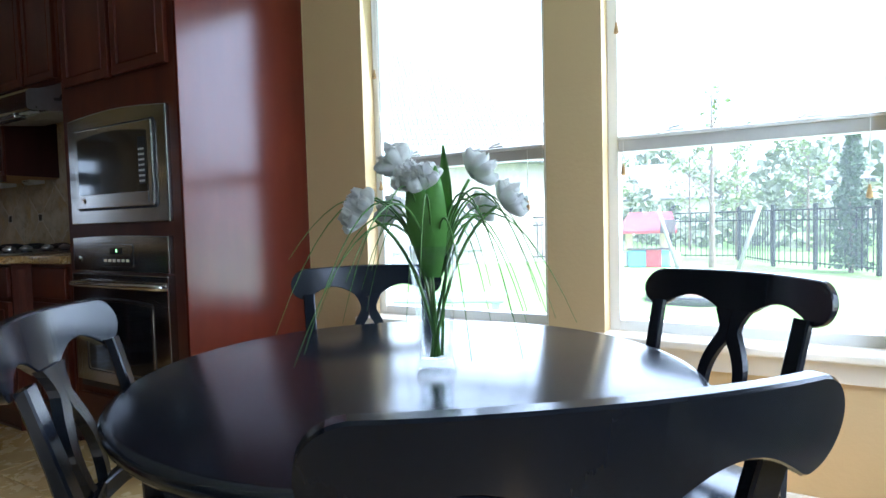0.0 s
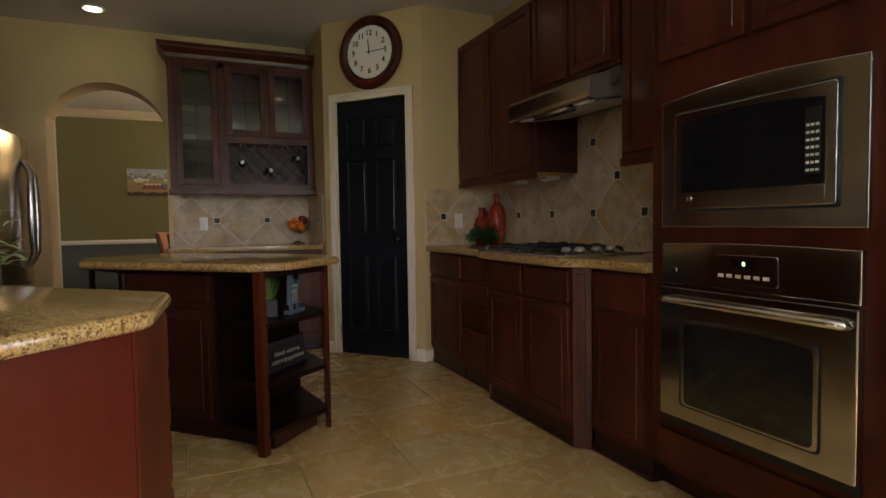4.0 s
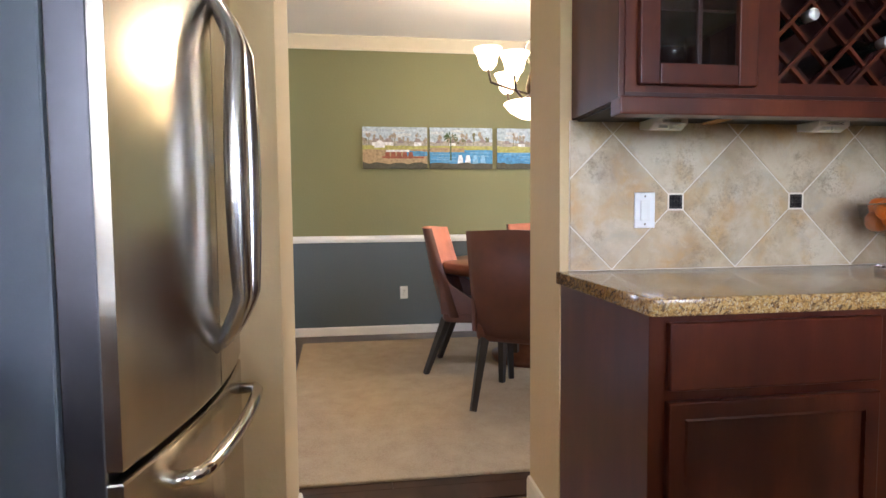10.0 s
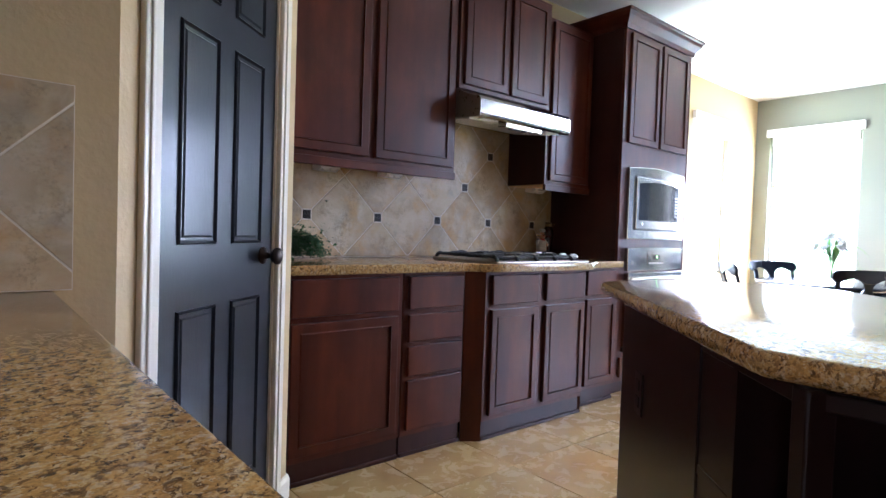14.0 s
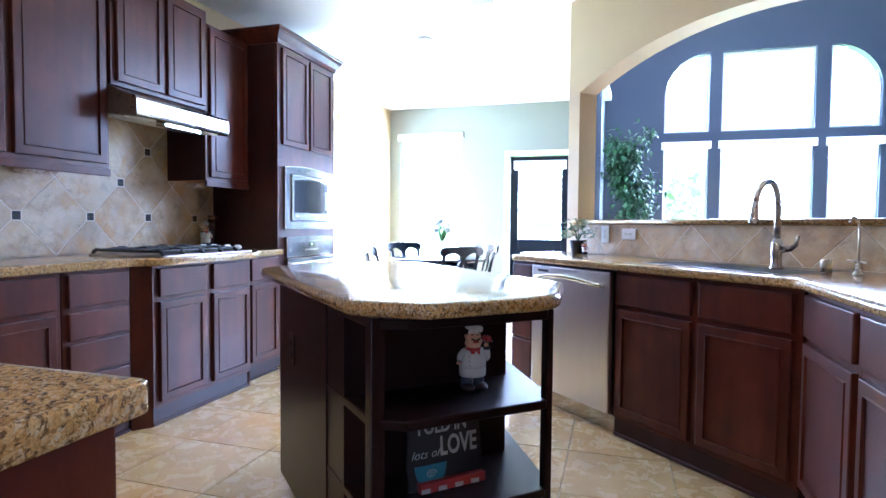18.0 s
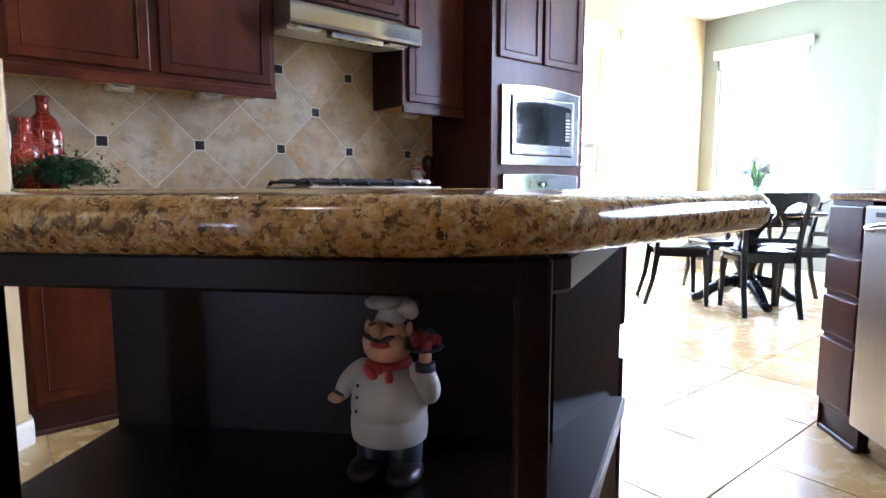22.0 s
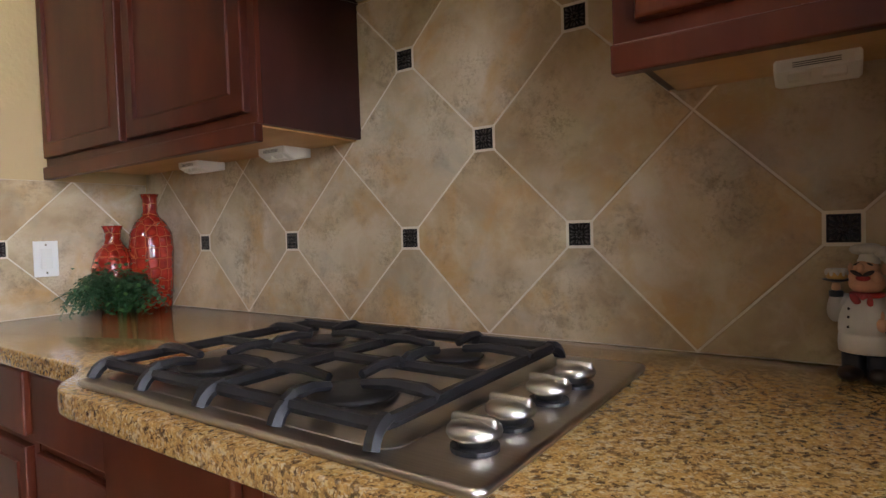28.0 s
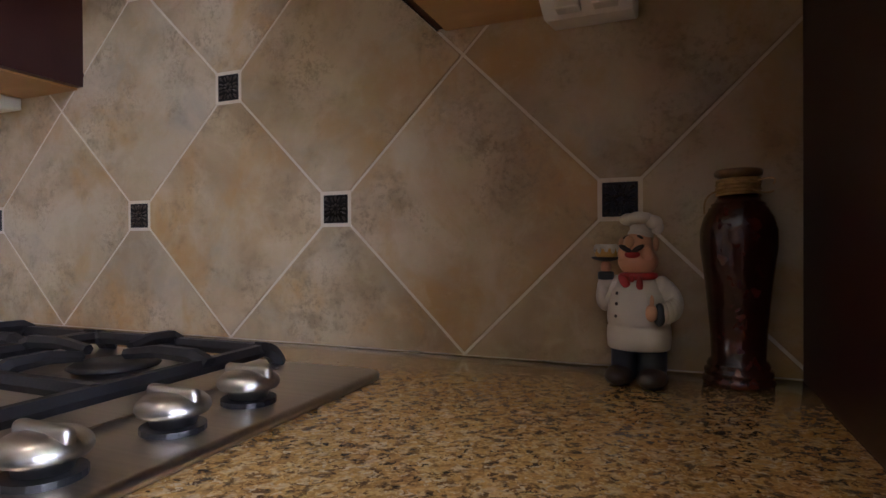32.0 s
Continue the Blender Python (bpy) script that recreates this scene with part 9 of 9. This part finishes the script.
# raised leaves round a flower on the cast metal
for k in range(24):
    ring, j = divmod(k, 8)
    g = math.pi / 4 * j + (math.pi / 8 if ring == 1 else 0)
    reach = 1.0 / max(abs(math.cos(g)), abs(math.sin(g)))
    r0, r1, w = ((0.0025, 0.0095, 0.0024), (0.0085, 0.0195, 0.0019), (0.0115, 0.0205, 0.0030))[ring]
    if ring:
        r0, r1 = r0 * reach * (0.95 if ring == 1 else 0.9), r1 * min(reach, 1.32)
    cg, sg = math.cos(g), math.sin(g)
    rim = [orn.verts.new((cg * r - sg * d, sg * r + cg * d, z)) for r, d, z in ((r0, 0, 0.008), (r0 * 0.4 + r1 * 0.6, -w, 0.008), (r1, -w * 0.5, 0.008), (r1, w * 0.5, 0.008), (r0 * 0.4 + r1 * 0.6, w, 0.008))]
    rm = r0 * 0.4 + r1 * 0.6
    top = orn.verts.new((cg * rm, sg * rm, 0.0128))
    for i in range(5):
        orn.faces.new((rim[i], rim[(i + 1) % 5], top)).material_index = 1
ORN = mesh_of(orn, [INSERT, RELIEF], "insert")
FLAT = pose(0, 0, 0, 90)


def backsplash(name, m, rects, node, inserts, label, tall=None):
    """Stone tiles laid on the point over the plane y = 0, u along x; node: where joints cross."""
    root = thing(name, label, "backsplash", m, kind="structure")
    part("grout", functools.reduce(lambda bm, r: box(r[0], r[1], -0.0062, -0.0005, max(r[2], tall[1]) if tall and r[1] - r[0] < 1.0 else r[2], r[3], bm=bm), rects, bmesh.new()), GROUT, root)
    for u0, u1, z0, z1 in rects[:1] if tall else rects:
        keep = [(-1, 0, -u0 - 0.001), (1, 0, u1 - 0.001), (0, -1, -z0 - 0.002), (0, 1, z1 - 0.001)]
        for a in range(-16, 17):
            for b in range(-16, 17):
                cu, cz = node[0] + DT * (a + b + 1) / 2, node[1] + DT * (a - b) / 2
                if cu < u0 - DT or cu > u1 + DT or cz < z0 - DT or cz > (tall[3] if tall and tall[0] < cu + DT / 2 and cu - DT / 2 < tall[2] else z1) + DT:
                    continue
                h = DT / 2 - 0.0031
                # one tile runs on from the low band up behind the hood
                own = list(keep)
                if tall and u1 - u0 > 1.0 and cz + h > tall[1] and cu + h > tall[0] and cu - h < tall[2]:
                    own[3] = (0, 1, tall[3])
                poly = clip_poly([(cu - h, cz), (cu, cz - h), (cu + h, cz), (cu, cz + h)], own)
                if len(poly) < 3 or area(poly) < 2e-4:
                    continue
                part("tile", chip(poly, 0.008, 0.0016), TILE, root, m=FLAT)
    for u, z in inserts:
        part("insert_joint", box(u - 0.0285, u + 0.0285, -0.0084, -0.002, z - 0.0285, z + 0.0285), GROUT, root)
        o = new("insert", ORN)
        o.parent = root
        o.matrix_basis = pose(u, -0.0005, z, 90)


ZN = 1.135
backsplash("backsplash_north", pose(0, YN, 0), [(-5.06, -2.747, 0.9145, 1.392), (-3.98, -3.215, 0.9145, 1.74)], (-3.39, ZN),
           [(-3.39 + k * DT, ZN) for k in range(-3, 2)] + [(-3.39 - DT / 2, ZN + DT / 2), (-3.39 - DT, ZN + DT), (-3.39, ZN + DT)], "beige stone tiles on the point with small dark metal inserts", (-3.98, 1.392, -3.215, 1.739))
backsplash("backsplash_west", place((XW, YS), (XW, 5)), [(-0.47 - YS, 0.711 - YS, 0.9145, 1.392)], (-0.108 - YS, ZN), [(-0.108 - YS, ZN), (0.328 - YS, ZN)], "beige stone tiles on the point below the wine rack")
backsplash("backsplash_pantry_side", place((XW, 0.72), PA), [(0.009, 0.641, 0.9145, 1.352)], (-6.04 - XW, ZN), [(-6.04 - XW, ZN), (0.033, ZN)], "beige stone tiles on the point beside the wine counter")
backsplash("backsplash_pantry_return", place(PB, (PB[0], YN)), [(0.017, YN - PB[1] - 0.009, 0.9145, 1.352)], (1.493 - PB[1], ZN), [(1.493 - PB[1], ZN)], "beige stone tiles on the point beside the pantry")
backsplash("backsplash_south", place((-3.72, YS), (-9, YS)), [(0.10, 1.925, 0.9145, 1.392)], (-3.72 + 4.935, ZN), [(-3.72 + 4.935 + k * DT, ZN) for k in (-1, 0, 1)], "beige stone tiles on the point above the counter")
backsplash("backsplash_bar", place(b0, b1), [(0.06, span(b0, b1) - 0.02, 0.9145, BAR_Z - 0.001)], (0.658, BAR_Z), [], "low strip of beige stone tiles behind the sink")

# floor tiles
PF = 0.4635
kitchen_floor = bpy.data.objects["floor"]
cache = {}
for i in range(-9, 11):
    for j in range(-4, 8):
        x, y = -3.17 + i * PF, -0.84 + j * PF
        keep = [(-1, 0, 6.83), (1, 0, 1.19), (0, 1, 2.095), (0, -1, 2.32)]
        cx, cy = x + PF / 2, y + PF / 2
        if cx > -2.2:
            keep.append((0, -1, 1.14))
        # the edge towards the living room
        nx, ny = 1.31, -1.35
        keep.append((nx, ny, nx * -3.55 + ny * -2.45)) if cx < -2.0 else None
        if cx < -5.2 and cy > 1.4:
            continue
        g = 0.0022
        poly = clip_poly([(x + g, y + g), (x + PF - g, y + g), (x + PF - g, y + PF - g), (x + g, y + PF - g)], keep)
        if len(poly) < 3 or area(poly) < 1e-3:
            continue
        local = tuple((round(p[0] - x, 4), round(p[1] - y, 4)) for p in poly)
        if local not in cache:
            cache[local] = mesh_of(chip(list(local), 0.007, 0.0022), FLOOR_TILE, "tile")
        o = new("tile", cache[local])
        o.parent = kitchen_floor
        o.matrix_basis = pose(x, y, -0.0065 + 0.0006 * r4.random())
# planks of the dining room and hall
dining_floor = bpy.data.objects["floor_dining"]
PLANK = mesh_of(chip([(0.0006, 0.0006), (0.1264, 0.0006), (0.1264, 1.2194), (0.0006, 1.2194)], 0.006, 0.0012), MATS["dark_floor_wood"], "plank")
for i in range(28):
    for j in range(7):
        y0 = -3.6 + j * 1.22 - (i * 0.37) % 1.22
        lo, hi = max(y0, -3.6), min(y0 + 1.22, 3.6)
        if hi - lo < 0.04:
            continue
        o = new("plank", PLANK)
        o.parent = dining_floor
        o.matrix_basis = pose(-10.4 + i * 0.127, lo, -0.0018) @ Matrix.Diagonal((1, (hi - lo) / 1.22, 1, 1))
